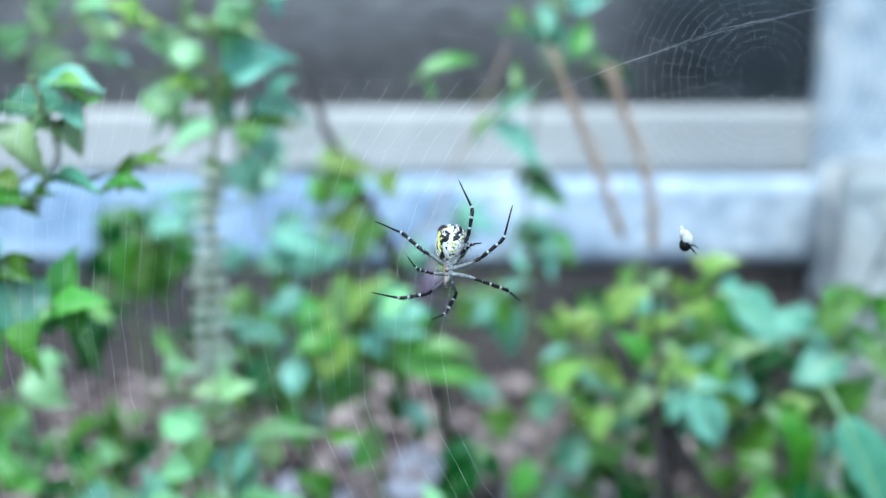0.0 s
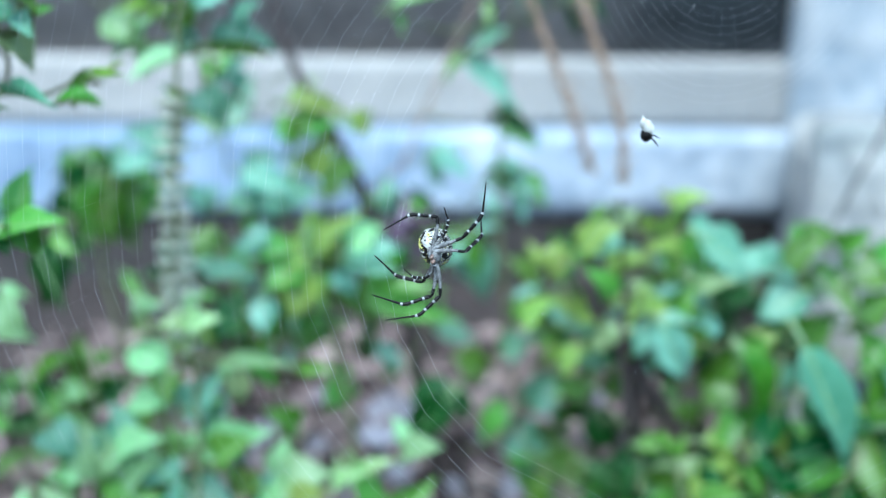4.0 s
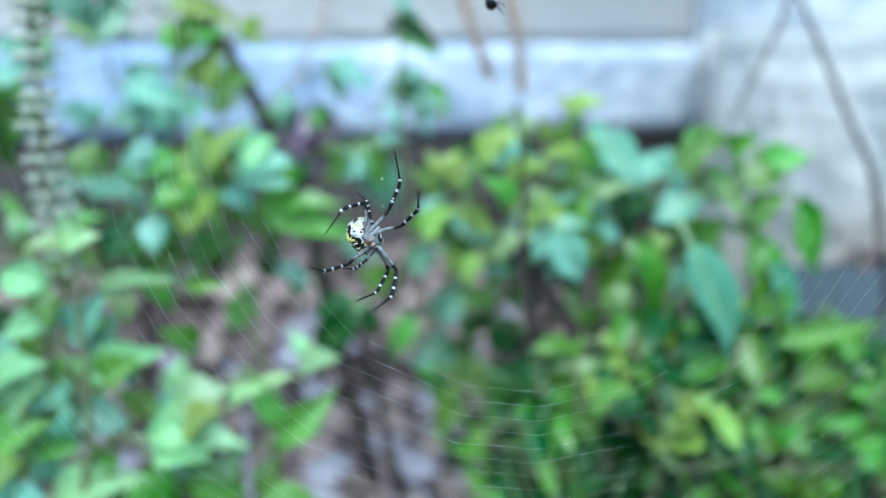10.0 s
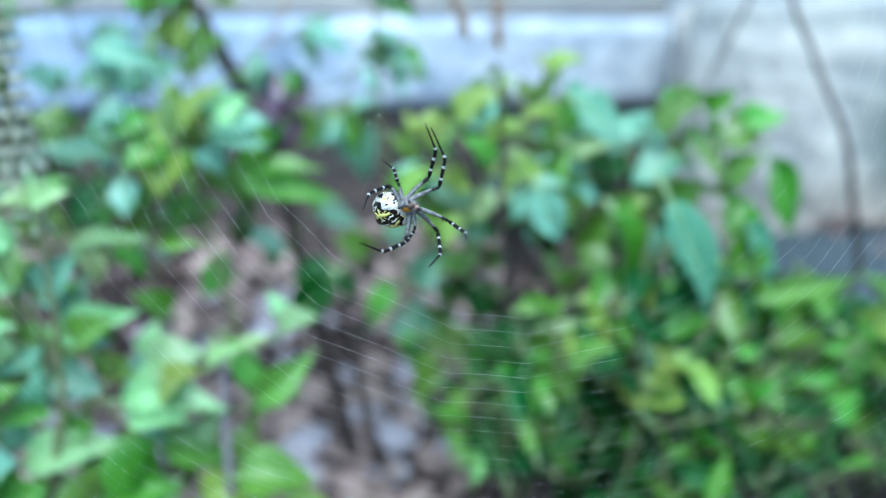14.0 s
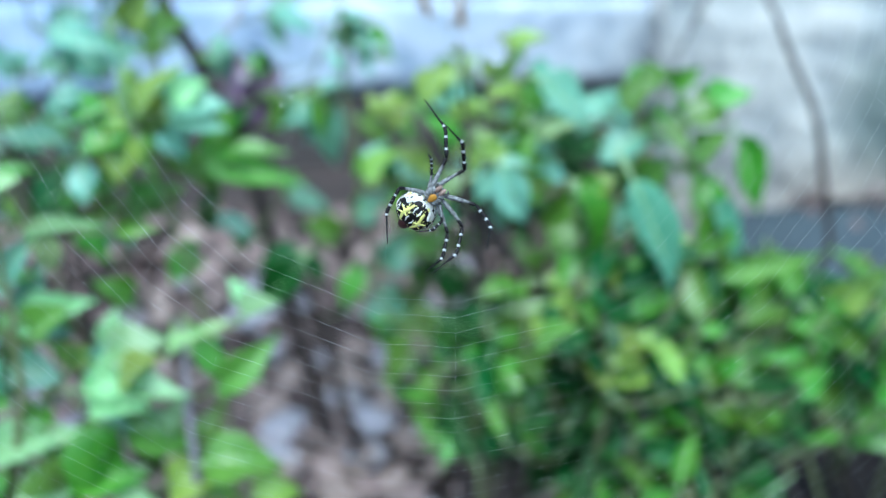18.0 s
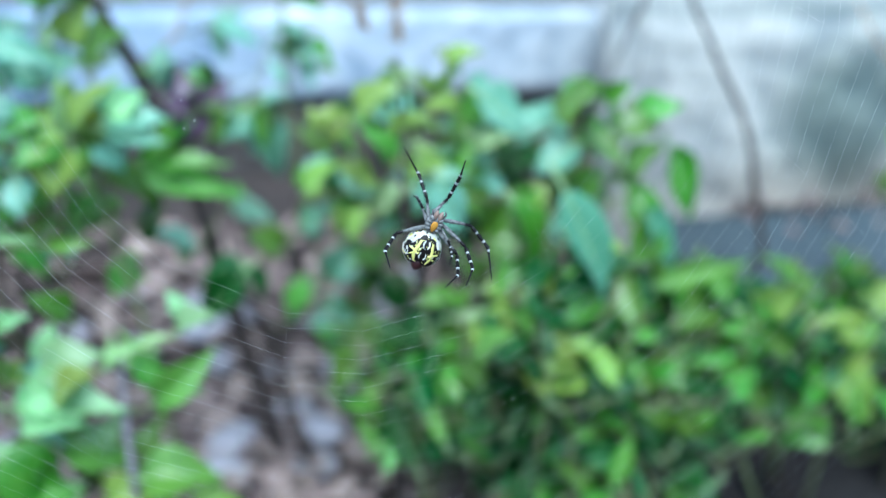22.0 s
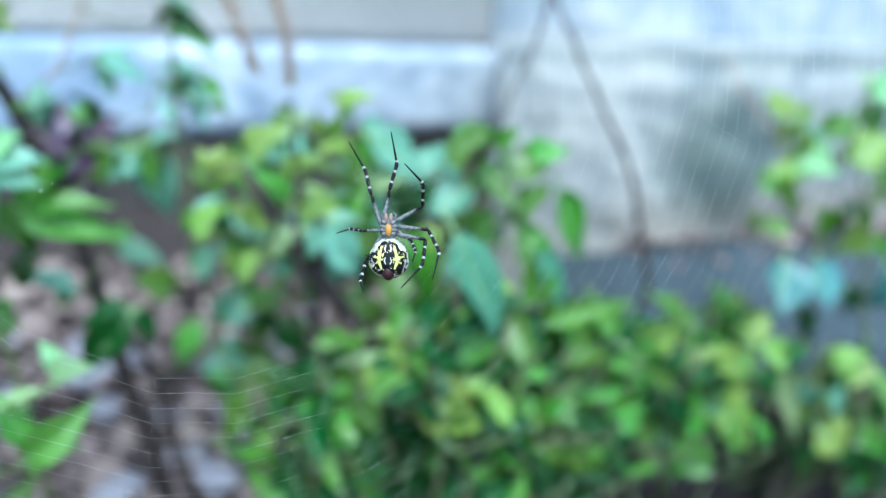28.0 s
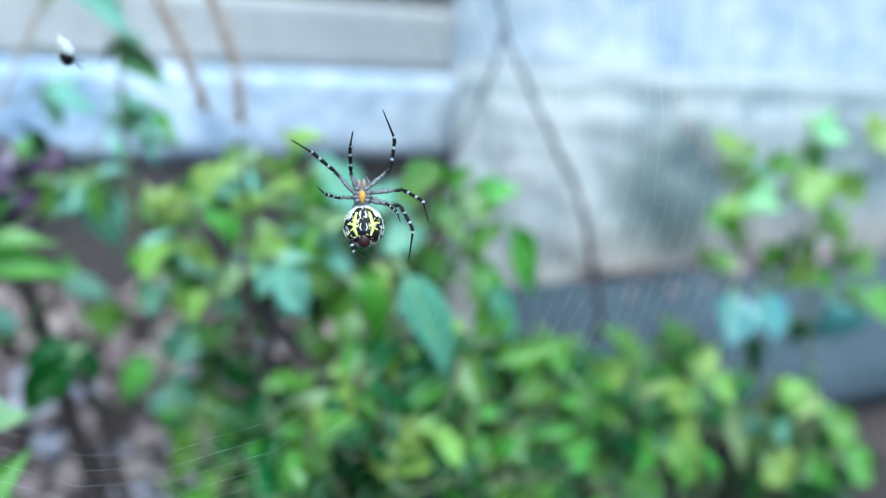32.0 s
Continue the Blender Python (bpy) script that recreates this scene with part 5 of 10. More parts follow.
blade(cluster_herb, "yellow", (-0.0457, 0.3482, 0.2733), (-0.0494, 0.3509, 0.2970), 0.0094)
blade(cluster_herb, "yellow", (-0.0457, 0.3495, 0.2733), (-0.0316, 0.3491, 0.2648), 0.0065)
blade(cluster_herb, "yellow", (-0.0457, 0.3405, 0.2733), (-0.0246, 0.3381, 0.2973), 0.0126)
blade(cluster_herb, "yellow", (-0.0486, 0.3631, 0.2716), (-0.0566, 0.3633, 0.2891), 0.0089)
blade(cluster_herb, "basil", (-0.0486, 0.3630, 0.2716), (-0.0302, 0.3668, 0.2741), 0.0086)
blade(cluster_herb, "yellow", (-0.0486, 0.3523, 0.2716), (-0.0386, 0.3462, 0.2960), 0.0123)
blade(cluster_herb, "yellow", (-0.0492, 0.3534, 0.2695), (-0.0556, 0.3554, 0.2578), 0.0084)
blade(cluster_herb, "yellow", (-0.0492, 0.3474, 0.2695), (-0.0671, 0.3417, 0.2711), 0.0114)
blade(cluster_herb, "fresh", (-0.0472, 0.3586, 0.2699), (-0.0380, 0.3621, 0.2838), 0.0082)
blade(cluster_herb, "pale", (-0.0472, 0.3503, 0.2699), (-0.0499, 0.3389, 0.2917), 0.0108)
blade(cluster_herb, "yellow", (-0.0468, 0.3631, 0.2688), (-0.0548, 0.3646, 0.2865), 0.0080)
blade(cluster_herb, "basil", (-0.0468, 0.3578, 0.2688), (-0.0251, 0.3555, 0.2646), 0.0091)
blade(cluster_herb, "yellow", (-0.0468, 0.3505, 0.2688), (-0.0225, 0.3439, 0.2855), 0.0122)
blade(cluster_herb, "teal", (-0.0328, 0.3544, 0.2755), (-0.0293, 0.3578, 0.2932), 0.0127)
blade(cluster_herb, "teal", (-0.0328, 0.3408, 0.2755), (-0.0057, 0.3373, 0.2842), 0.0201)
blade(cluster_herb, "teal", (-0.0323, 0.3450, 0.2726), (-0.0192, 0.3480, 0.2832), 0.0122)
blade(cluster_herb, "teal", (-0.0323, 0.3481, 0.2726), (-0.0262, 0.3517, 0.2561), 0.0128)
blade(cluster_herb, "teal", (-0.0323, 0.3384, 0.2726), (-0.0069, 0.3348, 0.2699), 0.0186)
blade(cluster_herb, "teal", (-0.0301, 0.3481, 0.2780), (-0.0319, 0.3470, 0.2895), 0.0071)
blade(cluster_herb, "fresh", (-0.0301, 0.3536, 0.2780), (-0.0150, 0.3575, 0.2728), 0.0097)
blade(cluster_herb, "fresh", (-0.0301, 0.3407, 0.2780), (-0.0118, 0.3402, 0.2914), 0.0138)
blade(cluster_herb, "basil", (-0.0511, 0.3471, 0.2664), (-0.0544, 0.3458, 0.2541), 0.0125)
blade(cluster_herb, "small", (-0.0511, 0.3535, 0.2664), (-0.0590, 0.3519, 0.2746), 0.0111)
blade(cluster_herb, "basil", (-0.0511, 0.3423, 0.2664), (-0.0711, 0.3390, 0.2563), 0.0219)
blade(cluster_herb, "yellow", (-0.0513, 0.3510, 0.2646), (-0.0417, 0.3546, 0.2556), 0.0150)
blade(cluster_herb, "basil", (-0.0513, 0.3524, 0.2646), (-0.0667, 0.3551, 0.2664), 0.0176)
blade(cluster_herb, "yellow", (-0.0513, 0.3421, 0.2646), (-0.0577, 0.3319, 0.2458), 0.0226)
blade(cluster_herb, "teal", (-0.0384, 0.3521, 0.2639), (-0.0258, 0.3430, 0.2544), 0.0159)
blade(cluster_herb, "teal", (-0.0789, 0.3611, 0.2606), (-0.0828, 0.3599, 0.2511), 0.0097)
blade(cluster_herb, "teal", (-0.0789, 0.3552, 0.2606), (-0.0994, 0.3432, 0.2619), 0.0194)
blade(cluster_herb, "teal", (-0.0729, 0.3604, 0.2504), (-0.0805, 0.3580, 0.2424), 0.0100)
blade(cluster_herb, "teal", (-0.0729, 0.3491, 0.2504), (-0.0706, 0.3402, 0.2336), 0.0154)
blade(cluster_herb, "small", (-0.0460, 0.3482, 0.2637), (-0.0504, 0.3484, 0.2573), 0.0091)
blade(cluster_herb, "basil", (-0.0460, 0.3396, 0.2637), (-0.0407, 0.3318, 0.2499), 0.0175)
blade(cluster_herb, "small", (-0.0584, 0.3595, 0.2755), (-0.0617, 0.3598, 0.2674), 0.0074)
blade(cluster_herb, "basil", (-0.0584, 0.3468, 0.2755), (-0.0748, 0.3423, 0.2717), 0.0143)
blade(cluster_herb, "small", (-0.0271, 0.3897, 0.2408), (0.0038, 0.3889, 0.2658), 0.0136)
blade(cluster_herb, "small", (-0.0271, 0.3921, 0.2408), (-0.0186, 0.3935, 0.2154), 0.0092)
blade(cluster_herb, "basil", (-0.0271, 0.3830, 0.2408), (0.0253, 0.3702, 0.2333), 0.0181)
blade(cluster_herb, "basil", (-0.0211, 0.3885, 0.2455), (-0.0100, 0.3866, 0.2714), 0.0117)
blade(cluster_herb, "basil", (-0.0211, 0.3838, 0.2455), (0.0167, 0.3753, 0.2479), 0.0157)
blade(cluster_herb, "small", (0.0322, 0.4232, 0.2687), (0.0448, 0.4219, 0.2571), 0.0062)
blade(cluster_herb, "small", (0.0322, 0.4124, 0.2687), (0.0345, 0.4105, 0.2433), 0.0091)
blade(cluster_herb, "small", (0.0152, 0.4211, 0.2646), (0.0233, 0.4244, 0.2598), 0.0048)
blade(cluster_herb, "small", (0.0152, 0.4186, 0.2646), (0.0045, 0.4191, 0.2586), 0.0061)
blade(cluster_herb, "small", (0.0152, 0.4088, 0.2646), (0.0102, 0.4030, 0.2490), 0.0082)
blade(cluster_herb, "dark", (-0.0222, 0.3817, 0.2194), (-0.0229, 0.3809, 0.2116), 0.0086)
blade(cluster_herb, "dark", (-0.0222, 0.3821, 0.2194), (-0.0308, 0.3823, 0.2235), 0.0106)
blade(cluster_herb, "dark", (-0.0222, 0.3741, 0.2194), (-0.0339, 0.3718, 0.2114), 0.0156)
blade(cluster_herb, "basil", (-0.0575, 0.3754, 0.2253), (-0.0614, 0.3738, 0.2423), 0.0114)
blade(cluster_herb, "small", (-0.0575, 0.3806, 0.2253), (-0.0381, 0.3840, 0.2196), 0.0132)
blade(cluster_herb, "basil", (-0.0575, 0.3698, 0.2253), (-0.0334, 0.3606, 0.2360), 0.0172)
blade(cluster_herb, "dark", (-0.0923, 0.3936, 0.2320), (-0.1046, 0.3952, 0.2397), 0.0159)
blade(cluster_herb, "dark", (-0.0923, 0.3819, 0.2320), (-0.1083, 0.3761, 0.2225), 0.0204)
blade(cluster_herb, "small", (-0.0652, 0.3654, 0.2373), (-0.0712, 0.3688, 0.2231), 0.0148)
blade(cluster_herb, "small", (-0.0652, 0.3702, 0.2373), (-0.0754, 0.3676, 0.2460), 0.0129)
blade(cluster_herb, "small", (-0.0652, 0.3601, 0.2373), (-0.0837, 0.3573, 0.2304), 0.0190)
blade(cluster_herb, "small", (-0.0402, 0.3901, 0.2461), (-0.0263, 0.3870, 0.2580), 0.0134)
blade(cluster_herb, "small", (-0.0402, 0.3875, 0.2461), (-0.0394, 0.3874, 0.2315), 0.0107)
blade(cluster_herb, "small", (-0.0402, 0.3779, 0.2461), (-0.0207, 0.3683, 0.2332), 0.0171)
blade(cluster_herb, "basil", (-0.0716, 0.4108, 0.2857), (-0.0826, 0.4079, 0.2866), 0.0124)
blade(cluster_herb, "teal", (-0.0716, 0.4149, 0.2857), (-0.0697, 0.4149, 0.2936), 0.0090)
blade(cluster_herb, "teal", (-0.0716, 0.4043, 0.2857), (-0.0795, 0.3965, 0.2982), 0.0165)
blade(cluster_herb, "small", (-0.1044, 0.3873, 0.2684), (-0.1115, 0.3858, 0.2643), 0.0099)
blade(cluster_herb, "basil", (-0.1044, 0.3815, 0.2684), (-0.1065, 0.3790, 0.2801), 0.0145)
blade(cluster_herb, "basil", (-0.1044, 0.3760, 0.2684), (-0.1182, 0.3750, 0.2771), 0.0199)
blade(cluster_herb, "basil", (-0.0478, 0.3880, 0.2302), (-0.0428, 0.3890, 0.2151), 0.0141)
blade(cluster_herb, "small", (-0.0478, 0.3892, 0.2302), (-0.0641, 0.3922, 0.2299), 0.0144)
blade(cluster_herb, "basil", (-0.0478, 0.3822, 0.2302), (-0.0620, 0.3722, 0.2126), 0.0199)
blade(cluster_herb, "basil", (-0.0368, 0.3897, 0.1915), (-0.0403, 0.3900, 0.1800), 0.0138)
blade(cluster_herb, "basil", (-0.0368, 0.3905, 0.1915), (-0.0461, 0.3893, 0.1983), 0.0133)
blade(cluster_herb, "basil", (-0.0368, 0.3831, 0.1915), (-0.0509, 0.3737, 0.1832), 0.0189)
blade(cluster_herb, "small", (-0.0863, 0.3786, 0.2116), (-0.0779, 0.3781, 0.2178), 0.0085)
blade(cluster_herb, "small", (-0.0863, 0.3814, 0.2116), (-0.0879, 0.3848, 0.1985), 0.0108)
blade(cluster_herb, "small", (-0.0863, 0.3697, 0.2116), (-0.0691, 0.3605, 0.2021), 0.0160)
blade(stalk_herb, "yellow", (0.0756, 0.3262, 0.2781), (0.0909, 0.3192, 0.2943), 0.0154)
blade(stalk_herb, "yellow", (0.0597, 0.3294, 0.2729), (0.0521, 0.3315, 0.2769), 0.0058)
blade(stalk_herb, "yellow", (0.0597, 0.3202, 0.2729), (0.0614, 0.3160, 0.2863), 0.0092)
blade(stalk_herb, "teal", (0.1333, 0.3483, 0.2843), (0.1509, 0.3466, 0.2897), 0.0135)
blade(stalk_herb, "basil", (0.1333, 0.3465, 0.2843), (0.1373, 0.3465, 0.2641), 0.0151)
blade(stalk_herb, "teal", (0.1333, 0.3356, 0.2843), (0.1626, 0.3277, 0.2646), 0.0258)
blade(stalk_herb, "pale", (0.1329, 0.3402, 0.2594), (0.1296, 0.3421, 0.2689), 0.0060)
blade(stalk_herb, "pale", (0.1329, 0.3401, 0.2594), (0.1440, 0.3382, 0.2531), 0.0076)
blade(stalk_herb, "pale", (0.1329, 0.3303, 0.2594), (0.1473, 0.3231, 0.2683), 0.0101)
blade(stalk_herb, "teal", (0.1781, 0.3264, 0.2602), (0.1769, 0.3263, 0.2465), 0.0112)
blade(stalk_herb, "teal", (0.1781, 0.3289, 0.2602), (0.1650, 0.3265, 0.2726), 0.0147)
blade(stalk_herb, "teal", (0.1781, 0.3217, 0.2602), (0.1571, 0.3200, 0.2494), 0.0192)
blade(stalk_herb, "small", (0.1819, 0.3343, 0.2815), (0.1793, 0.3348, 0.2911), 0.0093)
blade(stalk_herb, "small", (0.1819, 0.3406, 0.2815), (0.1903, 0.3418, 0.2787), 0.0083)
blade(stalk_herb, "small", (0.1819, 0.3294, 0.2815), (0.1943, 0.3246, 0.2915), 0.0150)
blade(stalk_herb, "basil", (0.2164, 0.3348, 0.2695), (0.2127, 0.3345, 0.2804), 0.0107)
blade(stalk_herb, "small", (0.2164, 0.3360, 0.2695), (0.2276, 0.3370, 0.2670), 0.0106)
blade(stalk_herb, "basil", (0.2164, 0.3306, 0.2695), (0.2334, 0.3203, 0.2792), 0.0181)
blade(stalk_herb, "basil", (0.1667, 0.3204, 0.2736), (0.1799, 0.3111, 0.2865), 0.0151)
blade(stalk_herb, "small", (0.1917, 0.3419, 0.2636), (0.2063, 0.3392, 0.2636), 0.0155)
blade(stalk_herb, "basil", (0.1917, 0.3424, 0.2636), (0.1900, 0.3436, 0.2525), 0.0120)
blade(stalk_herb, "basil", (0.1917, 0.3304, 0.2636), (0.2029, 0.3212, 0.2469), 0.0214)
blade(stalk_herb, "basil", (0.2029, 0.3379, 0.2637), (0.2025, 0.3362, 0.2805), 0.0127)
blade(stalk_herb, "basil", (0.2029, 0.3241, 0.2637), (0.2225, 0.3185, 0.2783), 0.0184)
blade(stalk_herb, "small", (0.2357, 0.3416, 0.2550), (0.2195, 0.3395, 0.2367), 0.0123)
blade(stalk_herb, "small", (0.2357, 0.3329, 0.2550), (0.2485, 0.3232, 0.2166), 0.0205)
blade(stalk_herb, "yellow", (0.1541, 0.3232, 0.2308), (0.1710, 0.3210, 0.2398), 0.0133)
blade(stalk_herb, "teal", (0.1056, 0.3025, 0.2533), (0.1211, 0.3004, 0.2541), 0.0090)
blade(stalk_herb, "teal", (0.1056, 0.3054, 0.2533), (0.0977, 0.3080, 0.2346), 0.0118)
blade(stalk_herb, "teal", (0.1056, 0.2955, 0.2533), (0.1172, 0.2932, 0.2271), 0.0167)
blade(stalk_herb, "small", (0.1263, 0.3391, 0.2408), (0.1426, 0.3406, 0.2489), 0.0119)
blade(stalk_herb, "small", (0.1263, 0.3405, 0.2408), (0.1241, 0.3425, 0.2283), 0.0083)
blade(stalk_herb, "basil", (0.1263, 0.3284, 0.2408), (0.1425, 0.3260, 0.2229), 0.0158)
blade(stalk_herb, "small", (0.1364, 0.2949, 0.2434), (0.1568, 0.2975, 0.2441), 0.0109)
blade(stalk_herb, "small", (0.1364, 0.2918, 0.2434), (0.1217, 0.2939, 0.2217), 0.0140)
blade(stalk_herb, "small", (0.1364, 0.2871, 0.2434), (0.1533, 0.2831, 0.2094), 0.0203)
blade(stalk_herb, "basil", (0.0511, 0.3382, 0.2423), (0.0489, 0.3374, 0.2554), 0.0087)
blade(stalk_herb, "yellow", (0.0511, 0.3389, 0.2423), (0.0611, 0.3419, 0.2358), 0.0078)
blade(stalk_herb, "yellow", (0.0511, 0.3307, 0.2423), (0.0661, 0.3230, 0.2570), 0.0138)
blade(stalk_herb, "pale", (0.0807, 0.3267, 0.2341), (0.0877, 0.3166, 0.2496), 0.0125)
blade(stalk_herb, "pale", (0.0899, 0.3276, 0.2374), (0.1017, 0.3315, 0.2402), 0.0092)
blade(stalk_herb, "pale", (0.0899, 0.3177, 0.2374), (0.0971, 0.3117, 0.2507), 0.0116)
blade(stalk_herb, "yellow", (0.0693, 0.3431, 0.2197), (0.0655, 0.3402, 0.2342), 0.0109)
blade(stalk_herb, "basil", (0.0693, 0.3423, 0.2197), (0.0822, 0.3456, 0.2172), 0.0096)
blade(stalk_herb, "yellow", (0.0693, 0.3318, 0.2197), (0.0824, 0.3259, 0.2354), 0.0149)
blade(stalk_herb, "yellow", (0.0761, 0.3384, 0.2447), (0.0686, 0.3364, 0.2582), 0.0099)
blade(stalk_herb, "yellow", (0.0761, 0.3325, 0.2447), (0.0958, 0.3233, 0.2618), 0.0168)
blade(stalk_herb, "pale", (0.1002, 0.3460, 0.2549), (0.1097, 0.3478, 0.2557), 0.0069)
blade(stalk_herb, "pale", (0.1002, 0.3328, 0.2549), (0.1087, 0.3232, 0.2668), 0.0106)
blade(stalk_herb, "yellow", (0.0604, 0.3441, 0.2674), (0.0553, 0.3479, 0.2807), 0.0085)
blade(stalk_herb, "basil", (0.0604, 0.3419, 0.2674), (0.0727, 0.3428, 0.2621), 0.0080)
blade(stalk_herb, "yellow", (0.0604, 0.3336, 0.2674), (0.0756, 0.3290, 0.2812), 0.0123)
blade(stalk_herb, "small", (0.1139, 0.3242, 0.2501), (0.1251, 0.3235, 0.2513), 0.0077)
blade(stalk_herb, "small", (0.1139, 0.3189, 0.2501), (0.1260, 0.3133, 0.2686), 0.0152)
blade(stalk_herb, "yellow", (0.0945, 0.3426, 0.2639), (0.1064, 0.3406, 0.2663), 0.0094)
blade(stalk_herb, "yellow", (0.0945, 0.3371, 0.2639), (0.1044, 0.3265, 0.2793), 0.0141)
blade(stalk_herb, "teal", (0.0653, 0.4026, 0.1759), (0.0865, 0.3999, 0.1678), 0.0158)
blade(stalk_herb, "teal", (0.0653, 0.3903, 0.1759), (0.0824, 0.3801, 0.2013), 0.0212)
blade(stalk_herb, "small", (0.0877, 0.3271, 0.2577), (0.0744, 0.3294, 0.2521), 0.0090)
blade(stalk_herb, "small", (0.0877, 0.3278, 0.2577), (0.0960, 0.3257, 0.2692), 0.0088)
blade(stalk_herb, "basil", (0.0877, 0.3199, 0.2577), (0.0753, 0.3124, 0.2754), 0.0135)
blade(stalk_herb, "basil", (0.1046, 0.3347, 0.2405), (0.1044, 0.3375, 0.2313), 0.0076)
blade(stalk_herb, "basil", (0.1046, 0.3319, 0.2405), (0.0938, 0.3321, 0.2434), 0.0094)
blade(stalk_herb, "basil", (0.1046, 0.3215, 0.2405), (0.0912, 0.3193, 0.2280), 0.0153)
blade(stalk_herb, "teal", (0.1474, 0.3593, 0.2419), (0.1507, 0.3586, 0.2315), 0.0096)
blade(stalk_herb, "teal", (0.1474, 0.3545, 0.2419), (0.1376, 0.3575, 0.2456), 0.0093)
blade(stalk_herb, "teal", (0.1474, 0.3491, 0.2419), (0.1320, 0.3363, 0.2289), 0.0177)
blade(stalk_herb, "small", (0.1511, 0.3400, 0.2150), (0.1568, 0.3387, 0.2068), 0.0090)
blade(stalk_herb, "basil", (0.1511, 0.3320, 0.2150), (0.1376, 0.3238, 0.2013), 0.0175)
blade(stalk_herb, "teal", (0.1824, 0.3693, 0.2621), (0.1661, 0.3699, 0.2506), 0.0136)
blade(stalk_herb, "teal", (0.1824, 0.3685, 0.2621), (0.1841, 0.3682, 0.2757), 0.0094)
blade(stalk_herb, "teal", (0.1824, 0.3584, 0.2621), (0.1625, 0.3502, 0.2787), 0.0177)
blade(stalk_herb, "small", (0.1935, 0.3354, 0.2803), (0.1885, 0.3333, 0.2890), 0.0110)
blade(stalk_herb, "small", (0.1935, 0.3230, 0.2803), (0.2007, 0.3148, 0.2919), 0.0150)
blade(stalk_herb, "small", (0.1907, 0.3477, 0.2314), (0.1858, 0.3481, 0.2428), 0.0141)
blade(stalk_herb, "basil", (0.1907, 0.3479, 0.2314), (0.2011, 0.3459, 0.2343), 0.0122)
blade(stalk_herb, "basil", (0.1907, 0.3395, 0.2314), (0.2005, 0.3285, 0.2460), 0.0199)
blade(stalk_herb, "basil", (0.2081, 0.3270, 0.2475), (0.2182, 0.3265, 0.2482), 0.0120)
blade(stalk_herb, "basil", (0.2081, 0.3225, 0.2475), (0.2188, 0.3156, 0.2599), 0.0194)
blade(stalk_herb, "small", (0.2237, 0.3400, 0.2343), (0.2259, 0.3395, 0.2227), 0.0112)
blade(stalk_herb, "small", (0.2237, 0.3407, 0.2343), (0.2120, 0.3438, 0.2375), 0.0116)
blade(stalk_herb, "small", (0.2237, 0.3269, 0.2343), (0.2094, 0.3237, 0.2186), 0.0202)
blade(stalk_herb, "yellow", (0.1191, 0.3356, 0.2771), (0.1053, 0.3339, 0.2777), 0.0099)
blade(stalk_herb, "yellow", (0.1191, 0.3228, 0.2771), (0.1063, 0.3172, 0.2887), 0.0124)
blade(stalk_herb, "small", (0.1208, 0.3814, 0.1985), (0.1167, 0.3817, 0.1843), 0.0136)
blade(stalk_herb, "small", (0.1208, 0.3790, 0.1985), (0.1120, 0.3792, 0.2098), 0.0132)
blade(stalk_herb, "small", (0.1208, 0.3702, 0.1985), (0.1002, 0.3614, 0.1900), 0.0205)
blade(stalk_herb, "basil", (0.1294, 0.3541, 0.1977), (0.1380, 0.3528, 0.2019), 0.0098)
blade(stalk_herb, "basil", (0.1294, 0.3508, 0.1977), (0.1254, 0.3518, 0.1869), 0.0117)
blade(stalk_herb, "basil", (0.1294, 0.3401, 0.1977), (0.1414, 0.3307, 0.1830), 0.0193)
blade(stalk_herb, "basil", (0.0859, 0.3648, 0.1946), (0.0697, 0.3633, 0.1950), 0.0118)
blade(stalk_herb, "basil", (0.0859, 0.3578, 0.1946), (0.0922, 0.3613, 0.2099), 0.0121)
blade(stalk_herb, "basil", (0.0859, 0.3521, 0.1946), (0.0704, 0.3488, 0.2090), 0.0155)
blade(stalk_herb, "yellow", (0.1097, 0.3364, 0.2868), (0.1050, 0.3351, 0.2962), 0.0070)
blade(stalk_herb, "yellow", (0.1097, 0.3279, 0.2868), (0.1165, 0.3191, 0.3007), 0.0103)
blade(stalk_herb, "yellow", (0.1178, 0.3347, 0.2977), (0.1162, 0.3378, 0.3076), 0.0083)
blade(stalk_herb, "basil", (0.1178, 0.3284, 0.2977), (0.1253, 0.3304, 0.2940), 0.0071)
blade(stalk_herb, "yellow", (0.1178, 0.3224, 0.2977), (0.1269, 0.3142, 0.3080), 0.0115)
blade(stalk_herb, "pale", (0.0996, 0.3400, 0.2893), (0.0867, 0.3370, 0.2844), 0.0074)
blade(stalk_herb, "pale", (0.0996, 0.3362, 0.2893), (0.1046, 0.3382, 0.2983), 0.0055)
blade(stalk_herb, "pale", (0.0996, 0.3296, 0.2893), (0.0862, 0.3194, 0.3013), 0.0096)
blade(stalk_herb, "small", (0.1459, 0.3108, 0.2089), (0.1500, 0.3096, 0.1958), 0.0135)
blade(stalk_herb, "basil", (0.1459, 0.3098, 0.2089), (0.1340, 0.3138, 0.2172), 0.0142)
blade(stalk_herb, "basil", (0.1459, 0.2992, 0.2089), (0.1312, 0.2928, 0.1962), 0.0191)
blade(stalk_herb, "yellow", (0.1015, 0.3225, 0.2589), (0.1132, 0.3250, 0.2562), 0.0088)
blade(stalk_herb, "yellow", (0.1015, 0.3258, 0.2589), (0.0987, 0.3238, 0.2455), 0.0100)
blade(stalk_herb, "yellow", (0.1015, 0.3137, 0.2589), (0.1116, 0.3107, 0.2437), 0.0134)
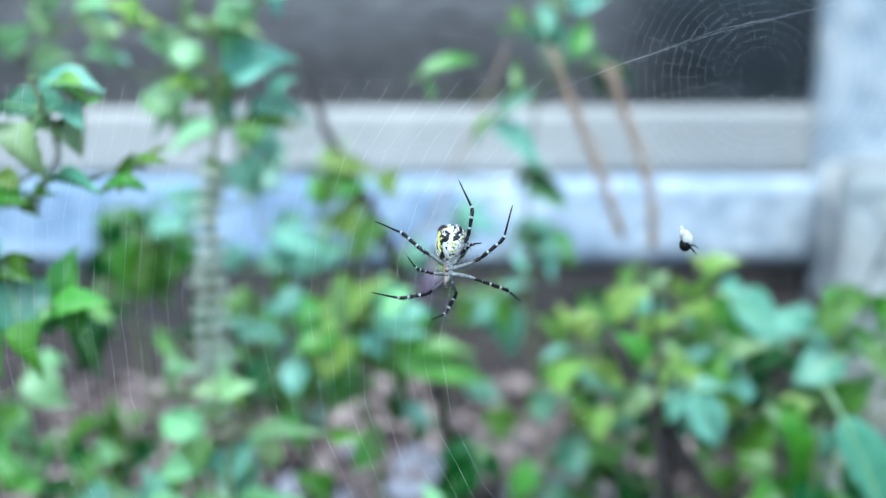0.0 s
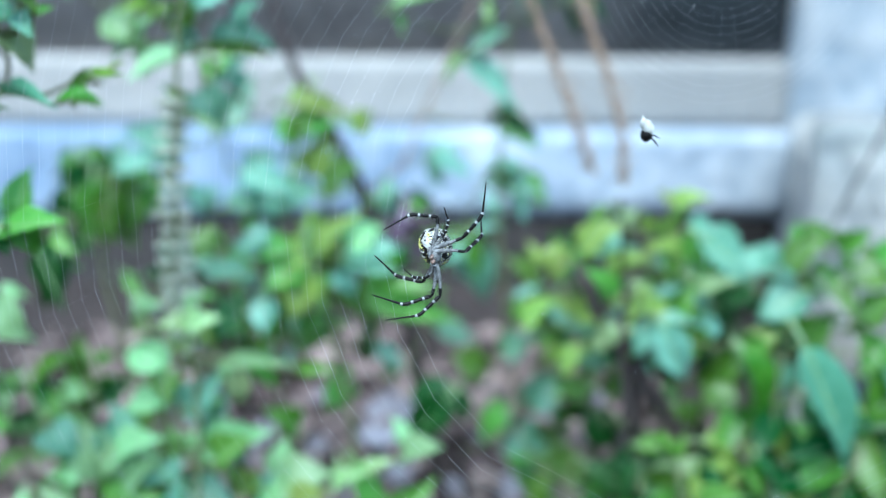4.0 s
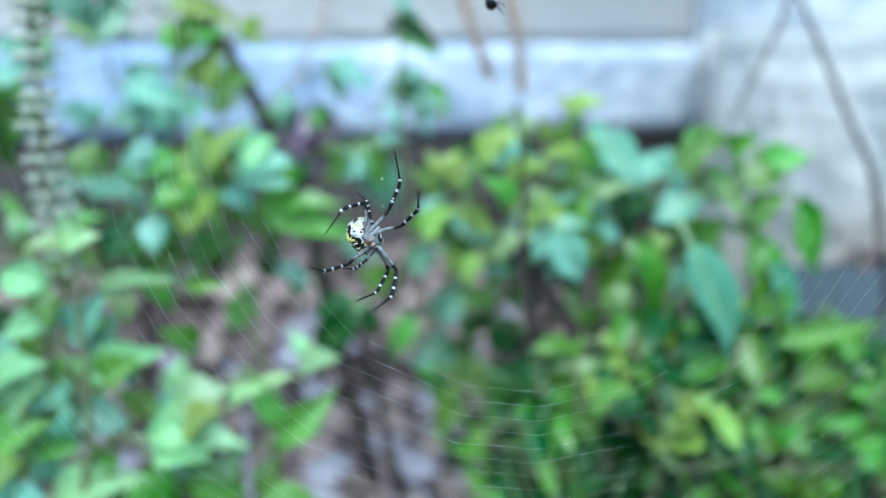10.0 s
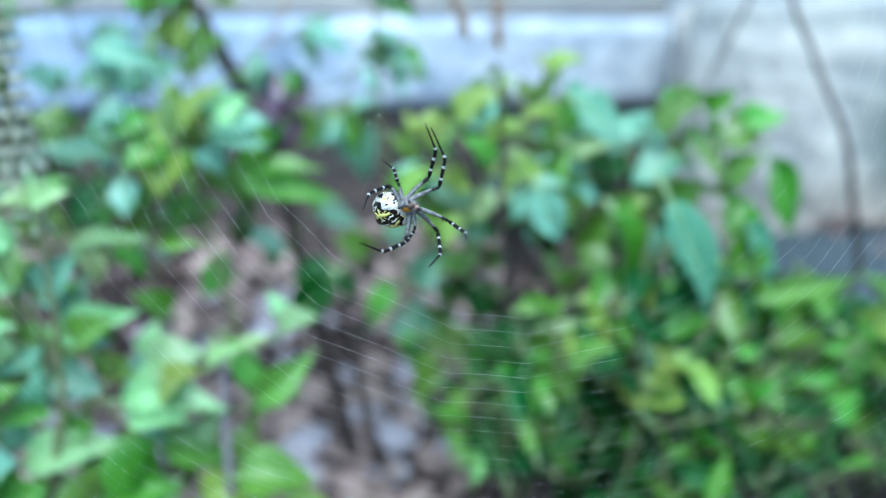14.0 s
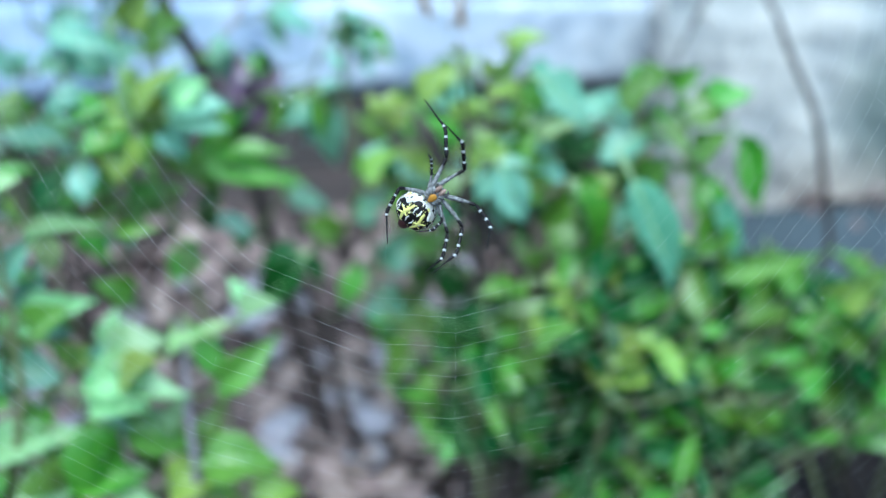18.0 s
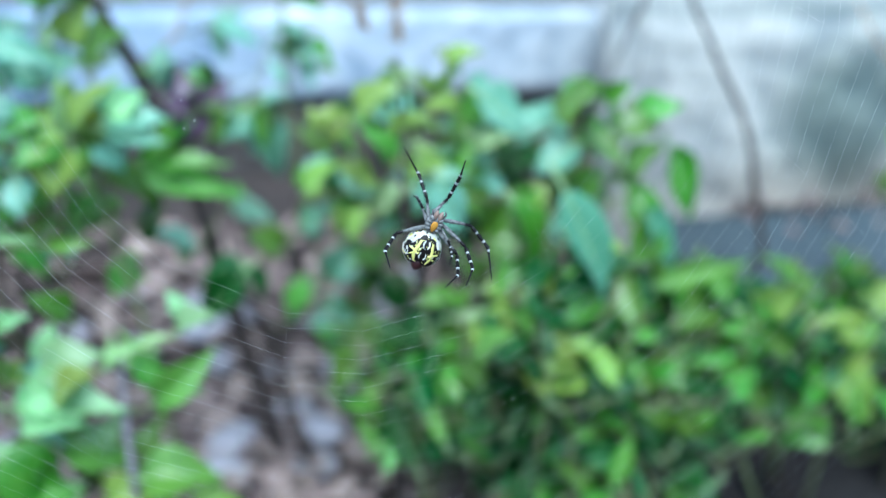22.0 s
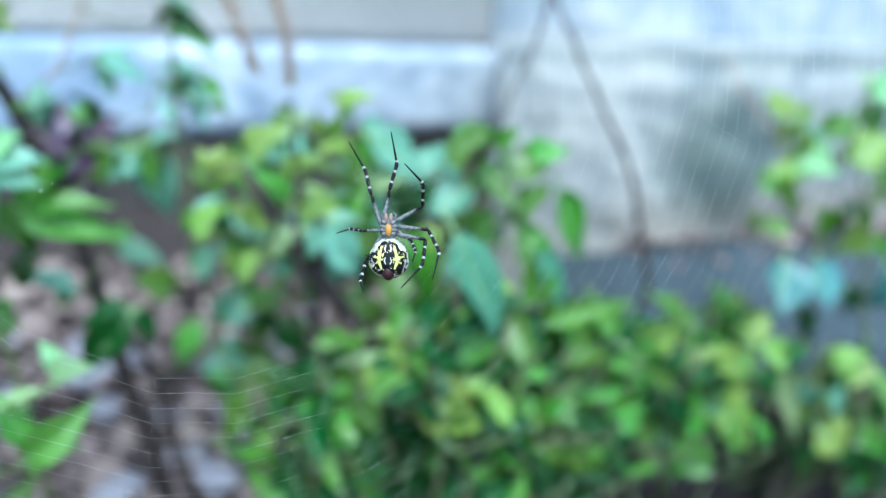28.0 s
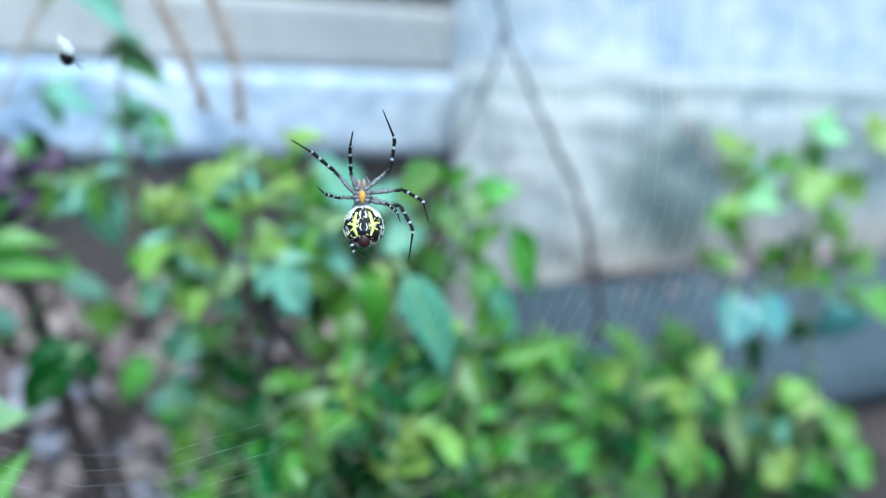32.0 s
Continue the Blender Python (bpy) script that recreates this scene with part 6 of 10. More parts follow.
blade(long_herb, "long", (0.1512, 0.2671, 0.2539), (0.1743, 0.2540, 0.2045), 0.0219)
blade(long_herb, "long", (0.2105, 0.3077, 0.2301), (0.2359, 0.3029, 0.1944), 0.0191)
blade(long_herb, "basil", (0.1742, 0.3359, 0.2242), (0.1637, 0.3376, 0.2186), 0.0079)
blade(long_herb, "teal", (0.1742, 0.3282, 0.2242), (0.1801, 0.3186, 0.2016), 0.0153)
blade(long_herb, "small", (0.2194, 0.3188, 0.2185), (0.2172, 0.3215, 0.2054), 0.0113)
blade(long_herb, "small", (0.2194, 0.3163, 0.2185), (0.2052, 0.3177, 0.2234), 0.0129)
blade(long_herb, "small", (0.2194, 0.3080, 0.2185), (0.2010, 0.3020, 0.2050), 0.0196)
blade(long_herb, "basil", (0.1746, 0.2782, 0.2013), (0.1557, 0.2680, 0.1893), 0.0176)
blade(long_herb, "yellow", (0.1454, 0.2894, 0.2091), (0.1456, 0.2911, 0.1998), 0.0110)
blade(long_herb, "yellow", (0.1454, 0.2758, 0.2091), (0.1574, 0.2690, 0.2016), 0.0167)
blade(floor_herb, "small", (0.0555, 0.4179, 0.1636), (0.0389, 0.4172, 0.1641), 0.0106)
blade(floor_herb, "basil", (0.0555, 0.4114, 0.1636), (0.0329, 0.4043, 0.1445), 0.0188)
blade(floor_herb, "teal", (0.0654, 0.4258, 0.1451), (0.0781, 0.4238, 0.1391), 0.0180)
blade(floor_herb, "teal", (0.0654, 0.4283, 0.1451), (0.0552, 0.4315, 0.1374), 0.0164)
blade(floor_herb, "teal", (0.0654, 0.4181, 0.1451), (0.0687, 0.4061, 0.1230), 0.0287)
blade(floor_herb, "basil", (0.0738, 0.4221, 0.1342), (0.1001, 0.4239, 0.1505), 0.0202)
blade(floor_herb, "small", (0.0738, 0.4183, 0.1342), (0.0633, 0.4169, 0.1023), 0.0219)
blade(floor_herb, "basil", (0.0738, 0.4086, 0.1342), (0.1102, 0.4057, 0.1100), 0.0285)
blade(floor_herb, "small", (0.0557, 0.4281, 0.1374), (0.0592, 0.4313, 0.1214), 0.0126)
blade(floor_herb, "basil", (0.0557, 0.4192, 0.1374), (0.0788, 0.4087, 0.1301), 0.0186)
blade(floor_herb, "dark", (0.0913, 0.3718, 0.1861), (0.0876, 0.3725, 0.1688), 0.0144)
blade(floor_herb, "dark", (0.0913, 0.3596, 0.1861), (0.1073, 0.3528, 0.1664), 0.0207)
blade(floor_herb, "dark", (0.0194, 0.3729, 0.1917), (0.0285, 0.3707, 0.1712), 0.0124)
blade(floor_herb, "dark", (0.0194, 0.3750, 0.1917), (-0.0087, 0.3762, 0.1918), 0.0155)
blade(floor_herb, "dark", (0.0194, 0.3663, 0.1917), (-0.0083, 0.3612, 0.1630), 0.0220)
blade(floor_herb, "teal", (0.1102, 0.3407, 0.1660), (0.1305, 0.3447, 0.1685), 0.0149)
blade(floor_herb, "teal", (0.1102, 0.3394, 0.1660), (0.1060, 0.3400, 0.1500), 0.0121)
blade(floor_herb, "teal", (0.1102, 0.3333, 0.1660), (0.1268, 0.3326, 0.1439), 0.0202)
blade(floor_herb, "fresh", (0.1164, 0.3129, 0.1657), (0.1008, 0.3104, 0.1791), 0.0145)
blade(floor_herb, "fresh", (0.1164, 0.3212, 0.1657), (0.1359, 0.3203, 0.1703), 0.0141)
blade(floor_herb, "pale", (0.1164, 0.3089, 0.1657), (0.1244, 0.3014, 0.1918), 0.0192)
blade(floor_herb, "pale", (0.1238, 0.3039, 0.1716), (0.1246, 0.3069, 0.1820), 0.0099)
blade(floor_herb, "pale", (0.1238, 0.2979, 0.1716), (0.1357, 0.2926, 0.1834), 0.0158)
blade(floor_herb, "small", (0.0985, 0.3623, 0.1441), (0.1125, 0.3647, 0.1497), 0.0178)
blade(floor_herb, "basil", (0.0985, 0.3550, 0.1441), (0.0916, 0.3570, 0.1296), 0.0189)
blade(floor_herb, "basil", (0.0985, 0.3486, 0.1441), (0.1139, 0.3369, 0.1302), 0.0245)
blade(floor_herb, "basil", (0.0933, 0.4234, 0.1532), (0.1008, 0.4208, 0.1679), 0.0123)
blade(floor_herb, "basil", (0.0933, 0.4139, 0.1532), (0.0777, 0.4056, 0.1723), 0.0184)
blade(floor_herb, "basil", (0.0382, 0.4255, 0.1854), (0.0212, 0.4262, 0.1800), 0.0158)
blade(floor_herb, "small", (0.0382, 0.4191, 0.1854), (0.0347, 0.4180, 0.2015), 0.0148)
blade(floor_herb, "basil", (0.0382, 0.4131, 0.1854), (0.0181, 0.4055, 0.1996), 0.0220)
blade(floor_herb, "basil", (0.0518, 0.4245, 0.1986), (0.0595, 0.4240, 0.2135), 0.0160)
blade(floor_herb, "teal", (0.0518, 0.4214, 0.1986), (0.0660, 0.4225, 0.1937), 0.0144)
blade(floor_herb, "teal", (0.0518, 0.4141, 0.1986), (0.0712, 0.4091, 0.2066), 0.0201)
blade(floor_herb, "basil", (-0.0081, 0.4115, 0.1931), (-0.0249, 0.4124, 0.1821), 0.0124)
blade(floor_herb, "teal", (-0.0081, 0.4073, 0.1931), (-0.0333, 0.4062, 0.2049), 0.0172)
blade(floor_herb, "small", (0.0769, 0.3747, 0.1309), (0.0612, 0.3771, 0.1352), 0.0164)
blade(floor_herb, "small", (0.0769, 0.3619, 0.1309), (0.0576, 0.3576, 0.1174), 0.0236)
blade(floor_herb, "basil", (0.0125, 0.4486, 0.2063), (0.0168, 0.4493, 0.2216), 0.0105)
blade(floor_herb, "teal", (0.0125, 0.4433, 0.2063), (0.0216, 0.4426, 0.1933), 0.0104)
blade(floor_herb, "teal", (0.0125, 0.4386, 0.2063), (0.0399, 0.4324, 0.2036), 0.0182)
blade(right_herb, "yellow", (0.4063, 0.3605, 0.2863), (0.4267, 0.3613, 0.3044), 0.0234)
blade(right_herb, "yellow", (0.4063, 0.3541, 0.2863), (0.4041, 0.3522, 0.2681), 0.0157)
blade(right_herb, "yellow", (0.4063, 0.3475, 0.2863), (0.4378, 0.3448, 0.2702), 0.0304)
blade(right_herb, "basil", (0.4413, 0.3592, 0.2784), (0.4513, 0.3578, 0.2772), 0.0136)
blade(right_herb, "basil", (0.4413, 0.3526, 0.2784), (0.4494, 0.3434, 0.2930), 0.0225)
blade(right_herb, "yellow", (0.4502, 0.3455, 0.2621), (0.4676, 0.3478, 0.2613), 0.0155)
blade(right_herb, "yellow", (0.4502, 0.3388, 0.2621), (0.4748, 0.3273, 0.2815), 0.0279)
blade(right_herb, "fresh", (0.4576, 0.3435, 0.3025), (0.4558, 0.3440, 0.3229), 0.0158)
blade(right_herb, "fresh", (0.4576, 0.3372, 0.3025), (0.4893, 0.3316, 0.3163), 0.0268)
blade(right_herb, "basil", (0.4979, 0.3572, 0.2429), (0.5150, 0.3568, 0.2482), 0.0192)
blade(right_herb, "yellow", (0.4979, 0.3531, 0.2429), (0.4983, 0.3521, 0.2225), 0.0218)
blade(right_herb, "yellow", (0.4979, 0.3475, 0.2429), (0.5177, 0.3391, 0.2229), 0.0302)
blade(right_herb, "yellow", (0.4625, 0.3559, 0.1994), (0.4445, 0.3568, 0.2111), 0.0227)
blade(right_herb, "yellow", (0.4625, 0.3477, 0.1994), (0.4634, 0.3371, 0.2313), 0.0338)
blade(right_herb, "dark", (0.4694, 0.3537, 0.2235), (0.4808, 0.3575, 0.2353), 0.0182)
blade(right_herb, "dark", (0.4694, 0.3556, 0.2235), (0.4668, 0.3600, 0.2063), 0.0191)
blade(right_herb, "dark", (0.4694, 0.3442, 0.2235), (0.4893, 0.3361, 0.2133), 0.0247)
blade(right_herb, "small", (0.3883, 0.3434, 0.2502), (0.4094, 0.3477, 0.2597), 0.0178)
blade(right_herb, "small", (0.3883, 0.3362, 0.2502), (0.4073, 0.3336, 0.2279), 0.0226)
blade(right_herb, "basil", (0.4012, 0.3435, 0.2442), (0.3983, 0.3426, 0.2582), 0.0111)
blade(right_herb, "basil", (0.4012, 0.3378, 0.2442), (0.3764, 0.3353, 0.2517), 0.0201)
blade(right_herb, "yellow", (0.3936, 0.3576, 0.2192), (0.4054, 0.3552, 0.2281), 0.0124)
blade(right_herb, "basil", (0.3936, 0.3557, 0.2192), (0.4035, 0.3581, 0.2073), 0.0130)
blade(right_herb, "yellow", (0.3936, 0.3458, 0.2192), (0.4151, 0.3389, 0.2160), 0.0183)
blade(right_herb, "cyan", (0.4094, 0.3381, 0.1989), (0.4011, 0.3308, 0.1646), 0.0322)
blade(right_herb, "cyan", (0.4443, 0.3442, 0.1947), (0.4511, 0.3395, 0.1585), 0.0330)
blade(right_herb, "dark", (0.4374, 0.3487, 0.1597), (0.4495, 0.3414, 0.1288), 0.0257)
blade(right_herb, "dark", (0.4780, 0.3526, 0.1696), (0.4902, 0.3514, 0.1642), 0.0157)
blade(right_herb, "dark", (0.4780, 0.3473, 0.1696), (0.4867, 0.3426, 0.1497), 0.0257)
blade(right_herb, "cyan", (0.5049, 0.3393, 0.1870), (0.4918, 0.3299, 0.1458), 0.0368)
blade(right_herb, "teal", (0.4352, 0.3535, 0.2604), (0.4187, 0.3520, 0.2529), 0.0124)
blade(right_herb, "teal", (0.4352, 0.3541, 0.2604), (0.4297, 0.3535, 0.2868), 0.0184)
blade(right_herb, "fresh", (0.4352, 0.3420, 0.2604), (0.4026, 0.3355, 0.2699), 0.0232)
blade(right_herb, "basil", (0.4695, 0.3639, 0.2806), (0.4797, 0.3678, 0.2857), 0.0166)
blade(right_herb, "basil", (0.4695, 0.3502, 0.2806), (0.4714, 0.3383, 0.2973), 0.0244)
blade(right_herb, "yellow", (0.5070, 0.3513, 0.2613), (0.5006, 0.3538, 0.2671), 0.0165)
blade(right_herb, "yellow", (0.5070, 0.3580, 0.2613), (0.5156, 0.3589, 0.2642), 0.0174)
blade(right_herb, "yellow", (0.5070, 0.3459, 0.2613), (0.5131, 0.3326, 0.2753), 0.0292)
blade(right_herb, "small", (0.4331, 0.3424, 0.2300), (0.4424, 0.3367, 0.2077), 0.0234)
blade(right_herb, "basil", (0.5238, 0.3536, 0.2083), (0.5139, 0.3511, 0.2245), 0.0239)
blade(right_herb, "basil", (0.5238, 0.3499, 0.2083), (0.5404, 0.3498, 0.2103), 0.0210)
blade(right_herb, "basil", (0.5238, 0.3422, 0.2083), (0.5391, 0.3320, 0.2269), 0.0302)
blade(right_herb, "small", (0.4861, 0.3524, 0.2027), (0.4941, 0.3534, 0.2151), 0.0179)
blade(right_herb, "small", (0.4861, 0.3489, 0.2027), (0.4875, 0.3473, 0.1909), 0.0145)
blade(right_herb, "small", (0.4861, 0.3419, 0.2027), (0.5039, 0.3324, 0.1961), 0.0231)
blade(right_herb, "basil", (0.5412, 0.3535, 0.1817), (0.5618, 0.3552, 0.1864), 0.0233)
blade(right_herb, "small", (0.5412, 0.3488, 0.1817), (0.5360, 0.3508, 0.1604), 0.0241)
blade(right_herb, "basil", (0.5412, 0.3405, 0.1817), (0.5705, 0.3313, 0.1646), 0.0375)
blade(right_herb, "basil", (0.4209, 0.3511, 0.2527), (0.3976, 0.3488, 0.2440), 0.0128)
blade(right_herb, "yellow", (0.4209, 0.3452, 0.2527), (0.3871, 0.3376, 0.2664), 0.0187)
blade(right_herb, "yellow", (0.5103, 0.3359, 0.2976), (0.5318, 0.3313, 0.3131), 0.0346)
blade(arching_herb, "small", (0.2086, 0.2903, 0.1987), (0.2078, 0.2908, 0.2229), 0.0059)
blade(arching_herb, "basil", (0.2086, 0.2857, 0.1987), (0.2541, 0.2775, 0.2127), 0.0116)
blade(arching_herb, "yellow", (0.2801, 0.3086, 0.1687), (0.2779, 0.3110, 0.1851), 0.0116)
blade(arching_herb, "basil", (0.2801, 0.3091, 0.1687), (0.3001, 0.3107, 0.1616), 0.0148)
blade(arching_herb, "yellow", (0.2801, 0.3027, 0.1687), (0.2953, 0.2913, 0.1920), 0.0195)
blade(arching_herb, "basil", (0.3236, 0.2964, 0.1440), (0.3547, 0.2897, 0.1673), 0.0173)
blade(arching_herb, "yellow", (0.3539, 0.3036, 0.1657), (0.3701, 0.3077, 0.1813), 0.0154)
blade(arching_herb, "yellow", (0.3539, 0.2903, 0.1657), (0.3806, 0.2863, 0.1559), 0.0194)
blade(arching_herb, "pale", (0.3670, 0.3004, 0.1501), (0.3518, 0.3019, 0.1156), 0.0094)
blade(arching_herb, "pale", (0.3670, 0.2872, 0.1501), (0.3849, 0.2826, 0.1039), 0.0124)
blade(arching_herb, "yellow", (0.3235, 0.2938, 0.1355), (0.3521, 0.2954, 0.1517), 0.0197)
blade(arching_herb, "yellow", (0.3235, 0.2975, 0.1355), (0.3145, 0.3009, 0.1057), 0.0186)
blade(arching_herb, "yellow", (0.3235, 0.2867, 0.1355), (0.3560, 0.2809, 0.1038), 0.0272)
blade(arching_herb, "yellow", (0.3131, 0.3083, 0.1220), (0.3080, 0.3092, 0.1391), 0.0124)
blade(arching_herb, "yellow", (0.3131, 0.3148, 0.1220), (0.3338, 0.3153, 0.1209), 0.0143)
blade(arching_herb, "yellow", (0.3131, 0.3035, 0.1220), (0.3339, 0.2950, 0.1483), 0.0232)
blade(arching_herb, "teal", (0.4070, 0.2998, 0.1314), (0.4041, 0.3023, 0.1097), 0.0158)
blade(arching_herb, "teal", (0.4070, 0.2862, 0.1314), (0.4310, 0.2823, 0.1137), 0.0214)
blade(arching_herb, "basil", (0.4683, 0.3006, 0.1177), (0.4776, 0.3007, 0.1274), 0.0171)
blade(arching_herb, "basil", (0.4683, 0.3025, 0.1177), (0.4708, 0.2998, 0.1042), 0.0176)
blade(arching_herb, "basil", (0.4683, 0.2962, 0.1177), (0.4865, 0.2857, 0.1086), 0.0260)
blade(arching_herb, "small", (0.4607, 0.3006, 0.0792), (0.4743, 0.3037, 0.0986), 0.0174)
blade(arching_herb, "small", (0.4607, 0.3075, 0.0792), (0.4742, 0.3102, 0.0574), 0.0188)
blade(arching_herb, "small", (0.4607, 0.2959, 0.0792), (0.4985, 0.2936, 0.0687), 0.0288)
blade(arching_herb, "basil", (0.2827, 0.2968, 0.1555), (0.2720, 0.2975, 0.1837), 0.0155)
blade(arching_herb, "basil", (0.2827, 0.2922, 0.1555), (0.2463, 0.2841, 0.1751), 0.0212)
blade(arching_herb, "basil", (0.2470, 0.3028, 0.1786), (0.2441, 0.3014, 0.1593), 0.0136)
blade(arching_herb, "small", (0.2470, 0.3015, 0.1786), (0.2327, 0.3021, 0.1954), 0.0153)
blade(arching_herb, "basil", (0.2470, 0.2969, 0.1786), (0.2186, 0.2875, 0.1743), 0.0199)
blade(arching_herb, "small", (0.2064, 0.3044, 0.1902), (0.1886, 0.3030, 0.1815), 0.0146)
blade(arching_herb, "small", (0.2064, 0.3060, 0.1902), (0.2037, 0.3059, 0.2025), 0.0094)
blade(arching_herb, "small", (0.2064, 0.2973, 0.1902), (0.1861, 0.2959, 0.2053), 0.0187)
blade(arching_herb, "basil", (0.2310, 0.2882, 0.1527), (0.2056, 0.2826, 0.1475), 0.0198)
blade(arching_herb, "small", (0.2722, 0.3064, 0.1351), (0.2670, 0.3065, 0.1205), 0.0157)
blade(arching_herb, "small", (0.2722, 0.2945, 0.1351), (0.2870, 0.2852, 0.1165), 0.0240)
blade(arching_herb, "small", (0.2562, 0.3096, 0.1232), (0.2472, 0.3088, 0.1066), 0.0184)
blade(arching_herb, "small", (0.2562, 0.3061, 0.1232), (0.2467, 0.3073, 0.1326), 0.0131)
blade(arching_herb, "basil", (0.2562, 0.2959, 0.1232), (0.2311, 0.2940, 0.1153), 0.0257)
blade(arching_herb, "basil", (0.1855, 0.3015, 0.1777), (0.1658, 0.2998, 0.1687), 0.0116)
blade(arching_herb, "small", (0.1855, 0.2985, 0.1777), (0.1869, 0.2981, 0.1954), 0.0095)
blade(arching_herb, "basil", (0.1855, 0.2906, 0.1777), (0.1629, 0.2806, 0.1976), 0.0161)
blade(arching_herb, "small", (0.1445, 0.2829, 0.1867), (0.1327, 0.2849, 0.1812), 0.0090)
blade(arching_herb, "small", (0.1445, 0.2803, 0.1867), (0.1488, 0.2832, 0.1972), 0.0078)
blade(arching_herb, "small", (0.1445, 0.2738, 0.1867), (0.1283, 0.2726, 0.2006), 0.0147)
blade(arching_herb, "basil", (0.1127, 0.3000, 0.1945), (0.0970, 0.3038, 0.1940), 0.0104)
blade(arching_herb, "small", (0.1127, 0.2945, 0.1945), (0.1183, 0.2923, 0.2053), 0.0081)
blade(arching_herb, "basil", (0.1127, 0.2900, 0.1945), (0.0992, 0.2843, 0.2098), 0.0135)
blade(arching_herb, "basil", (0.1159, 0.2834, 0.1815), (0.1126, 0.2819, 0.1922), 0.0090)
blade(arching_herb, "basil", (0.1159, 0.2801, 0.1815), (0.1269, 0.2788, 0.1773), 0.0096)
blade(arching_herb, "basil", (0.1159, 0.2717, 0.1815), (0.1293, 0.2589, 0.1968), 0.0164)
blade(arching_herb, "basil", (0.1680, 0.2790, 0.1536), (0.1480, 0.2784, 0.1493), 0.0140)
blade(arching_herb, "small", (0.1680, 0.2865, 0.1536), (0.1730, 0.2877, 0.1713), 0.0126)
blade(arching_herb, "basil", (0.1680, 0.2737, 0.1536), (0.1458, 0.2682, 0.1727), 0.0201)
blade(arching_herb, "small", (0.1941, 0.2872, 0.1345), (0.1940, 0.2876, 0.1545), 0.0130)
blade(arching_herb, "small", (0.1941, 0.2761, 0.1345), (0.1727, 0.2712, 0.1543), 0.0190)
blade(arching_herb, "small", (0.1018, 0.2918, 0.1643), (0.1112, 0.2924, 0.1727), 0.0133)
blade(arching_herb, "small", (0.1018, 0.2990, 0.1643), (0.0962, 0.2966, 0.1524), 0.0139)
blade(arching_herb, "basil", (0.1018, 0.2868, 0.1643), (0.1176, 0.2773, 0.1526), 0.0208)
blade(arching_herb, "basil", (0.3200, 0.3015, 0.1067), (0.3108, 0.2989, 0.1218), 0.0185)
blade(arching_herb, "basil", (0.3200, 0.2903, 0.1067), (0.2942, 0.2864, 0.0996), 0.0280)
blade(arching_herb, "basil", (0.3299, 0.2969, 0.1593), (0.3077, 0.2946, 0.1421), 0.0122)
blade(arching_herb, "yellow", (0.3299, 0.2842, 0.1593), (0.2958, 0.2757, 0.1818), 0.0178)
blade(arching_herb, "basil", (0.4222, 0.3026, 0.1408), (0.4185, 0.3007, 0.1546), 0.0167)
blade(arching_herb, "yellow", (0.4222, 0.2978, 0.1408), (0.4334, 0.2993, 0.1350), 0.0147)
blade(arching_herb, "yellow", (0.4222, 0.2936, 0.1408), (0.4333, 0.2854, 0.1548), 0.0208)
blade(arching_herb, "small", (0.4939, 0.3045, 0.0870), (0.5092, 0.3072, 0.1010), 0.0194)
blade(arching_herb, "basil", (0.4939, 0.3000, 0.0870), (0.4904, 0.2986, 0.0676), 0.0184)
blade(arching_herb, "basil", (0.4939, 0.2942, 0.0870), (0.5196, 0.2880, 0.0680), 0.0298)
blade(arching_herb, "basil", (0.4174, 0.3041, 0.0992), (0.4305, 0.3061, 0.0981), 0.0184)
blade(arching_herb, "basil", (0.4174, 0.3097, 0.0992), (0.4111, 0.3094, 0.0880), 0.0178)
blade(arching_herb, "yellow", (0.4174, 0.2977, 0.0992), (0.4320, 0.2850, 0.0833), 0.0301)
blade(back_herb, "teal", (0.0534, 0.4615, 0.3422), (0.0484, 0.4636, 0.3370), 0.0093)
blade(back_herb, "teal", (0.0534, 0.4493, 0.3422), (0.0563, 0.4402, 0.3287), 0.0179)
blade(back_herb, "basil", (0.0477, 0.4364, 0.3300), (0.0726, 0.4262, 0.3169), 0.0147)
blade(back_herb, "dark", (0.0499, 0.4772, 0.2925), (0.0528, 0.4803, 0.3037), 0.0137)
blade(back_herb, "dark", (0.0499, 0.4746, 0.2925), (0.0610, 0.4773, 0.2854), 0.0155)
blade(back_herb, "dark", (0.0499, 0.4692, 0.2925), (0.0685, 0.4585, 0.3014), 0.0244)
blade(back_herb, "teal", (0.0098, 0.4807, 0.3091), (0.0286, 0.4805, 0.3218), 0.0111)
blade(back_herb, "teal", (0.0098, 0.4802, 0.3091), (0.0172, 0.4831, 0.2859), 0.0119)
blade(back_herb, "teal", (0.0098, 0.4675, 0.3091), (0.0415, 0.4637, 0.3025), 0.0158)
blade(back_herb, "basil", (-0.0191, 0.4348, 0.2801), (-0.0278, 0.4327, 0.2880), 0.0109)
blade(back_herb, "teal", (-0.0191, 0.4311, 0.2801), (-0.0078, 0.4325, 0.2824), 0.0107)
blade(back_herb, "teal", (-0.0191, 0.4257, 0.2801), (-0.0139, 0.4210, 0.2979), 0.0171)
blade(back_herb, "teal", (-0.0893, 0.4319, 0.2841), (-0.0870, 0.4312, 0.2989), 0.0127)
blade(back_herb, "teal", (-0.0893, 0.4323, 0.2841), (-0.0698, 0.4327, 0.2780), 0.0173)
blade(back_herb, "teal", (-0.0893, 0.4190, 0.2841), (-0.0668, 0.4144, 0.2962), 0.0216)
blade(back_herb, "teal", (-0.0977, 0.4269, 0.3049), (-0.0715, 0.4276, 0.3213), 0.0156)
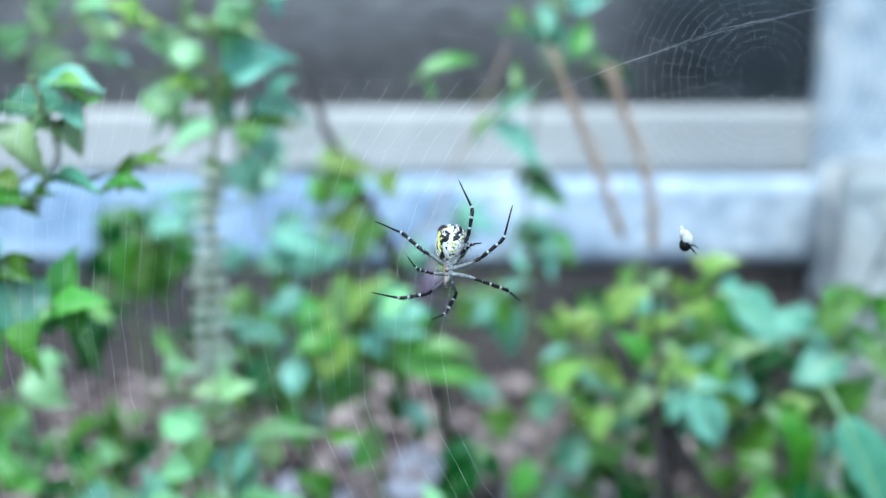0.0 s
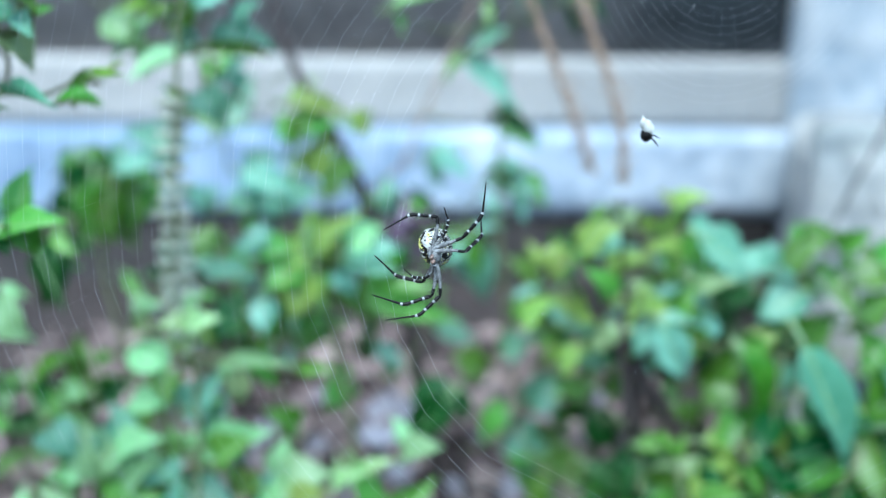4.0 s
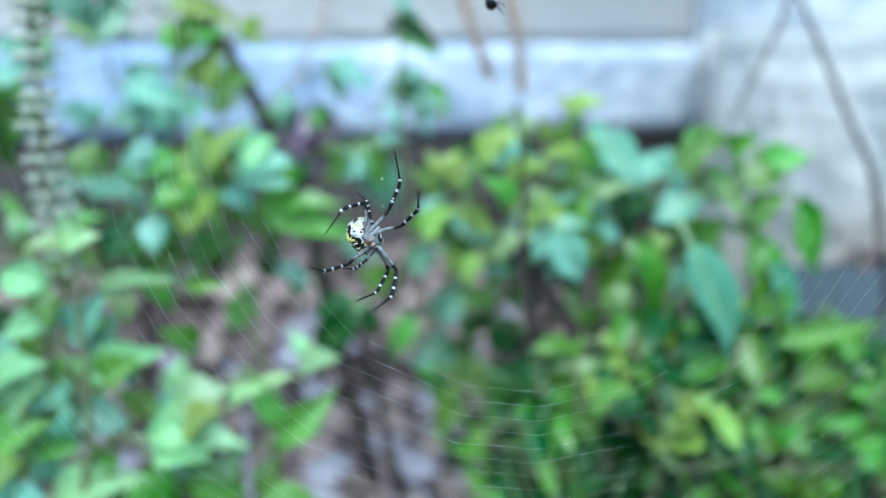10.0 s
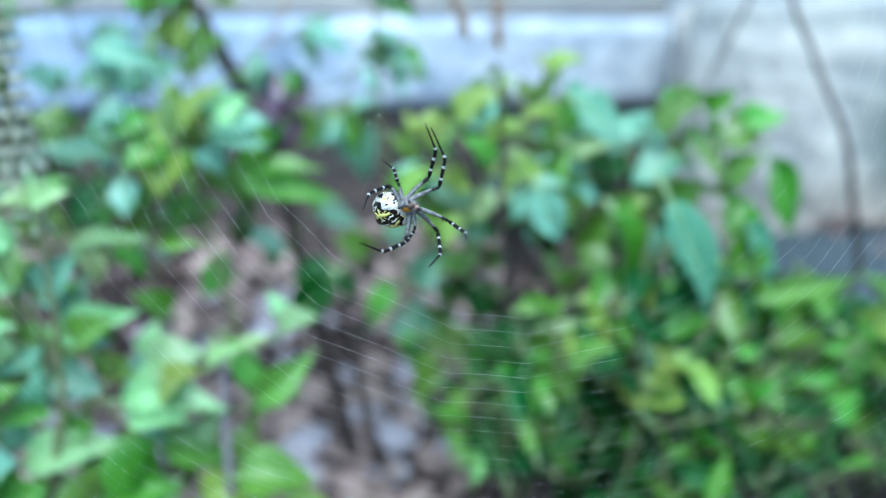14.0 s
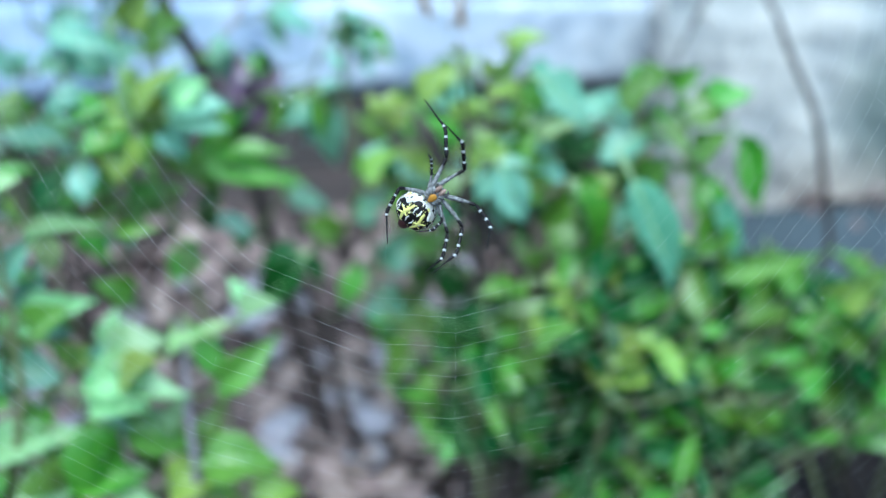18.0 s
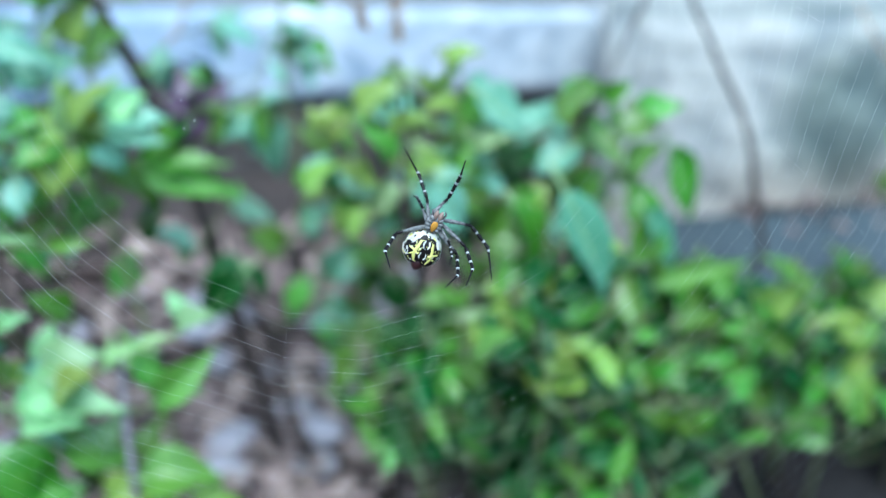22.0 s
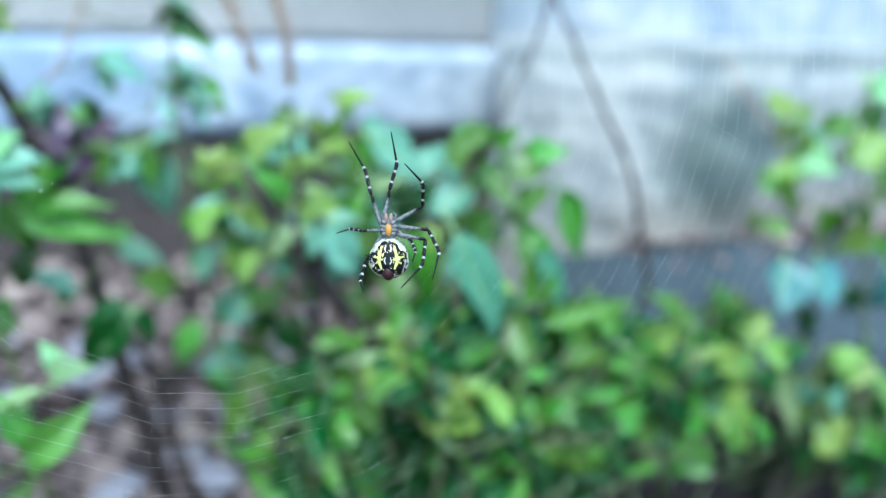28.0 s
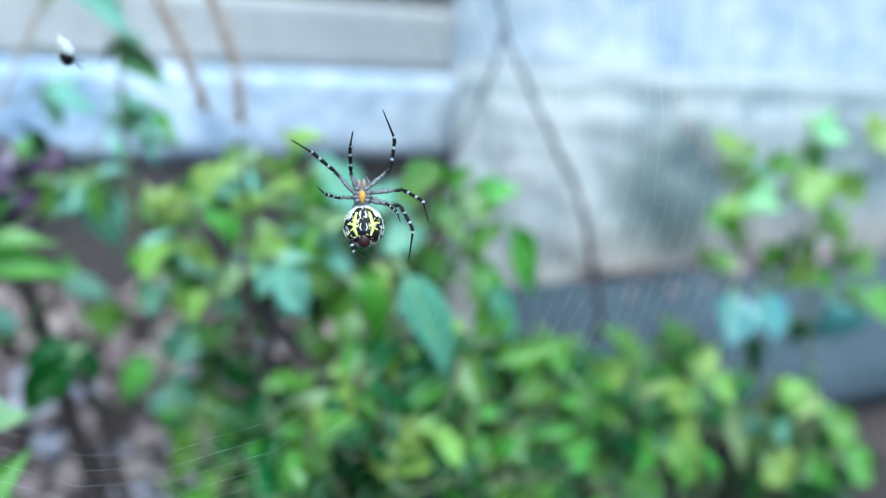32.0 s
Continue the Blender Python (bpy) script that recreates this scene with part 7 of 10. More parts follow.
blade(back_herb, "teal", (-0.0977, 0.4173, 0.3049), (-0.0607, 0.4100, 0.2919), 0.0198)
blade(back_herb, "yellow", (-0.0608, 0.4315, 0.3045), (-0.0456, 0.4302, 0.3016), 0.0132)
blade(back_herb, "yellow", (-0.0608, 0.4180, 0.3045), (-0.0484, 0.4111, 0.3260), 0.0211)
blade(back_herb, "small", (-0.0681, 0.4306, 0.3246), (-0.0779, 0.4342, 0.3289), 0.0149)
blade(back_herb, "basil", (-0.0681, 0.4222, 0.3246), (-0.0741, 0.4178, 0.3386), 0.0213)
blade(back_herb, "basil", (-0.0341, 0.4401, 0.3272), (-0.0348, 0.4403, 0.3388), 0.0127)
blade(back_herb, "yellow", (-0.0341, 0.4369, 0.3272), (-0.0252, 0.4349, 0.3231), 0.0107)
blade(back_herb, "yellow", (-0.0341, 0.4293, 0.3272), (-0.0210, 0.4235, 0.3360), 0.0171)
blade(back_herb, "teal", (-0.1275, 0.4600, 0.2807), (-0.1358, 0.4599, 0.2771), 0.0128)
blade(back_herb, "teal", (-0.1275, 0.4582, 0.2807), (-0.1261, 0.4575, 0.2927), 0.0170)
blade(back_herb, "teal", (-0.1275, 0.4488, 0.2807), (-0.1402, 0.4381, 0.2915), 0.0236)
blade(back_herb, "dark", (0.0045, 0.4838, 0.2721), (-0.0106, 0.4812, 0.2725), 0.0110)
blade(back_herb, "dark", (0.0045, 0.4709, 0.2721), (-0.0010, 0.4641, 0.2935), 0.0160)

more_stem(arching_herb, [(0.2086, 0.2850, 0.0642), (0.2027, 0.2850, 0.0908), (0.1972, 0.2850, 0.1126), (0.1933, 0.2850, 0.1300)], 0.0008, DRY, "flower_stalk")
more_stem(low_herb, [(-0.0287, 0.2750, 0.1164), (-0.0287, 0.2750, 0.1421), (-0.0281, 0.2750, 0.1689), (-0.0264, 0.2750, 0.1953)], 0.0022, LILAC)
more_stem(stalk_herb, [(0.1379, 0.3200, 0.1683), (0.1177, 0.3200, 0.2054), (0.0994, 0.3200, 0.2342), (0.0877, 0.3200, 0.2558)], 0.0024, BARK)
more_stem(stalk_herb, [(0.1050, 0.3100, 0.1868), (0.0952, 0.3100, 0.2157), (0.0925, 0.3100, 0.2426), (0.0934, 0.3100, 0.2730)], 0.0020, BARK)

# whorls of the seed spike
spike_top, spike_low = Vector((-0.0940, 0.2950, 0.3470)), Vector((-0.0956, 0.2950, 0.2440))
part("spike_core", tube(bmesh.new(), [spike_low.lerp(spike_top, k / 8) - spike_plant.location for k in range(9)], 0.0013, 7), WHORL, spike_plant, "pale green flower stem")
spike_rng = random.Random(5)
for i in range(17):
    c = spike_low.lerp(spike_top, (i + spike_rng.uniform(-0.12, 0.12)) / 16.5) + Vector((spike_rng.uniform(-0.0008, 0.0008), 0, 0)) - spike_plant.location
    bm = bmesh.new()
    size = 0.0074 * (0.72 + 0.28 * math.sin(math.pi * min(1.0, 0.25 + i / 17))) * spike_rng.uniform(0.88, 1.1)
    for k in range(6):
        a = math.tau * (k + 0.5 * (i % 2)) / 6
        out = Vector((math.cos(a), math.sin(a), 0))
        tip = size * spike_rng.uniform(0.85, 1.1)
        # a calyx: a narrow foot, a swollen cup and an open, drooping lip
        tube(bm, [c + out * 0.0008, c + out * tip * 0.45 + Vector((0, 0, 0.0007)), c + out * tip * 0.85 + Vector((0, 0, 0.0004)), c + out * tip + Vector((0, 0, -0.0008))],
             [0.0005, 0.0012, 0.0017, 0.0013], 6)
    part("whorl", bm, WHORL, spike_plant, "faded seed whorl")

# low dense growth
# near-black leaves: partly deep green foliage, partly shade between leaves put into colour
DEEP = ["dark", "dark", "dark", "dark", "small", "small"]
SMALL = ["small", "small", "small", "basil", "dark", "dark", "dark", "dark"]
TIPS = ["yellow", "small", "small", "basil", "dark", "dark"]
# bushes 26 to 30 are added, all near-black, in place of shaded gaps
for seed, base, centre, spread, count in (
        (11, (0.10, 0.33), (0.1268, 0.3200, 0.1421), (0.045, 0.03, 0.045), 75),
        (12, (0.16, 0.30), (0.1883, 0.3000, 0.1522), (0.05, 0.035, 0.05), 110),
        (13, (0.25, 0.30), (0.2787, 0.3000, 0.1485), (0.055, 0.03, 0.045), 80),
        (14, (0.18, 0.26), (0.1888, 0.2700, 0.0929), (0.06, 0.03, 0.035), 70),
        (15, (0.33, 0.30), (0.3099, 0.3000, 0.1353), (0.06, 0.03, 0.035), 75),
        (16, (0.43, 0.33), (0.4932, 0.3200, 0.0600), (0.06, 0.03, 0.030), 55),
        (17, (0.10, 0.29), (0.0981, 0.3000, 0.1488), (0.035, 0.03, 0.035), 45),
        (21, (0.27, 0.33), (0.2385, 0.3100, 0.1743), (0.040, 0.02, 0.030), 60),
        (22, (0.34, 0.34), (0.3388, 0.3300, 0.1604), (0.050, 0.02, 0.026), 60),
        (23, (0.42, 0.33), (0.4380, 0.3200, 0.1243), (0.050, 0.02, 0.026), 60),
        (24, (0.24, 0.27), (0.1632, 0.2800, 0.1885), (0.045, 0.02, 0.035), 70),
        (25, (0.30, 0.27), (0.2254, 0.2800, 0.1323), (0.050, 0.03, 0.035), 75),
        (26, (0.42, 0.36), (0.4950, 0.3600, 0.0188), (0.095, 0.02, 0.045), 140),
        (27, (0.30, 0.37), (0.2527, 0.3600, 0.1196), (0.060, 0.02, 0.050), 90),
        (28, (0.15, 0.42), (0.1858, 0.4100, 0.2173), (0.060, 0.02, 0.040), 70),
        (29, (0.13, 0.36), (0.1503, 0.3500, 0.0894), (0.050, 0.02, 0.040), 80),
        (30, (0.22, 0.36), (0.2560, 0.3500, 0.1103), (0.070, 0.02, 0.040), 90),
        (31, (-0.09, 0.43), (-0.105, 0.4200, 0.2350), (0.060, 0.03, 0.045), 45),
        (32, (0.12, 0.40), (0.115, 0.3900, 0.2350), (0.060, 0.03, 0.045), 80),
        (33, (-0.16, 0.36), (-0.170, 0.3500, 0.1700), (0.060, 0.03, 0.050), 60)):
    g = ground_z(*base)
    bush = plant_with_stem("low_bush", "added low bush with near-black leaves as the shade in gaps" if 25 < seed < 31 else "low dense bush of small fresh green leaves", "bush", [(base[0], base[1], g - 0.002), (centre[0], centre[1], (g + centre[2]) / 2), (centre[0] + 0.01, centre[1], centre[2] + 0.02)], 0.003, BARK, "low bushes")
    for k in range(4):
        a = math.tau * k / 4 + seed
        more_stem(bush, [(base[0], base[1], g), (centre[0] + 0.5 * spread[0] * math.cos(a), centre[1] + 0.5 * spread[1] * math.sin(a), centre[2]),
                         (centre[0] + 0.8 * spread[0] * math.cos(a), centre[1] + 0.8 * spread[1] * math.sin(a), centre[2] + 0.6 * spread[2])], 0.0016, BARK if k % 2 else STEM)
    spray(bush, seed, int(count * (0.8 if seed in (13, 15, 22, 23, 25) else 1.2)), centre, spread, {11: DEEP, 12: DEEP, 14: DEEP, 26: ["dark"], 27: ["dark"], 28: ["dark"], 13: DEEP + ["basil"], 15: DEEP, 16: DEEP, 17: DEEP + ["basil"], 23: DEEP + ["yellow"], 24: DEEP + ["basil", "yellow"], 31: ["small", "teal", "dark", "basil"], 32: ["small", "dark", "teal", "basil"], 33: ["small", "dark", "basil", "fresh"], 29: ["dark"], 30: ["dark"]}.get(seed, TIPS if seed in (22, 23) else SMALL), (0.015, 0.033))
    twigs(bush)
for p in (left_shrub, spike_plant, low_herb, cluster_herb, back_herb, stalk_herb, tall_herb, floor_herb, long_herb, right_herb, arching_herb, purple_herb, vivid_herb):
    twigs(p)

# ---------------------------------------------------------------- litter and stones
lit_rng = random.Random(21)
bm = bmesh.new()
for _ in range(3200):
    x, y = lit_rng.uniform(-0.4, 0.8), lit_rng.uniform(0.25, 0.76)
    if x > 0.26 and y < 0.45:
        continue
    if x > 0.24 and not 0.50 < y < 0.534 and lit_rng.random() < 0.9:
        continue
    ln, w, a = lit_rng.uniform(0.010, 0.034), lit_rng.uniform(0.2, 0.45), lit_rng.uniform(0, math.tau)
    m = Matrix.Translation((x, y, ground_z(x, y) + lit_rng.uniform(0.002, 0.010))) @ Euler((lit_rng.uniform(-0.5, 0.5), lit_rng.uniform(-0.5, 0.5), a)).to_matrix().to_4x4()
    rows = []
    cup = lit_rng.uniform(-0.3, 0.5)
    for i in range(5):
        u = i / 4
        ww = w * math.sin(math.pi * (0.06 + 0.9 * u)) * ln
        rows.append([bm.verts.new(m @ Vector((s * ww, (u - 0.5) * ln, cup * abs(s) * ww + 0.15 * ln * math.sin(3 * u)))) for s in (-1, 0, 1)])
    for p, q in zip(rows, rows[1:]):
        for k in (0, 1):
            bm.faces.new((p[k], p[k + 1], q[k + 1], q[k]))
litter = tagged(part("leaf_litter", bm, LITTER), "dry brown fallen leaves lying on the soil", "leaf litter", kind="stuff")
for k in range(85):
    x, y = lit_rng.uniform(-0.2, 0.40), lit_rng.uniform(0.34, 0.66)
    if x > 0.22:
        continue
    r = lit_rng.uniform(0.005, 0.016)
    bm = ball(bmesh.new(), (0, 0, 0), (r * lit_rng.uniform(0.8, 1.3), r, r * 0.6), 7, 9)
    for v in bm.verts:
        v.co += 0.35 * r * noise.noise_vector(v.co * 0.8 / r + Vector((k, 0, 0)))
    ob = part("stone", bm, STONE)
    ob.location = (x, y, ground_z(x, y) + 0.3 * r)
    tagged(ob, "rough pale grey stone among dry leaves", "stone", "stones in the litter")

for x, y, r in ((-0.0022, 0.47, 0.019), (-0.0112, 0.44, 0.020), (0.0612, 0.47, 0.016), (0.0842, 0.50, 0.017), (-0.0294, 0.60, 0.020), (0.1010, 0.45, 0.015), (0.0511, 0.435, 0.013), (0.0409, 0.50, 0.014), (0.1096, 0.46, 0.015)):
    bm = ball(bmesh.new(), (0, 0, 0), (r * 1.2, r, r * 0.45), 9, 12)
    for v in bm.verts:
        v.co += 0.3 * r * noise.noise_vector(v.co * 0.8 / r + Vector((x * 90, 0, 0)))
    ob = part("stone", bm, PALE_STONE)
    ob.location = (x, y, ground_z(x, y) + 0.25 * r)
    tagged(ob, "flat pale lilac-grey stone among dry leaves", "stone", "stones in the litter")

# ---------------------------------------------------------------- web
TILT = math.atan(0.12)
HUB = Vector((0.0495, 0.1177, 0.369))
web = root("spider_web", HUB, "fine pale orb web with a half-built capture spiral", "web")
web.rotation_euler = (0, 0, -TILT)
RAYS = 36
web_rng = random.Random(3)
ray_angles = [math.tau * (i + web_rng.uniform(-0.25, 0.25)) / RAYS for i in range(RAYS)]
ray_ends = [0.180 + web_rng.uniform(-0.02, 0.02) for _ in range(RAYS)]


def on_ray(i, r):
    a = ray_angles[i % RAYS]
    return Vector((r * math.cos(a), 0.0006 * math.sin(5 * a) * r / 0.1, r * math.sin(a)))


for i in range(RAYS):
    bm = tube(bmesh.new(), [on_ray(i, 0.003), on_ray(i, 0.06), on_ray(i, ray_ends[i])], 0.0000034, 3)
    part("radial_thread", bm, SILK, web)
# the capture spiral hangs below the hub, round a middle of its own, and is open above
SPIRAL_AT = Vector((-0.0025, 0.0, -0.044))


def on_spiral(i, r):
    u = on_ray(i, 1.0)
    u = Vector((u.x, 0.0, u.z))
    along = SPIRAL_AT.dot(u)
    return along + math.sqrt(max(along * along - SPIRAL_AT.length_squared + r * r, 0.0))


for turn in range(31):
    runs, run = [], []
    for i in range(RAYS + 1):
        k = i % RAYS
        d = on_spiral(k, 0.0465 + 0.0029 * (turn + i / RAYS))
        if 0.2 < ray_angles[k] < math.pi - 0.12 or d < 0.032 or d > ray_ends[k]:
            runs.append(run)
            run = []
            continue
        q = on_ray(k, d)
        if run:
            # each stretch sags a little towards the hub between two rays
            run.append(run[-1].lerp(q, 0.5) * (0.998 + 0.0004 * web_rng.uniform(-1, 1)))
        run.append(q)
    for run in runs + [run]:
        if len(run) > 2:
            part("spiral_thread", tube(bmesh.new(), run, [(0.0000108 if turn < 9 else 0.0000078) if q.x < 0.01 else 0.0000064 for q in run], 3), SILK, web)
for turn in range(14):
    bm = bmesh.new()
    for i in range(RAYS):
        r = 0.004 + 0.0013 * (turn + i / RAYS)
        tube(bm, [on_ray(i, r), on_ray(i + 1, r + 0.0013 / RAYS)], 0.0000056, 3)
    part("hub_thread", bm, SILK, web)

# a doubled bridge thread slung behind the hub
bm = bmesh.new()
for lift in (0.0, 0.0005):
    tube(bm, [(-0.034, 0.010, -0.0028 + lift), (-0.020, 0.012, 0.0030), (-0.004, 0.012, 0.0085 - lift), (0.014, 0.010, 0.0120)], 0.000012, 4)
part("bridge_thread", bm, SILK, web)
for q in ((0.0240, 0.1208, 0.3117), (0.0223, 0.1210, 0.3105), (0.1147, 0.1099, 0.2749), (0.1998, 0.0997, 0.2540), (0.1716, 0.1031, 0.2867), (0.0497, 0.1177, 0.3652), (0.0513, 0.1175, 0.3657), (0.0453, 0.1182, 0.3619), (0.0223, 0.1210, 0.3150)):
    part("silk_speck", ball(bmesh.new(), Matrix.Rotation(TILT, 3, "Z") @ (Vector(q) - HUB), (0.00012, 0.0001, 0.00012), 5, 6), SILK, web)

# ---------------------------------------------------------------- spider
SP_WHITE = material("silver_white", (0.42, 0.42, 0.38), (0.80, 0.80, 0.76), 900, 0.4, 0.2)
SP_BLACK = material("dark_black", (0.003, 0.003, 0.004), (0.012, 0.010, 0.010), 900, 0.42, 0.2, sheen=0.25)
SP_YELLOW = material("bright_yellow", (0.62, 0.60, 0.12), (0.80, 0.78, 0.30), 900, 0.45, 0.2)
SP_GREY = material("grey_hair", (0.010, 0.010, 0.012), (0.36, 0.37, 0.37), 1300, 0.65, 0.6)
SP_BAND = material("pale_leg_band", (0.26, 0.28, 0.29), (0.58, 0.60, 0.61), 1500, 0.5, 0.3)
SP_ORANGE = material("orange_plate", (0.42, 0.19, 0.02), (0.60, 0.30, 0.04), 900, 0.45, 0.2)
SP_PINK = material("pinkish_jaw", (0.20, 0.13, 0.10), (0.42, 0.30, 0.25), 900, 0.45, 0.2)
SP_MAROON = material("maroon", (0.018, 0.006, 0.008), (0.05, 0.014, 0.016), 900, 0.35, 0.2)
MM = 0.001
spider = root("spider", (0, 0.1225, 0.33), "black, white and yellow orb spider with banded legs on its web", "spider")
ABD, ABD_SIZE = Vector((0, -5.2 * MM, 0.3 * MM)), Vector((3.7 * MM, 3.7 * MM, 3.0 * MM))


def abdomen_shape(u, p):
    w = 0.68 + 0.34 * math.sin(math.pi * min(1, 0.08 + u * 0.92)) + 0.05 * math.sin(9 * u)
    return Vector((p.x * w, p.y, p.z * w))


def on_abdomen(x, y, out=1.0, belly=True):
    """A place on the abdomen's skin over (x, y), both from -1 to 1."""
    u = math.acos(max(-1, min(1, -y))) / math.pi
    w = 0.68 + 0.34 * math.sin(math.pi * min(1, 0.08 + u * 0.92)) + 0.05 * math.sin(9 * u)
    q = max(0.0, 1 - y * y - (x / w) ** 2)
    z = w * math.sqrt(q) * (-1 if belly else 1)
    return ABD + Vector((x * ABD_SIZE.x, y * ABD_SIZE.y, z * ABD_SIZE.z)) * out


def patch(bm, places, width, belly=True):
    """A band on the abdomen's skin along places (x, y), a little proud of it."""
    rows = []
    for i, (x, y) in enumerate(places):
        x0, y0 = places[max(i - 1, 0)]
        x1, y1 = places[min(i + 1, len(places) - 1)]
        d = Vector((x1 - x0, y1 - y0)).normalized()
        s = Vector((-d.y, d.x)) * width * (0.55 if i in (0, len(places) - 1) else 1.0)
        rows.append([bm.verts.new(on_abdomen(x + s.x * k, y + s.y * k, 1.055 if abs(k) < 0.9 else 1.0, belly)) for k in (-1, -0.5, 0, 0.5, 1)])
    for a, b in zip(rows, rows[1:]):
        for k in range(4):
            bm.faces.new((a[k], a[k + 1], b[k + 1], b[k]))


bm = ball(bmesh.new(), ABD, ABD_SIZE, 90, 120, abdomen_shape)
bm.faces.ensure_lookup_table()
for f in bm.faces:
    c = f.calc_center_median() - ABD
    side = c.z / ABD_SIZE.z
    speckle = noise.noise(c * 1250 + Vector((3, 1, 7))) + 0.5 * noise.noise(c * 2900)
    net = min(abs(noise.noise(c * 850 + Vector((5, 2, 0)))), abs(noise.noise(c * 1050 + Vector((0, 8, 3)))))
    edge = -0.50 + 0.30 * noise.noise(c * 700 + Vector((9, 0, 0)))
    if side < edge:
        f.material_index = 0 if speckle > 0.66 else 2 if net < 0.03 and speckle > 0.1 else 1
    else:
        f.material_index = 1 if speckle > (0.10 if side > -0.05 else 0.28) or (net < 0.045 and side > -0.1) else 2 if speckle < -0.42 else 0
for v in bm.verts:
    v.co += (v.co - ABD).normalized() * 0.00022 * noise.noise(v.co * 900)
abdomen = part("abdomen", bm, [SP_WHITE, SP_BLACK, SP_YELLOW], spider, "black belly, silvery white sides with black spots")
for s in (1, -1):
    bm = bmesh.new()
    patch(bm, [(s * 0.30, 0.62), (s * 0.34, 0.40), (s * 0.42, 0.12), (s * 0.42, -0.18), (s * 0.30, -0.46)], 0.085)
    patch(bm, [(s * 0.70, 0.10), (s * 0.55, 0.10), (s * 0.40, 0.02), (s * 0.22, -0.02)], 0.06)
    patch(bm, [(s * 0.62, -0.22), (s * 0.50, -0.12), (s * 0.38, 0.0)], 0.05)
    part("belly_stripe", bm, SP_YELLOW, abdomen, "bright yellow cross-shaped mark")
    bm = bmesh.new()
    patch(bm, [(s * 0.10, 0.66), (s * 0.16, 0.50), (s * 0.10, 0.34)], 0.05)
    patch(bm, [(s * 0.44, 0.78), (s * 0.56, 0.60), (s * 0.64, 0.40)], 0.075)
    patch(bm, [(s * 0.12, 0.12), (s * 0.17, -0.10), (s * 0.10, -0.22)], 0.035)
    part("belly_fleck", bm, SP_WHITE, abdomen, "white fleck")
bm = ball(bmesh.new(), ABD + Vector((0, -2.3 * MM, -1.70 * MM)), (1.15 * MM, 1.55 * MM, 1.1 * MM), 10, 14)
part("spinneret_cone", bm, SP_MAROON, abdomen, "dark maroon cone")
bm = ball(bmesh.new(), (0, 0.1 * MM, 0.25 * MM), (1.65 * MM, 2.2 * MM, 1.0 * MM), 10, 16, lambda u, p: Vector((p.x * (1 - 0.35 * max(0, u - 0.5)), p.y, p.z)))
part("cephalothorax", bm, SP_GREY, spider, "grey haired")
bm = ball(bmesh.new(), (0, -0.1 * MM, -0.75 * MM), (0.75 * MM, 1.1 * MM, 0.25 * MM), 8, 12, lambda u, p: Vector((p.x * (0.45 + 0.7 * u), p.y, p.z)))
part("sternum", bm, SP_ORANGE, spider, "orange breastplate")
for s in (1, -1):
    bm = ball(bmesh.new(), (s * 0.45 * MM, 2.0 * MM, -0.35 * MM), (0.42 * MM, 1.0 * MM, 0.5 * MM), 8, 10)
    part("chelicera", bm, SP_PINK, spider, "pinkish jaw")
    bm = tube(bmesh.new(), [(s * 0.9 * MM, 1.6 * MM, -0.2 * MM), (s * 1.3 * MM, 2.6 * MM, -0.1 * MM), (s * 0.8 * MM, 3.3 * MM, -0.6 * MM)], [0.22 * MM, 0.2 * MM, 0.1 * MM], 6)
    part("pedipalp", bm, SP_GREY, spider)
for s in (1, -1):
    for k, (cx, cy) in enumerate(((1.0, 1.4), (1.3, 0.6), (1.3, -0.1), (1.1, -0.8))):
        bm = tube(bmesh.new(), [(s * cx * 0.45 * MM, cy * 0.8 * MM, -0.62 * MM), (s * cx * 0.8 * MM, cy * 0.95 * MM, -0.5 * MM), (s * cx * 1.15 * MM, cy * 1.1 * MM, -0.1 * MM)], [0.26 * MM, 0.42 * MM, 0.30 * MM], 7)
        part("coxa", bm, SP_GREY, spider, "mottled grey")
bm = tube(bmesh.new(), [(0, -1.6 * MM, 0.2 * MM), (0, -2.6 * MM, 0.2 * MM)], 0.5 * MM, 8)
part("waist", bm, SP_GREY, spider)

UPPER = {1: 5.8 * MM, 2: 5.8 * MM, 3: 3.4 * MM, 4: 5.6 * MM}
LOWER = {1: 10.5 * MM, 2: 10.5 * MM, 3: 4.8 * MM, 4: 9.9 * MM}
upper_legs, lower_legs = [], []


def bristles(bm, length, count, radius, seed, lift=0.0):
    """Short stiff hairs that stand out along a leg and slope towards its tip."""
    rng = random.Random(seed)
    for _ in range(count):
        u, a = rng.uniform(0.08, 0.97), rng.uniform(0, math.tau)
        out = Vector((math.cos(a), 0.7, math.sin(a)))
        p = Vector((0, length * u, lift * u)) + Vector((out.x, 0, out.z)) * radius * 0.8
        tube(bm, [p, p + out * rng.uniform(0.00022, 0.00042)], [0.000035, 0.000010], 3, [1])


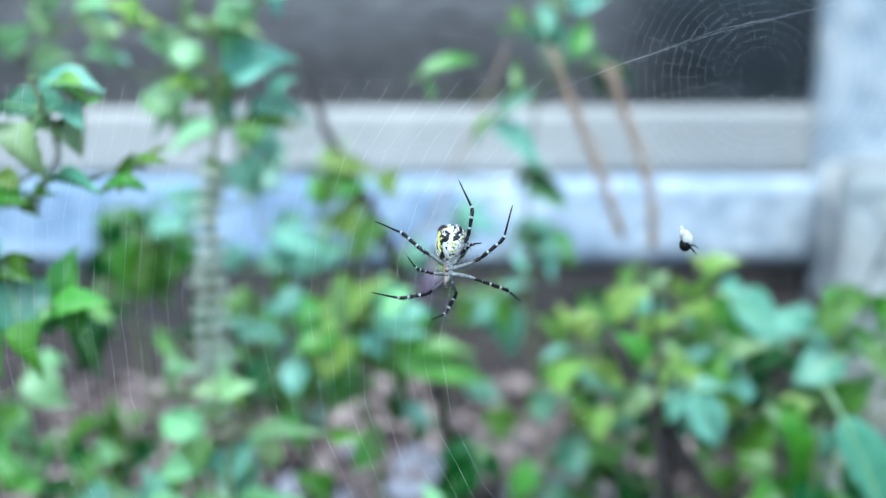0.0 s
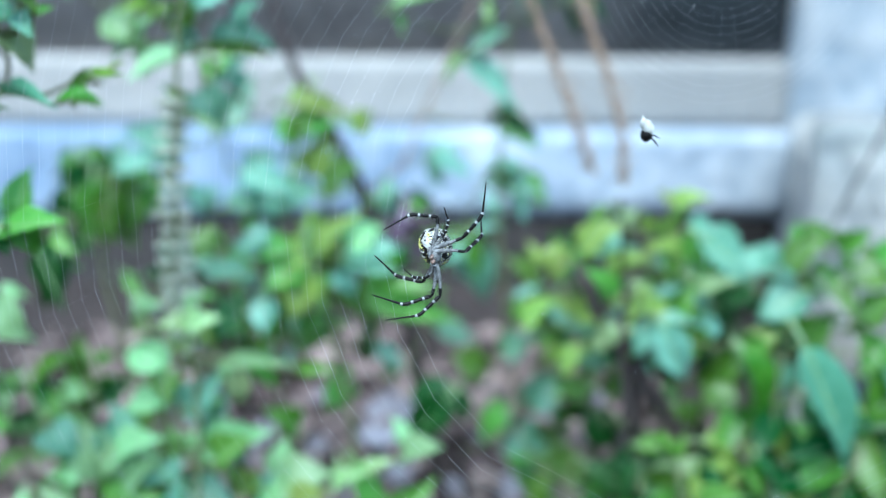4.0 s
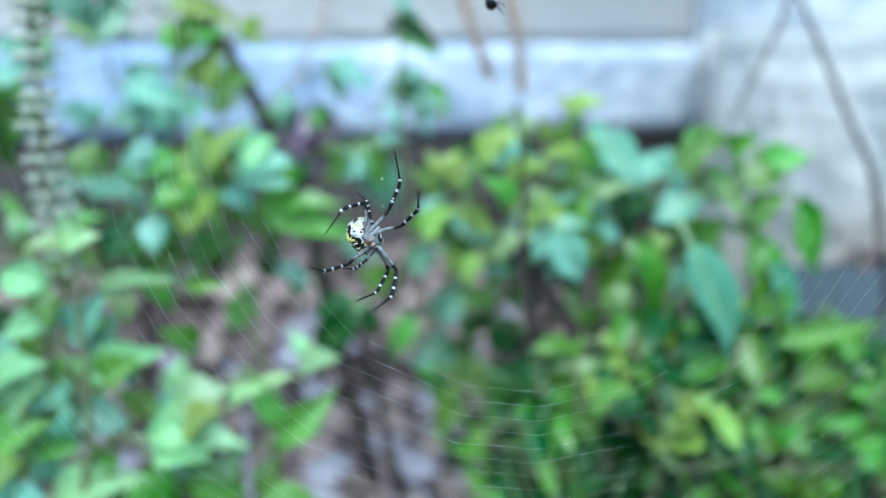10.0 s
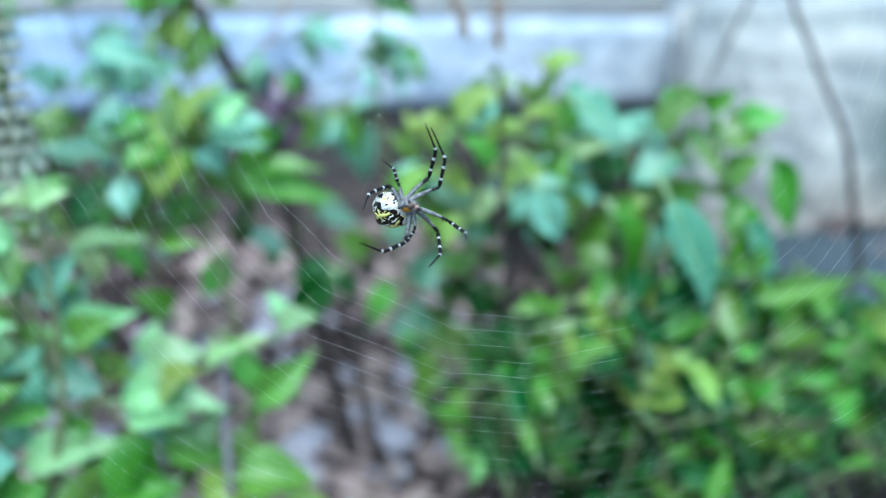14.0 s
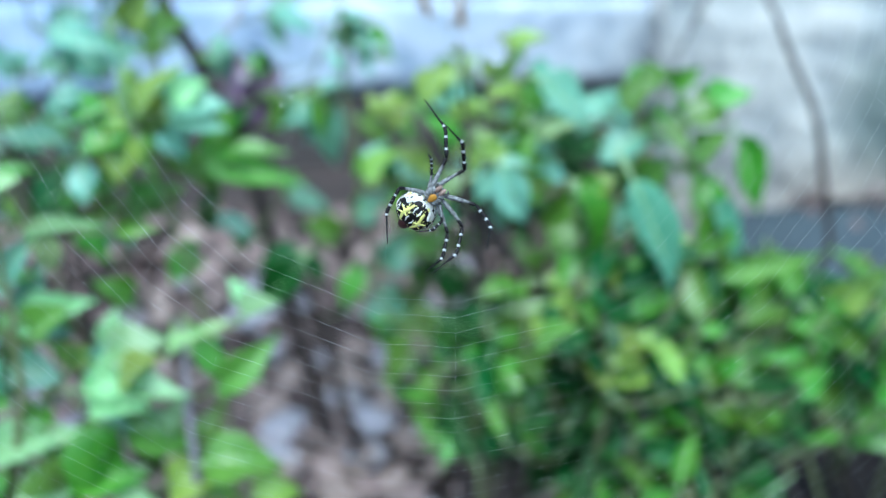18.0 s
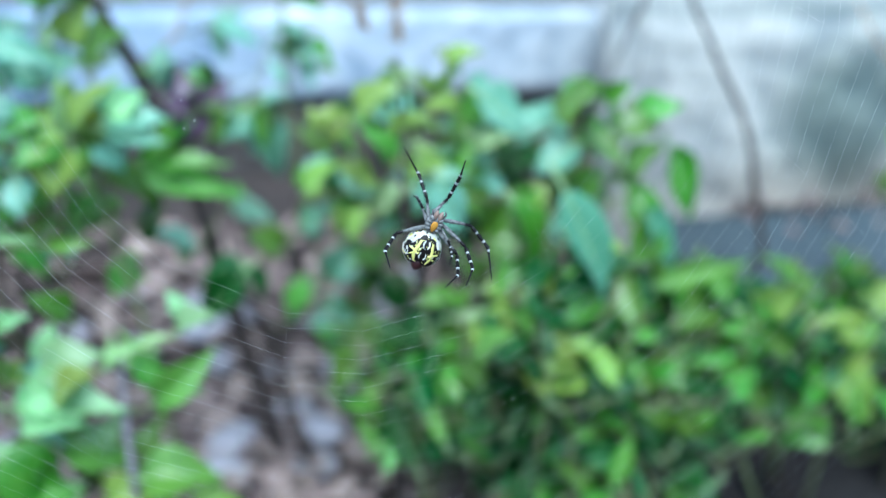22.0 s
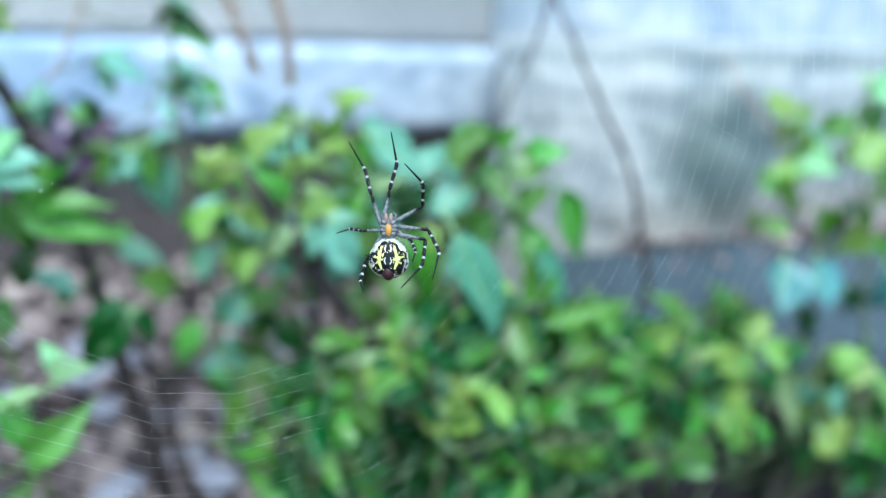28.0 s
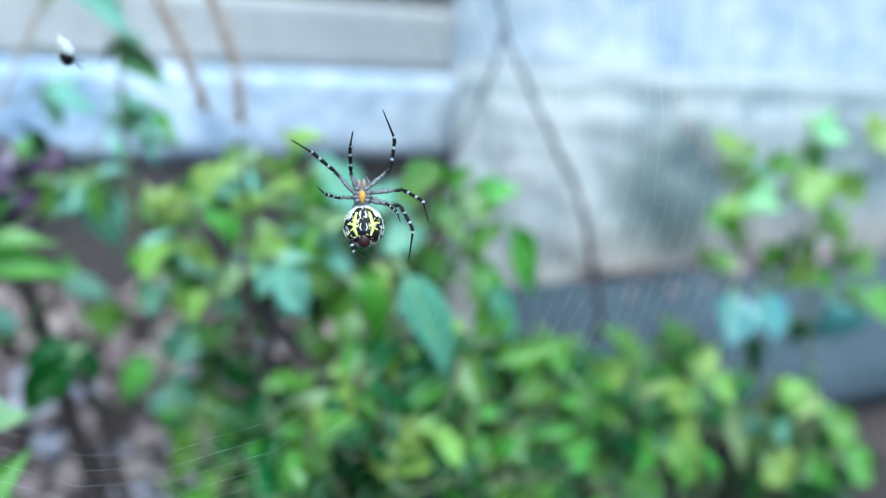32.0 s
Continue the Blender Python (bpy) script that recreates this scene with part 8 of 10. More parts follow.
for s in (1, -1):
    for n in (1, 2, 3, 4):
        ln, thin = UPPER[n], 0.8 if n == 3 else 1.0
        us = [0, 0.1, 0.25, 0.45, 0.58, 0.66, 0.78, 0.92, 1.0]
        bm = tube(bmesh.new(), [(0, ln * u, 0.25 * MM * math.sin(math.pi * u)) for u in us],
                  [r * thin * MM for r in (0.28, 0.36, 0.42, 0.38, 0.33, 0.29, 0.28, 0.32, 0.22)], 8, [0, 0, 0, 0, 0, 0, 1, 1])
        bristles(bm, ln, 44, 0.00040 * thin, s * n)
        up = part("upper_leg", bm, [SP_GREY, SP_BLACK], spider, "pale grey")
        ln = LOWER[n]
        us = [0, 0.06, 0.12, 0.155, 0.22, 0.30, 0.34, 0.40, 0.48, 0.52, 0.62, 0.72, 0.82, 0.93, 1.0]
        rr = [0.24, 0.36, 0.34, 0.28, 0.34, 0.35, 0.29, 0.33, 0.33, 0.22, 0.18, 0.15, 0.13, 0.11, 0.06]
        lift = [0.16 * ln * (1 - abs(u - 0.45) / (0.45 if u < 0.45 else 0.55)) ** 1.0 for u in us]
        bands = [1, 1, 0, 1, 1, 0, 1, 1, 0, 1, 1, 1, 1, 1]
        bm = tube(bmesh.new(), [(0, ln * u, h) for u, h in zip(us, lift)], [r * thin * MM for r in rr], 8, bands)
        bristles(bm, ln * 0.45, 48, 0.00032 * thin, s * n + 9, 0.16 * ln)
        low = part("lower_leg", bm, [SP_BAND, SP_BLACK], up, "banded black and white with a thin dark tip")
        upper_legs.append(up), lower_legs.append(low)

# ---------------------------------------------------------------- caught insect
prey = root("caught_insect", (0.0390, 0.1185, 0.3428), "small dark insect wrapped in white silk on the web", "insect")
bm = ball(bmesh.new(), (0.0002, 0, -0.0006), (0.0010, 0.0009, 0.0012), 8, 10)
part("body", bm, SP_BLACK, prey)
bm = bmesh.new()
for dx, dz, r in ((-0.0006, 0.0022, 0.0002), (-0.0004, 0.0012, 0.0006), (0.0002, 0.0006, 0.0008), (0.0006, 0.0002, 0.0007)):
    ball(bm, (dx, -0.0003, dz), (r, r * 0.8, r * 1.6), 6, 8)
part("silk_wrap", bm, SP_WHITE, prey, "white silk wrapping")
for dx, dz in ((0.0022, -0.0024), (0.0018, -0.0020), (0.0024, -0.0012)):
    part("leg", tube(bmesh.new(), [(0.0003, 0, -0.0008), (dx * 0.6, -0.0002, dz * 0.55), (dx, 0, dz)], [0.00016, 0.00012, 0.00006], 5), SP_BLACK, prey)


# ---------------------------------------------------------------- what moves
def motions():
    walk(spider, [
        (0, pose(0.00095, 0.12707, 0.33651, -97.4, -38.8, -83.0)),
        (0.5, pose(0.00216, 0.12692, 0.33437, -69.8, -57.3, -102.7)),
        (1, pose(-0.00061, 0.12725, 0.33166, -19.8, -62.4, -141.2)),
        (1.5, pose(0.00262, 0.12687, 0.33008, -59.3, -72.6, -111.2)),
        (2, pose(0.00343, 0.12677, 0.32608, -116.7, -67.1, -61.0)),
        (2.5, pose(0.00091, 0.12707, 0.32755, -126.4, -59.4, -61.7)),
        (3, pose(0.00161, 0.12699, 0.32413, -133.5, -51.2, -65.1)),
        (3.5, pose(0.00514, 0.12656, 0.32110, -89.9, -74.6, -102.9)),
        (4, pose(0.00550, 0.12652, 0.32076, -7.2, -69.5, -174.9)),
        (4.5, pose(0.00547, 0.12652, 0.32049, -13.2, -70.2, -169.6)),
        (6.5, pose(0.01331, 0.12558, 0.31241, -52.2, -72.6, -133.7)),
        (7, pose(0.01640, 0.12521, 0.30988, -64.0, -72.1, -122.2)),
        (7.5, pose(0.01697, 0.12514, 0.30836, -3.8, -60.8, -174.7)),
        (8, pose(0.01489, 0.12539, 0.30713, 17.6, -45.1, 175.7)),
        (8.5, pose(0.01875, 0.12493, 0.30668, 21.1, -42.8, -180.0)),
        (9, pose(0.01812, 0.12501, 0.30770, 24.2, -41.4, -175.7)),
        (9.5, pose(0.01952, 0.12484, 0.30740, 21.7, -46.7, 179.0)),
        (10, pose(0.02020, 0.12476, 0.30355, 18.3, -52.2, 175.5)),
        (10.5, pose(0.01942, 0.12485, 0.29994, 8.7, -48.7, -178.3)),
        (11, pose(0.02194, 0.12455, 0.29881, -0.3, -44.2, -173.2)),
        (11.5, pose(0.02295, 0.12443, 0.29899, 2.4, -47.3, -147.2)),
        (12, pose(0.02308, 0.12441, 0.29828, 5.6, -54.9, -120.9)),
        (12.5, pose(0.02605, 0.12405, 0.29798, 32.4, -57.8, -142.6)),
        (13, pose(0.02689, 0.12395, 0.29670, 59.3, -54.1, -164.9)),
        (13.5, pose(0.02851, 0.12376, 0.29687, 41.7, -46.9, -165.3)),
        (14, pose(0.02881, 0.12372, 0.29587, 28.6, -40.2, -172.0)),
        (14.5, pose(0.03040, 0.12353, 0.29095, 38.9, -40.3, -178.0)),
        (16.5, pose(0.03932, 0.12246, 0.29661, 74.7, -30.5, 161.9)),
        (17, pose(0.04042, 0.12233, 0.29368, 81.2, -26.2, 160.0)),
        (17.5, pose(0.04303, 0.12202, 0.29424, 75.0, -35.7, 160.7)),
        (18, pose(0.04632, 0.12162, 0.29440, 66.9, -45.0, 163.4)),
        (18.5, pose(0.04454, 0.12183, 0.29296, 67.0, -50.5, 173.3)),
        (19, pose(0.04868, 0.12134, 0.29366, 65.6, -57.2, -175.9)),
        (19.5, pose(0.04997, 0.12118, 0.29460, 72.6, -51.2, 178.9)),
        (20, pose(0.04943, 0.12125, 0.29443, 78.1, -44.5, 174.5)),
        (20.5, pose(0.04727, 0.12151, 0.29049, 76.8, -44.6, 174.7)),
        (21, pose(0.05175, 0.12097, 0.29264, 77.1, -44.6, 175.5)),
        (21.5, pose(0.05993, 0.11999, 0.29246, 79.8, -34.2, 174.5)),
        (22, pose(0.06295, 0.11963, 0.29189, 81.2, -23.2, 172.9)),
        (22.5, pose(0.06409, 0.11949, 0.29051, 84.1, -21.6, 169.3)),
        (23, pose(0.06348, 0.11956, 0.29195, 87.1, -19.8, 165.3)),
        (23.5, pose(0.06838, 0.11897, 0.29363, 93.9, -17.0, 164.5)),
        (24, pose(0.06997, 0.11878, 0.29257, 100.3, -13.8, 163.1)),
        (24.5, pose(0.07197, 0.11854, 0.29553, 100.7, -13.6, 162.8)),
        (25, pose(0.07738, 0.11789, 0.30108, 101.1, -13.4, 162.2)),
        (25.5, pose(0.07769, 0.11786, 0.30059, 102.0, -11.0, 161.3)),
        (27.5, pose(0.07579, 0.11809, 0.30512, 103.7, -0.1, 159.5)),
        (28, pose(0.07722, 0.11791, 0.30165, 104.3, 2.1, 159.4)),
        (28.5, pose(0.07663, 0.11798, 0.30518, 103.0, -2.0, 157.9)),
        (29, pose(0.07843, 0.11777, 0.30910, 101.2, -6.0, 156.9)),
        (29.5, pose(0.07974, 0.11761, 0.31016, 104.3, -7.2, 154.6)),
        (30, pose(0.07833, 0.11778, 0.31502, 107.3, -8.5, 153.7)),
        (30.5, pose(0.08147, 0.11740, 0.31579, 106.3, -4.4, 161.6)),
        (31, pose(0.08222, 0.11731, 0.31422, 106.3, -0.4, 168.9)),
        (31.5, pose(0.08231, 0.11730, 0.31898, 106.3, 2.0, 165.8)),
        (32, pose(0.08378, 0.11713, 0.32057, 106.1, 4.3, 162.9)),
    ])
    walk(upper_legs[0], [
        (0, pose(0.00100, 0.00140, 0.00000, 82.9, 6.3, 26.5)),
        (1, pose(0.00100, 0.00140, 0.00000, 45.4, 0.0, 57.3)),
        (2, pose(0.00100, 0.00140, 0.00000, 80.7, 3.0, -18.4)),
        (2.5, pose(0.00100, 0.00140, 0.00000, 73.5, 0.8, -88.3)),
        (3, pose(0.00100, 0.00140, 0.00000, 73.1, -6.7, -158.0)),
        (3.5, pose(0.00100, 0.00140, 0.00000, 75.5, -0.4, 149.0)),
        (4, pose(0.00100, 0.00140, 0.00000, 71.9, 5.3, 96.0)),
        (7, pose(0.00100, 0.00140, 0.00000, 76.6, 3.6, 80.2)),
        (8, pose(0.00100, 0.00140, 0.00000, 49.4, -0.0, 72.0)),
        (9, pose(0.00100, 0.00140, 0.00000, 50.4, 2.0, 50.1)),
        (10, pose(0.00100, 0.00140, 0.00000, 64.4, -0.0, 60.2)),
        (11, pose(0.00100, 0.00140, 0.00000, 57.7, 0.0, 76.8)),
        (12, pose(0.00100, 0.00140, 0.00000, 48.9, -0.0, 112.1)),
        (13, pose(0.00100, 0.00140, 0.00000, 39.2, -0.0, 68.7)),
        (14, pose(0.00100, 0.00140, 0.00000, 46.5, -0.0, 41.2)),
        (17, pose(0.00100, 0.00140, 0.00000, 30.3, -0.0, 55.5)),
        (18, pose(0.00100, 0.00140, 0.00000, 39.9, -0.0, 19.7)),
        (19, pose(0.00100, 0.00140, 0.00000, 64.1, -0.0, 32.5)),
        (20, pose(0.00100, 0.00140, 0.00000, 45.8, 0.0, 3.1)),
        (21, pose(0.00100, 0.00140, 0.00000, 71.9, 0.0, 0.1)),
        (22, pose(0.00100, 0.00140, 0.00000, 54.8, -0.0, 44.5)),
        (23, pose(0.00100, 0.00140, 0.00000, 66.0, 0.0, 58.5)),
        (24, pose(0.00100, 0.00140, 0.00000, 11.2, 0.0, 1.8)),
        (25, pose(0.00100, 0.00140, 0.00000, 45.9, -0.0, 16.1)),
        (28, pose(0.00100, 0.00140, 0.00000, 5.4, -0.0, 10.7)),
        (29, pose(0.00100, 0.00140, 0.00000, 47.8, -0.0, -10.6)),
        (30, pose(0.00100, 0.00140, 0.00000, 57.1, -0.0, -26.0)),
        (31, pose(0.00100, 0.00140, 0.00000, 4.0, -0.0, -6.8)),
        (32, pose(0.00100, 0.00140, 0.00000, 52.0, -0.0, -14.3)),
    ])
    walk(lower_legs[0], [
        (0, pose(0.00000, 0.00580, 0.00000, -42.9, 73.8, -0.0)),
        (0.5, pose(0.00000, 0.00580, 0.00000, 139.6, 43.4, -178.7)),
        (1, pose(0.00000, 0.00580, 0.00000, 140.3, -19.3, -180.0)),
        (2, pose(0.00000, 0.00580, 0.00000, 114.5, -47.6, 180.0)),
        (2.5, pose(0.00000, 0.00580, 0.00000, -41.9, -62.7, -15.2)),
        (3, pose(0.00000, 0.00580, 0.00000, -45.4, 5.4, 0.0)),
        (3.5, pose(0.00000, 0.00580, 0.00000, -49.4, 56.3, 13.2)),
        (4, pose(0.00000, 0.00580, 0.00000, 104.6, 71.4, 180.0)),
        (7, pose(0.00000, 0.00580, 0.00000, -69.0, 63.4, 0.0)),
        (7.5, pose(0.00000, 0.00580, 0.00000, -64.8, -9.0, 3.6)),
        (8, pose(0.00000, 0.00580, 0.00000, -59.4, -81.4, 0.0)),
        (9, pose(0.00000, 0.00580, 0.00000, 109.7, -61.0, -180.0)),
        (10, pose(0.00000, 0.00580, 0.00000, 114.4, -79.5, 180.0)),
        (11, pose(0.00000, 0.00580, 0.00000, 121.7, -5.5, -180.0)),
        (12, pose(0.00000, 0.00580, 0.00000, 70.6, 17.5, 180.0)),
        (12.5, pose(0.00000, 0.00580, 0.00000, 61.7, -38.8, 168.9)),
        (13, pose(0.00000, 0.00580, 0.00000, -141.3, -83.9, 0.0)),
        (14, pose(0.00000, 0.00580, 0.00000, 103.7, -56.4, -180.0)),
        (17, pose(0.00000, 0.00580, 0.00000, -74.2, -73.8, 0.0)),
        (18, pose(0.00000, 0.00580, 0.00000, -89.9, -73.3, 0.0)),
        (19, pose(0.00000, 0.00580, 0.00000, -100.7, -62.6, -0.0)),
        (20, pose(0.00000, 0.00580, 0.00000, -134.7, -14.3, 0.0)),
        (21, pose(0.00000, 0.00580, 0.00000, -88.8, -3.3, 0.0)),
        (22, pose(0.00000, 0.00580, 0.00000, -90.0, -45.7, 0.0)),
        (23, pose(0.00000, 0.00580, 0.00000, -124.8, -74.6, -0.0)),
        (23.5, pose(0.00000, 0.00580, 0.00000, -69.1, -41.7, -17.5)),
        (24, pose(0.00000, 0.00580, 0.00000, -37.1, -11.5, -0.0)),
        (25, pose(0.00000, 0.00580, 0.00000, -101.0, -36.0, 0.0)),
        (26.5, pose(0.00000, 0.00580, 0.00000, -58.1, -40.0, 2.2)),
        (28, pose(0.00000, 0.00580, 0.00000, -12.4, -44.1, -0.0)),
        (28.5, pose(0.00000, 0.00580, 0.00000, -57.1, -13.3, 12.2)),
        (29, pose(0.00000, 0.00580, 0.00000, -96.1, 16.9, -0.0)),
        (30, pose(0.00000, 0.00580, 0.00000, -98.3, 15.9, 0.0)),
        (30.5, pose(0.00000, 0.00580, 0.00000, -67.7, 40.0, -11.3)),
        (31, pose(0.00000, 0.00580, 0.00000, -22.4, 65.3, 0.0)),
        (31.5, pose(0.00000, 0.00580, 0.00000, -73.9, 38.7, -13.3)),
        (32, pose(0.00000, 0.00580, 0.00000, -108.5, 13.6, -0.0)),
    ])
    walk(upper_legs[1], [
        (0, pose(0.00130, 0.00060, 0.00000, 64.1, -5.5, -146.2)),
        (0.33, pose(0.00130, 0.00060, 0.00000, 66.9, -5.0, 157.8)),
        (0.67, pose(0.00130, 0.00060, 0.00000, 68.0, -2.4, 102.0)),
        (1, pose(0.00130, 0.00060, 0.00000, 66.5, -0.0, 46.3)),
        (1.5, pose(0.00130, 0.00060, 0.00000, 61.2, -0.4, -33.0)),
        (2, pose(0.00130, 0.00060, 0.00000, 60.6, -5.6, -112.3)),
        (3, pose(0.00130, 0.00060, 0.00000, 46.0, -6.3, -140.1)),
        (4, pose(0.00130, 0.00060, 0.00000, 88.0, -0.5, 176.9)),
        (7, pose(0.00130, 0.00060, 0.00000, 47.6, -19.9, -142.8)),
        (7.33, pose(0.00130, 0.00060, 0.00000, 64.4, -26.4, 158.7)),
        (7.67, pose(0.00130, 0.00060, 0.00000, 79.0, -16.7, 101.3)),
        (8, pose(0.00130, 0.00060, 0.00000, 79.1, -0.0, 49.4)),
        (9, pose(0.00130, 0.00060, 0.00000, 72.2, -0.0, 14.4)),
        (10, pose(0.00130, 0.00060, 0.00000, 81.0, 0.0, -57.4)),
        (10.5, pose(0.00130, 0.00060, 0.00000, 76.6, -3.2, 14.2)),
        (11, pose(0.00130, 0.00060, 0.00000, 72.2, -0.0, 85.7)),
        (12, pose(0.00130, 0.00060, 0.00000, 75.9, -0.0, 151.8)),
        (12.33, pose(0.00130, 0.00060, 0.00000, 72.5, 4.7, 97.5)),
        (12.67, pose(0.00130, 0.00060, 0.00000, 66.7, 4.7, 42.9)),
        (13, pose(0.00130, 0.00060, 0.00000, 63.3, 0.0, -11.4)),
        (14, pose(0.00130, 0.00060, 0.00000, 62.0, -0.0, 20.6)),
        (17, pose(0.00130, 0.00060, 0.00000, 33.0, 0.0, -2.0)),
        (18, pose(0.00130, 0.00060, 0.00000, 44.9, -0.0, -23.7)),
        (19, pose(0.00130, 0.00060, 0.00000, 35.7, -0.0, -39.1)),
        (20, pose(0.00130, 0.00060, 0.00000, 31.2, -0.0, -53.8)),
        (21, pose(0.00130, 0.00060, 0.00000, 42.2, 0.0, -58.4)),
        (22, pose(0.00130, 0.00060, 0.00000, 75.3, 0.0, -27.3)),
        (23, pose(0.00130, 0.00060, 0.00000, 24.8, 0.0, -16.8)),
        (24, pose(0.00130, 0.00060, 0.00000, 31.4, -0.0, -17.7)),
        (25, pose(0.00130, 0.00060, 0.00000, 33.4, -0.0, -11.7)),
        (28, pose(0.00130, 0.00060, 0.00000, 5.3, 0.0, -18.3)),
        (29, pose(0.00130, 0.00060, 0.00000, 52.4, -0.0, -37.8)),
        (30, pose(0.00130, 0.00060, 0.00000, 40.3, 0.0, -42.9)),
        (31, pose(0.00130, 0.00060, 0.00000, 15.4, 0.0, -45.7)),
        (32, pose(0.00130, 0.00060, 0.00000, 23.3, 0.0, -38.2)),
    ])
    walk(lower_legs[1], [
        (0, pose(0.00000, 0.00580, 0.00000, -39.2, 4.2, 0.0)),
        (0.5, pose(0.00000, 0.00580, 0.00000, -39.2, -74.0, 0.0)),
        (1, pose(0.00000, 0.00580, 0.00000, 140.8, -27.7, 180.0)),
        (1.5, pose(0.00000, 0.00580, 0.00000, -47.7, -77.0, 6.7)),
        (2, pose(0.00000, 0.00580, 0.00000, -43.1, -1.8, -0.0)),
        (3, pose(0.00000, 0.00580, 0.00000, -38.4, 17.0, 0.0)),
        (4, pose(0.00000, 0.00580, 0.00000, -47.1, 86.5, -0.0)),
        (7, pose(0.00000, 0.00580, 0.00000, -87.2, 83.1, 0.0)),
        (7.33, pose(0.00000, 0.00580, 0.00000, 120.0, 38.8, -155.9)),
        (7.67, pose(0.00000, 0.00580, 0.00000, 120.8, -18.6, -160.3)),
        (8, pose(0.00000, 0.00580, 0.00000, 138.9, -75.2, 180.0)),
        (9, pose(0.00000, 0.00580, 0.00000, -45.2, -67.9, 0.0)),
        (10, pose(0.00000, 0.00580, 0.00000, -42.0, -11.7, 0.0)),
        (10.5, pose(0.00000, 0.00580, 0.00000, -39.2, -69.1, -9.5)),
        (11, pose(0.00000, 0.00580, 0.00000, 125.7, -53.0, -180.0)),
        (11.5, pose(0.00000, 0.00580, 0.00000, 111.0, -2.6, -173.2)),
        (12, pose(0.00000, 0.00580, 0.00000, 97.0, 47.7, -180.0)),
        (12.33, pose(0.00000, 0.00580, 0.00000, -118.0, 77.3, -30.9)),
        (12.67, pose(0.00000, 0.00580, 0.00000, -98.9, 24.9, -7.2)),
        (13, pose(0.00000, 0.00580, 0.00000, -100.7, -28.2, 0.0)),
        (14, pose(0.00000, 0.00580, 0.00000, -61.7, -85.4, 0.0)),
        (17, pose(0.00000, 0.00580, 0.00000, -34.2, -81.2, 0.0)),
        (18, pose(0.00000, 0.00580, 0.00000, -47.9, -78.3, 0.0)),
        (19, pose(0.00000, 0.00580, 0.00000, -34.8, -88.4, -0.0)),
        (20, pose(0.00000, 0.00580, 0.00000, -11.8, -32.1, 0.0)),
        (21, pose(0.00000, 0.00580, 0.00000, -22.4, -36.4, 0.0)),
        (22, pose(0.00000, 0.00580, 0.00000, -52.4, -25.4, 0.0)),
        (23, pose(0.00000, 0.00580, 0.00000, -16.5, -73.2, 0.0)),
        (23.5, pose(0.00000, 0.00580, 0.00000, -53.6, -34.1, 12.9)),
        (24, pose(0.00000, 0.00580, 0.00000, -76.2, 3.7, -0.0)),
        (25, pose(0.00000, 0.00580, 0.00000, -98.3, -20.6, 0.0)),
        (26.5, pose(0.00000, 0.00580, 0.00000, -54.8, -21.2, 0.3)),
        (28, pose(0.00000, 0.00580, 0.00000, -11.1, -21.8, -0.0)),
        (29, pose(0.00000, 0.00580, 0.00000, -90.6, 2.6, 0.0)),
        (30, pose(0.00000, 0.00580, 0.00000, -62.3, -0.8, 0.0)),
        (31, pose(0.00000, 0.00580, 0.00000, -35.3, 24.7, 0.0)),
        (32, pose(0.00000, 0.00580, 0.00000, -61.8, -14.4, 0.0)),
    ])
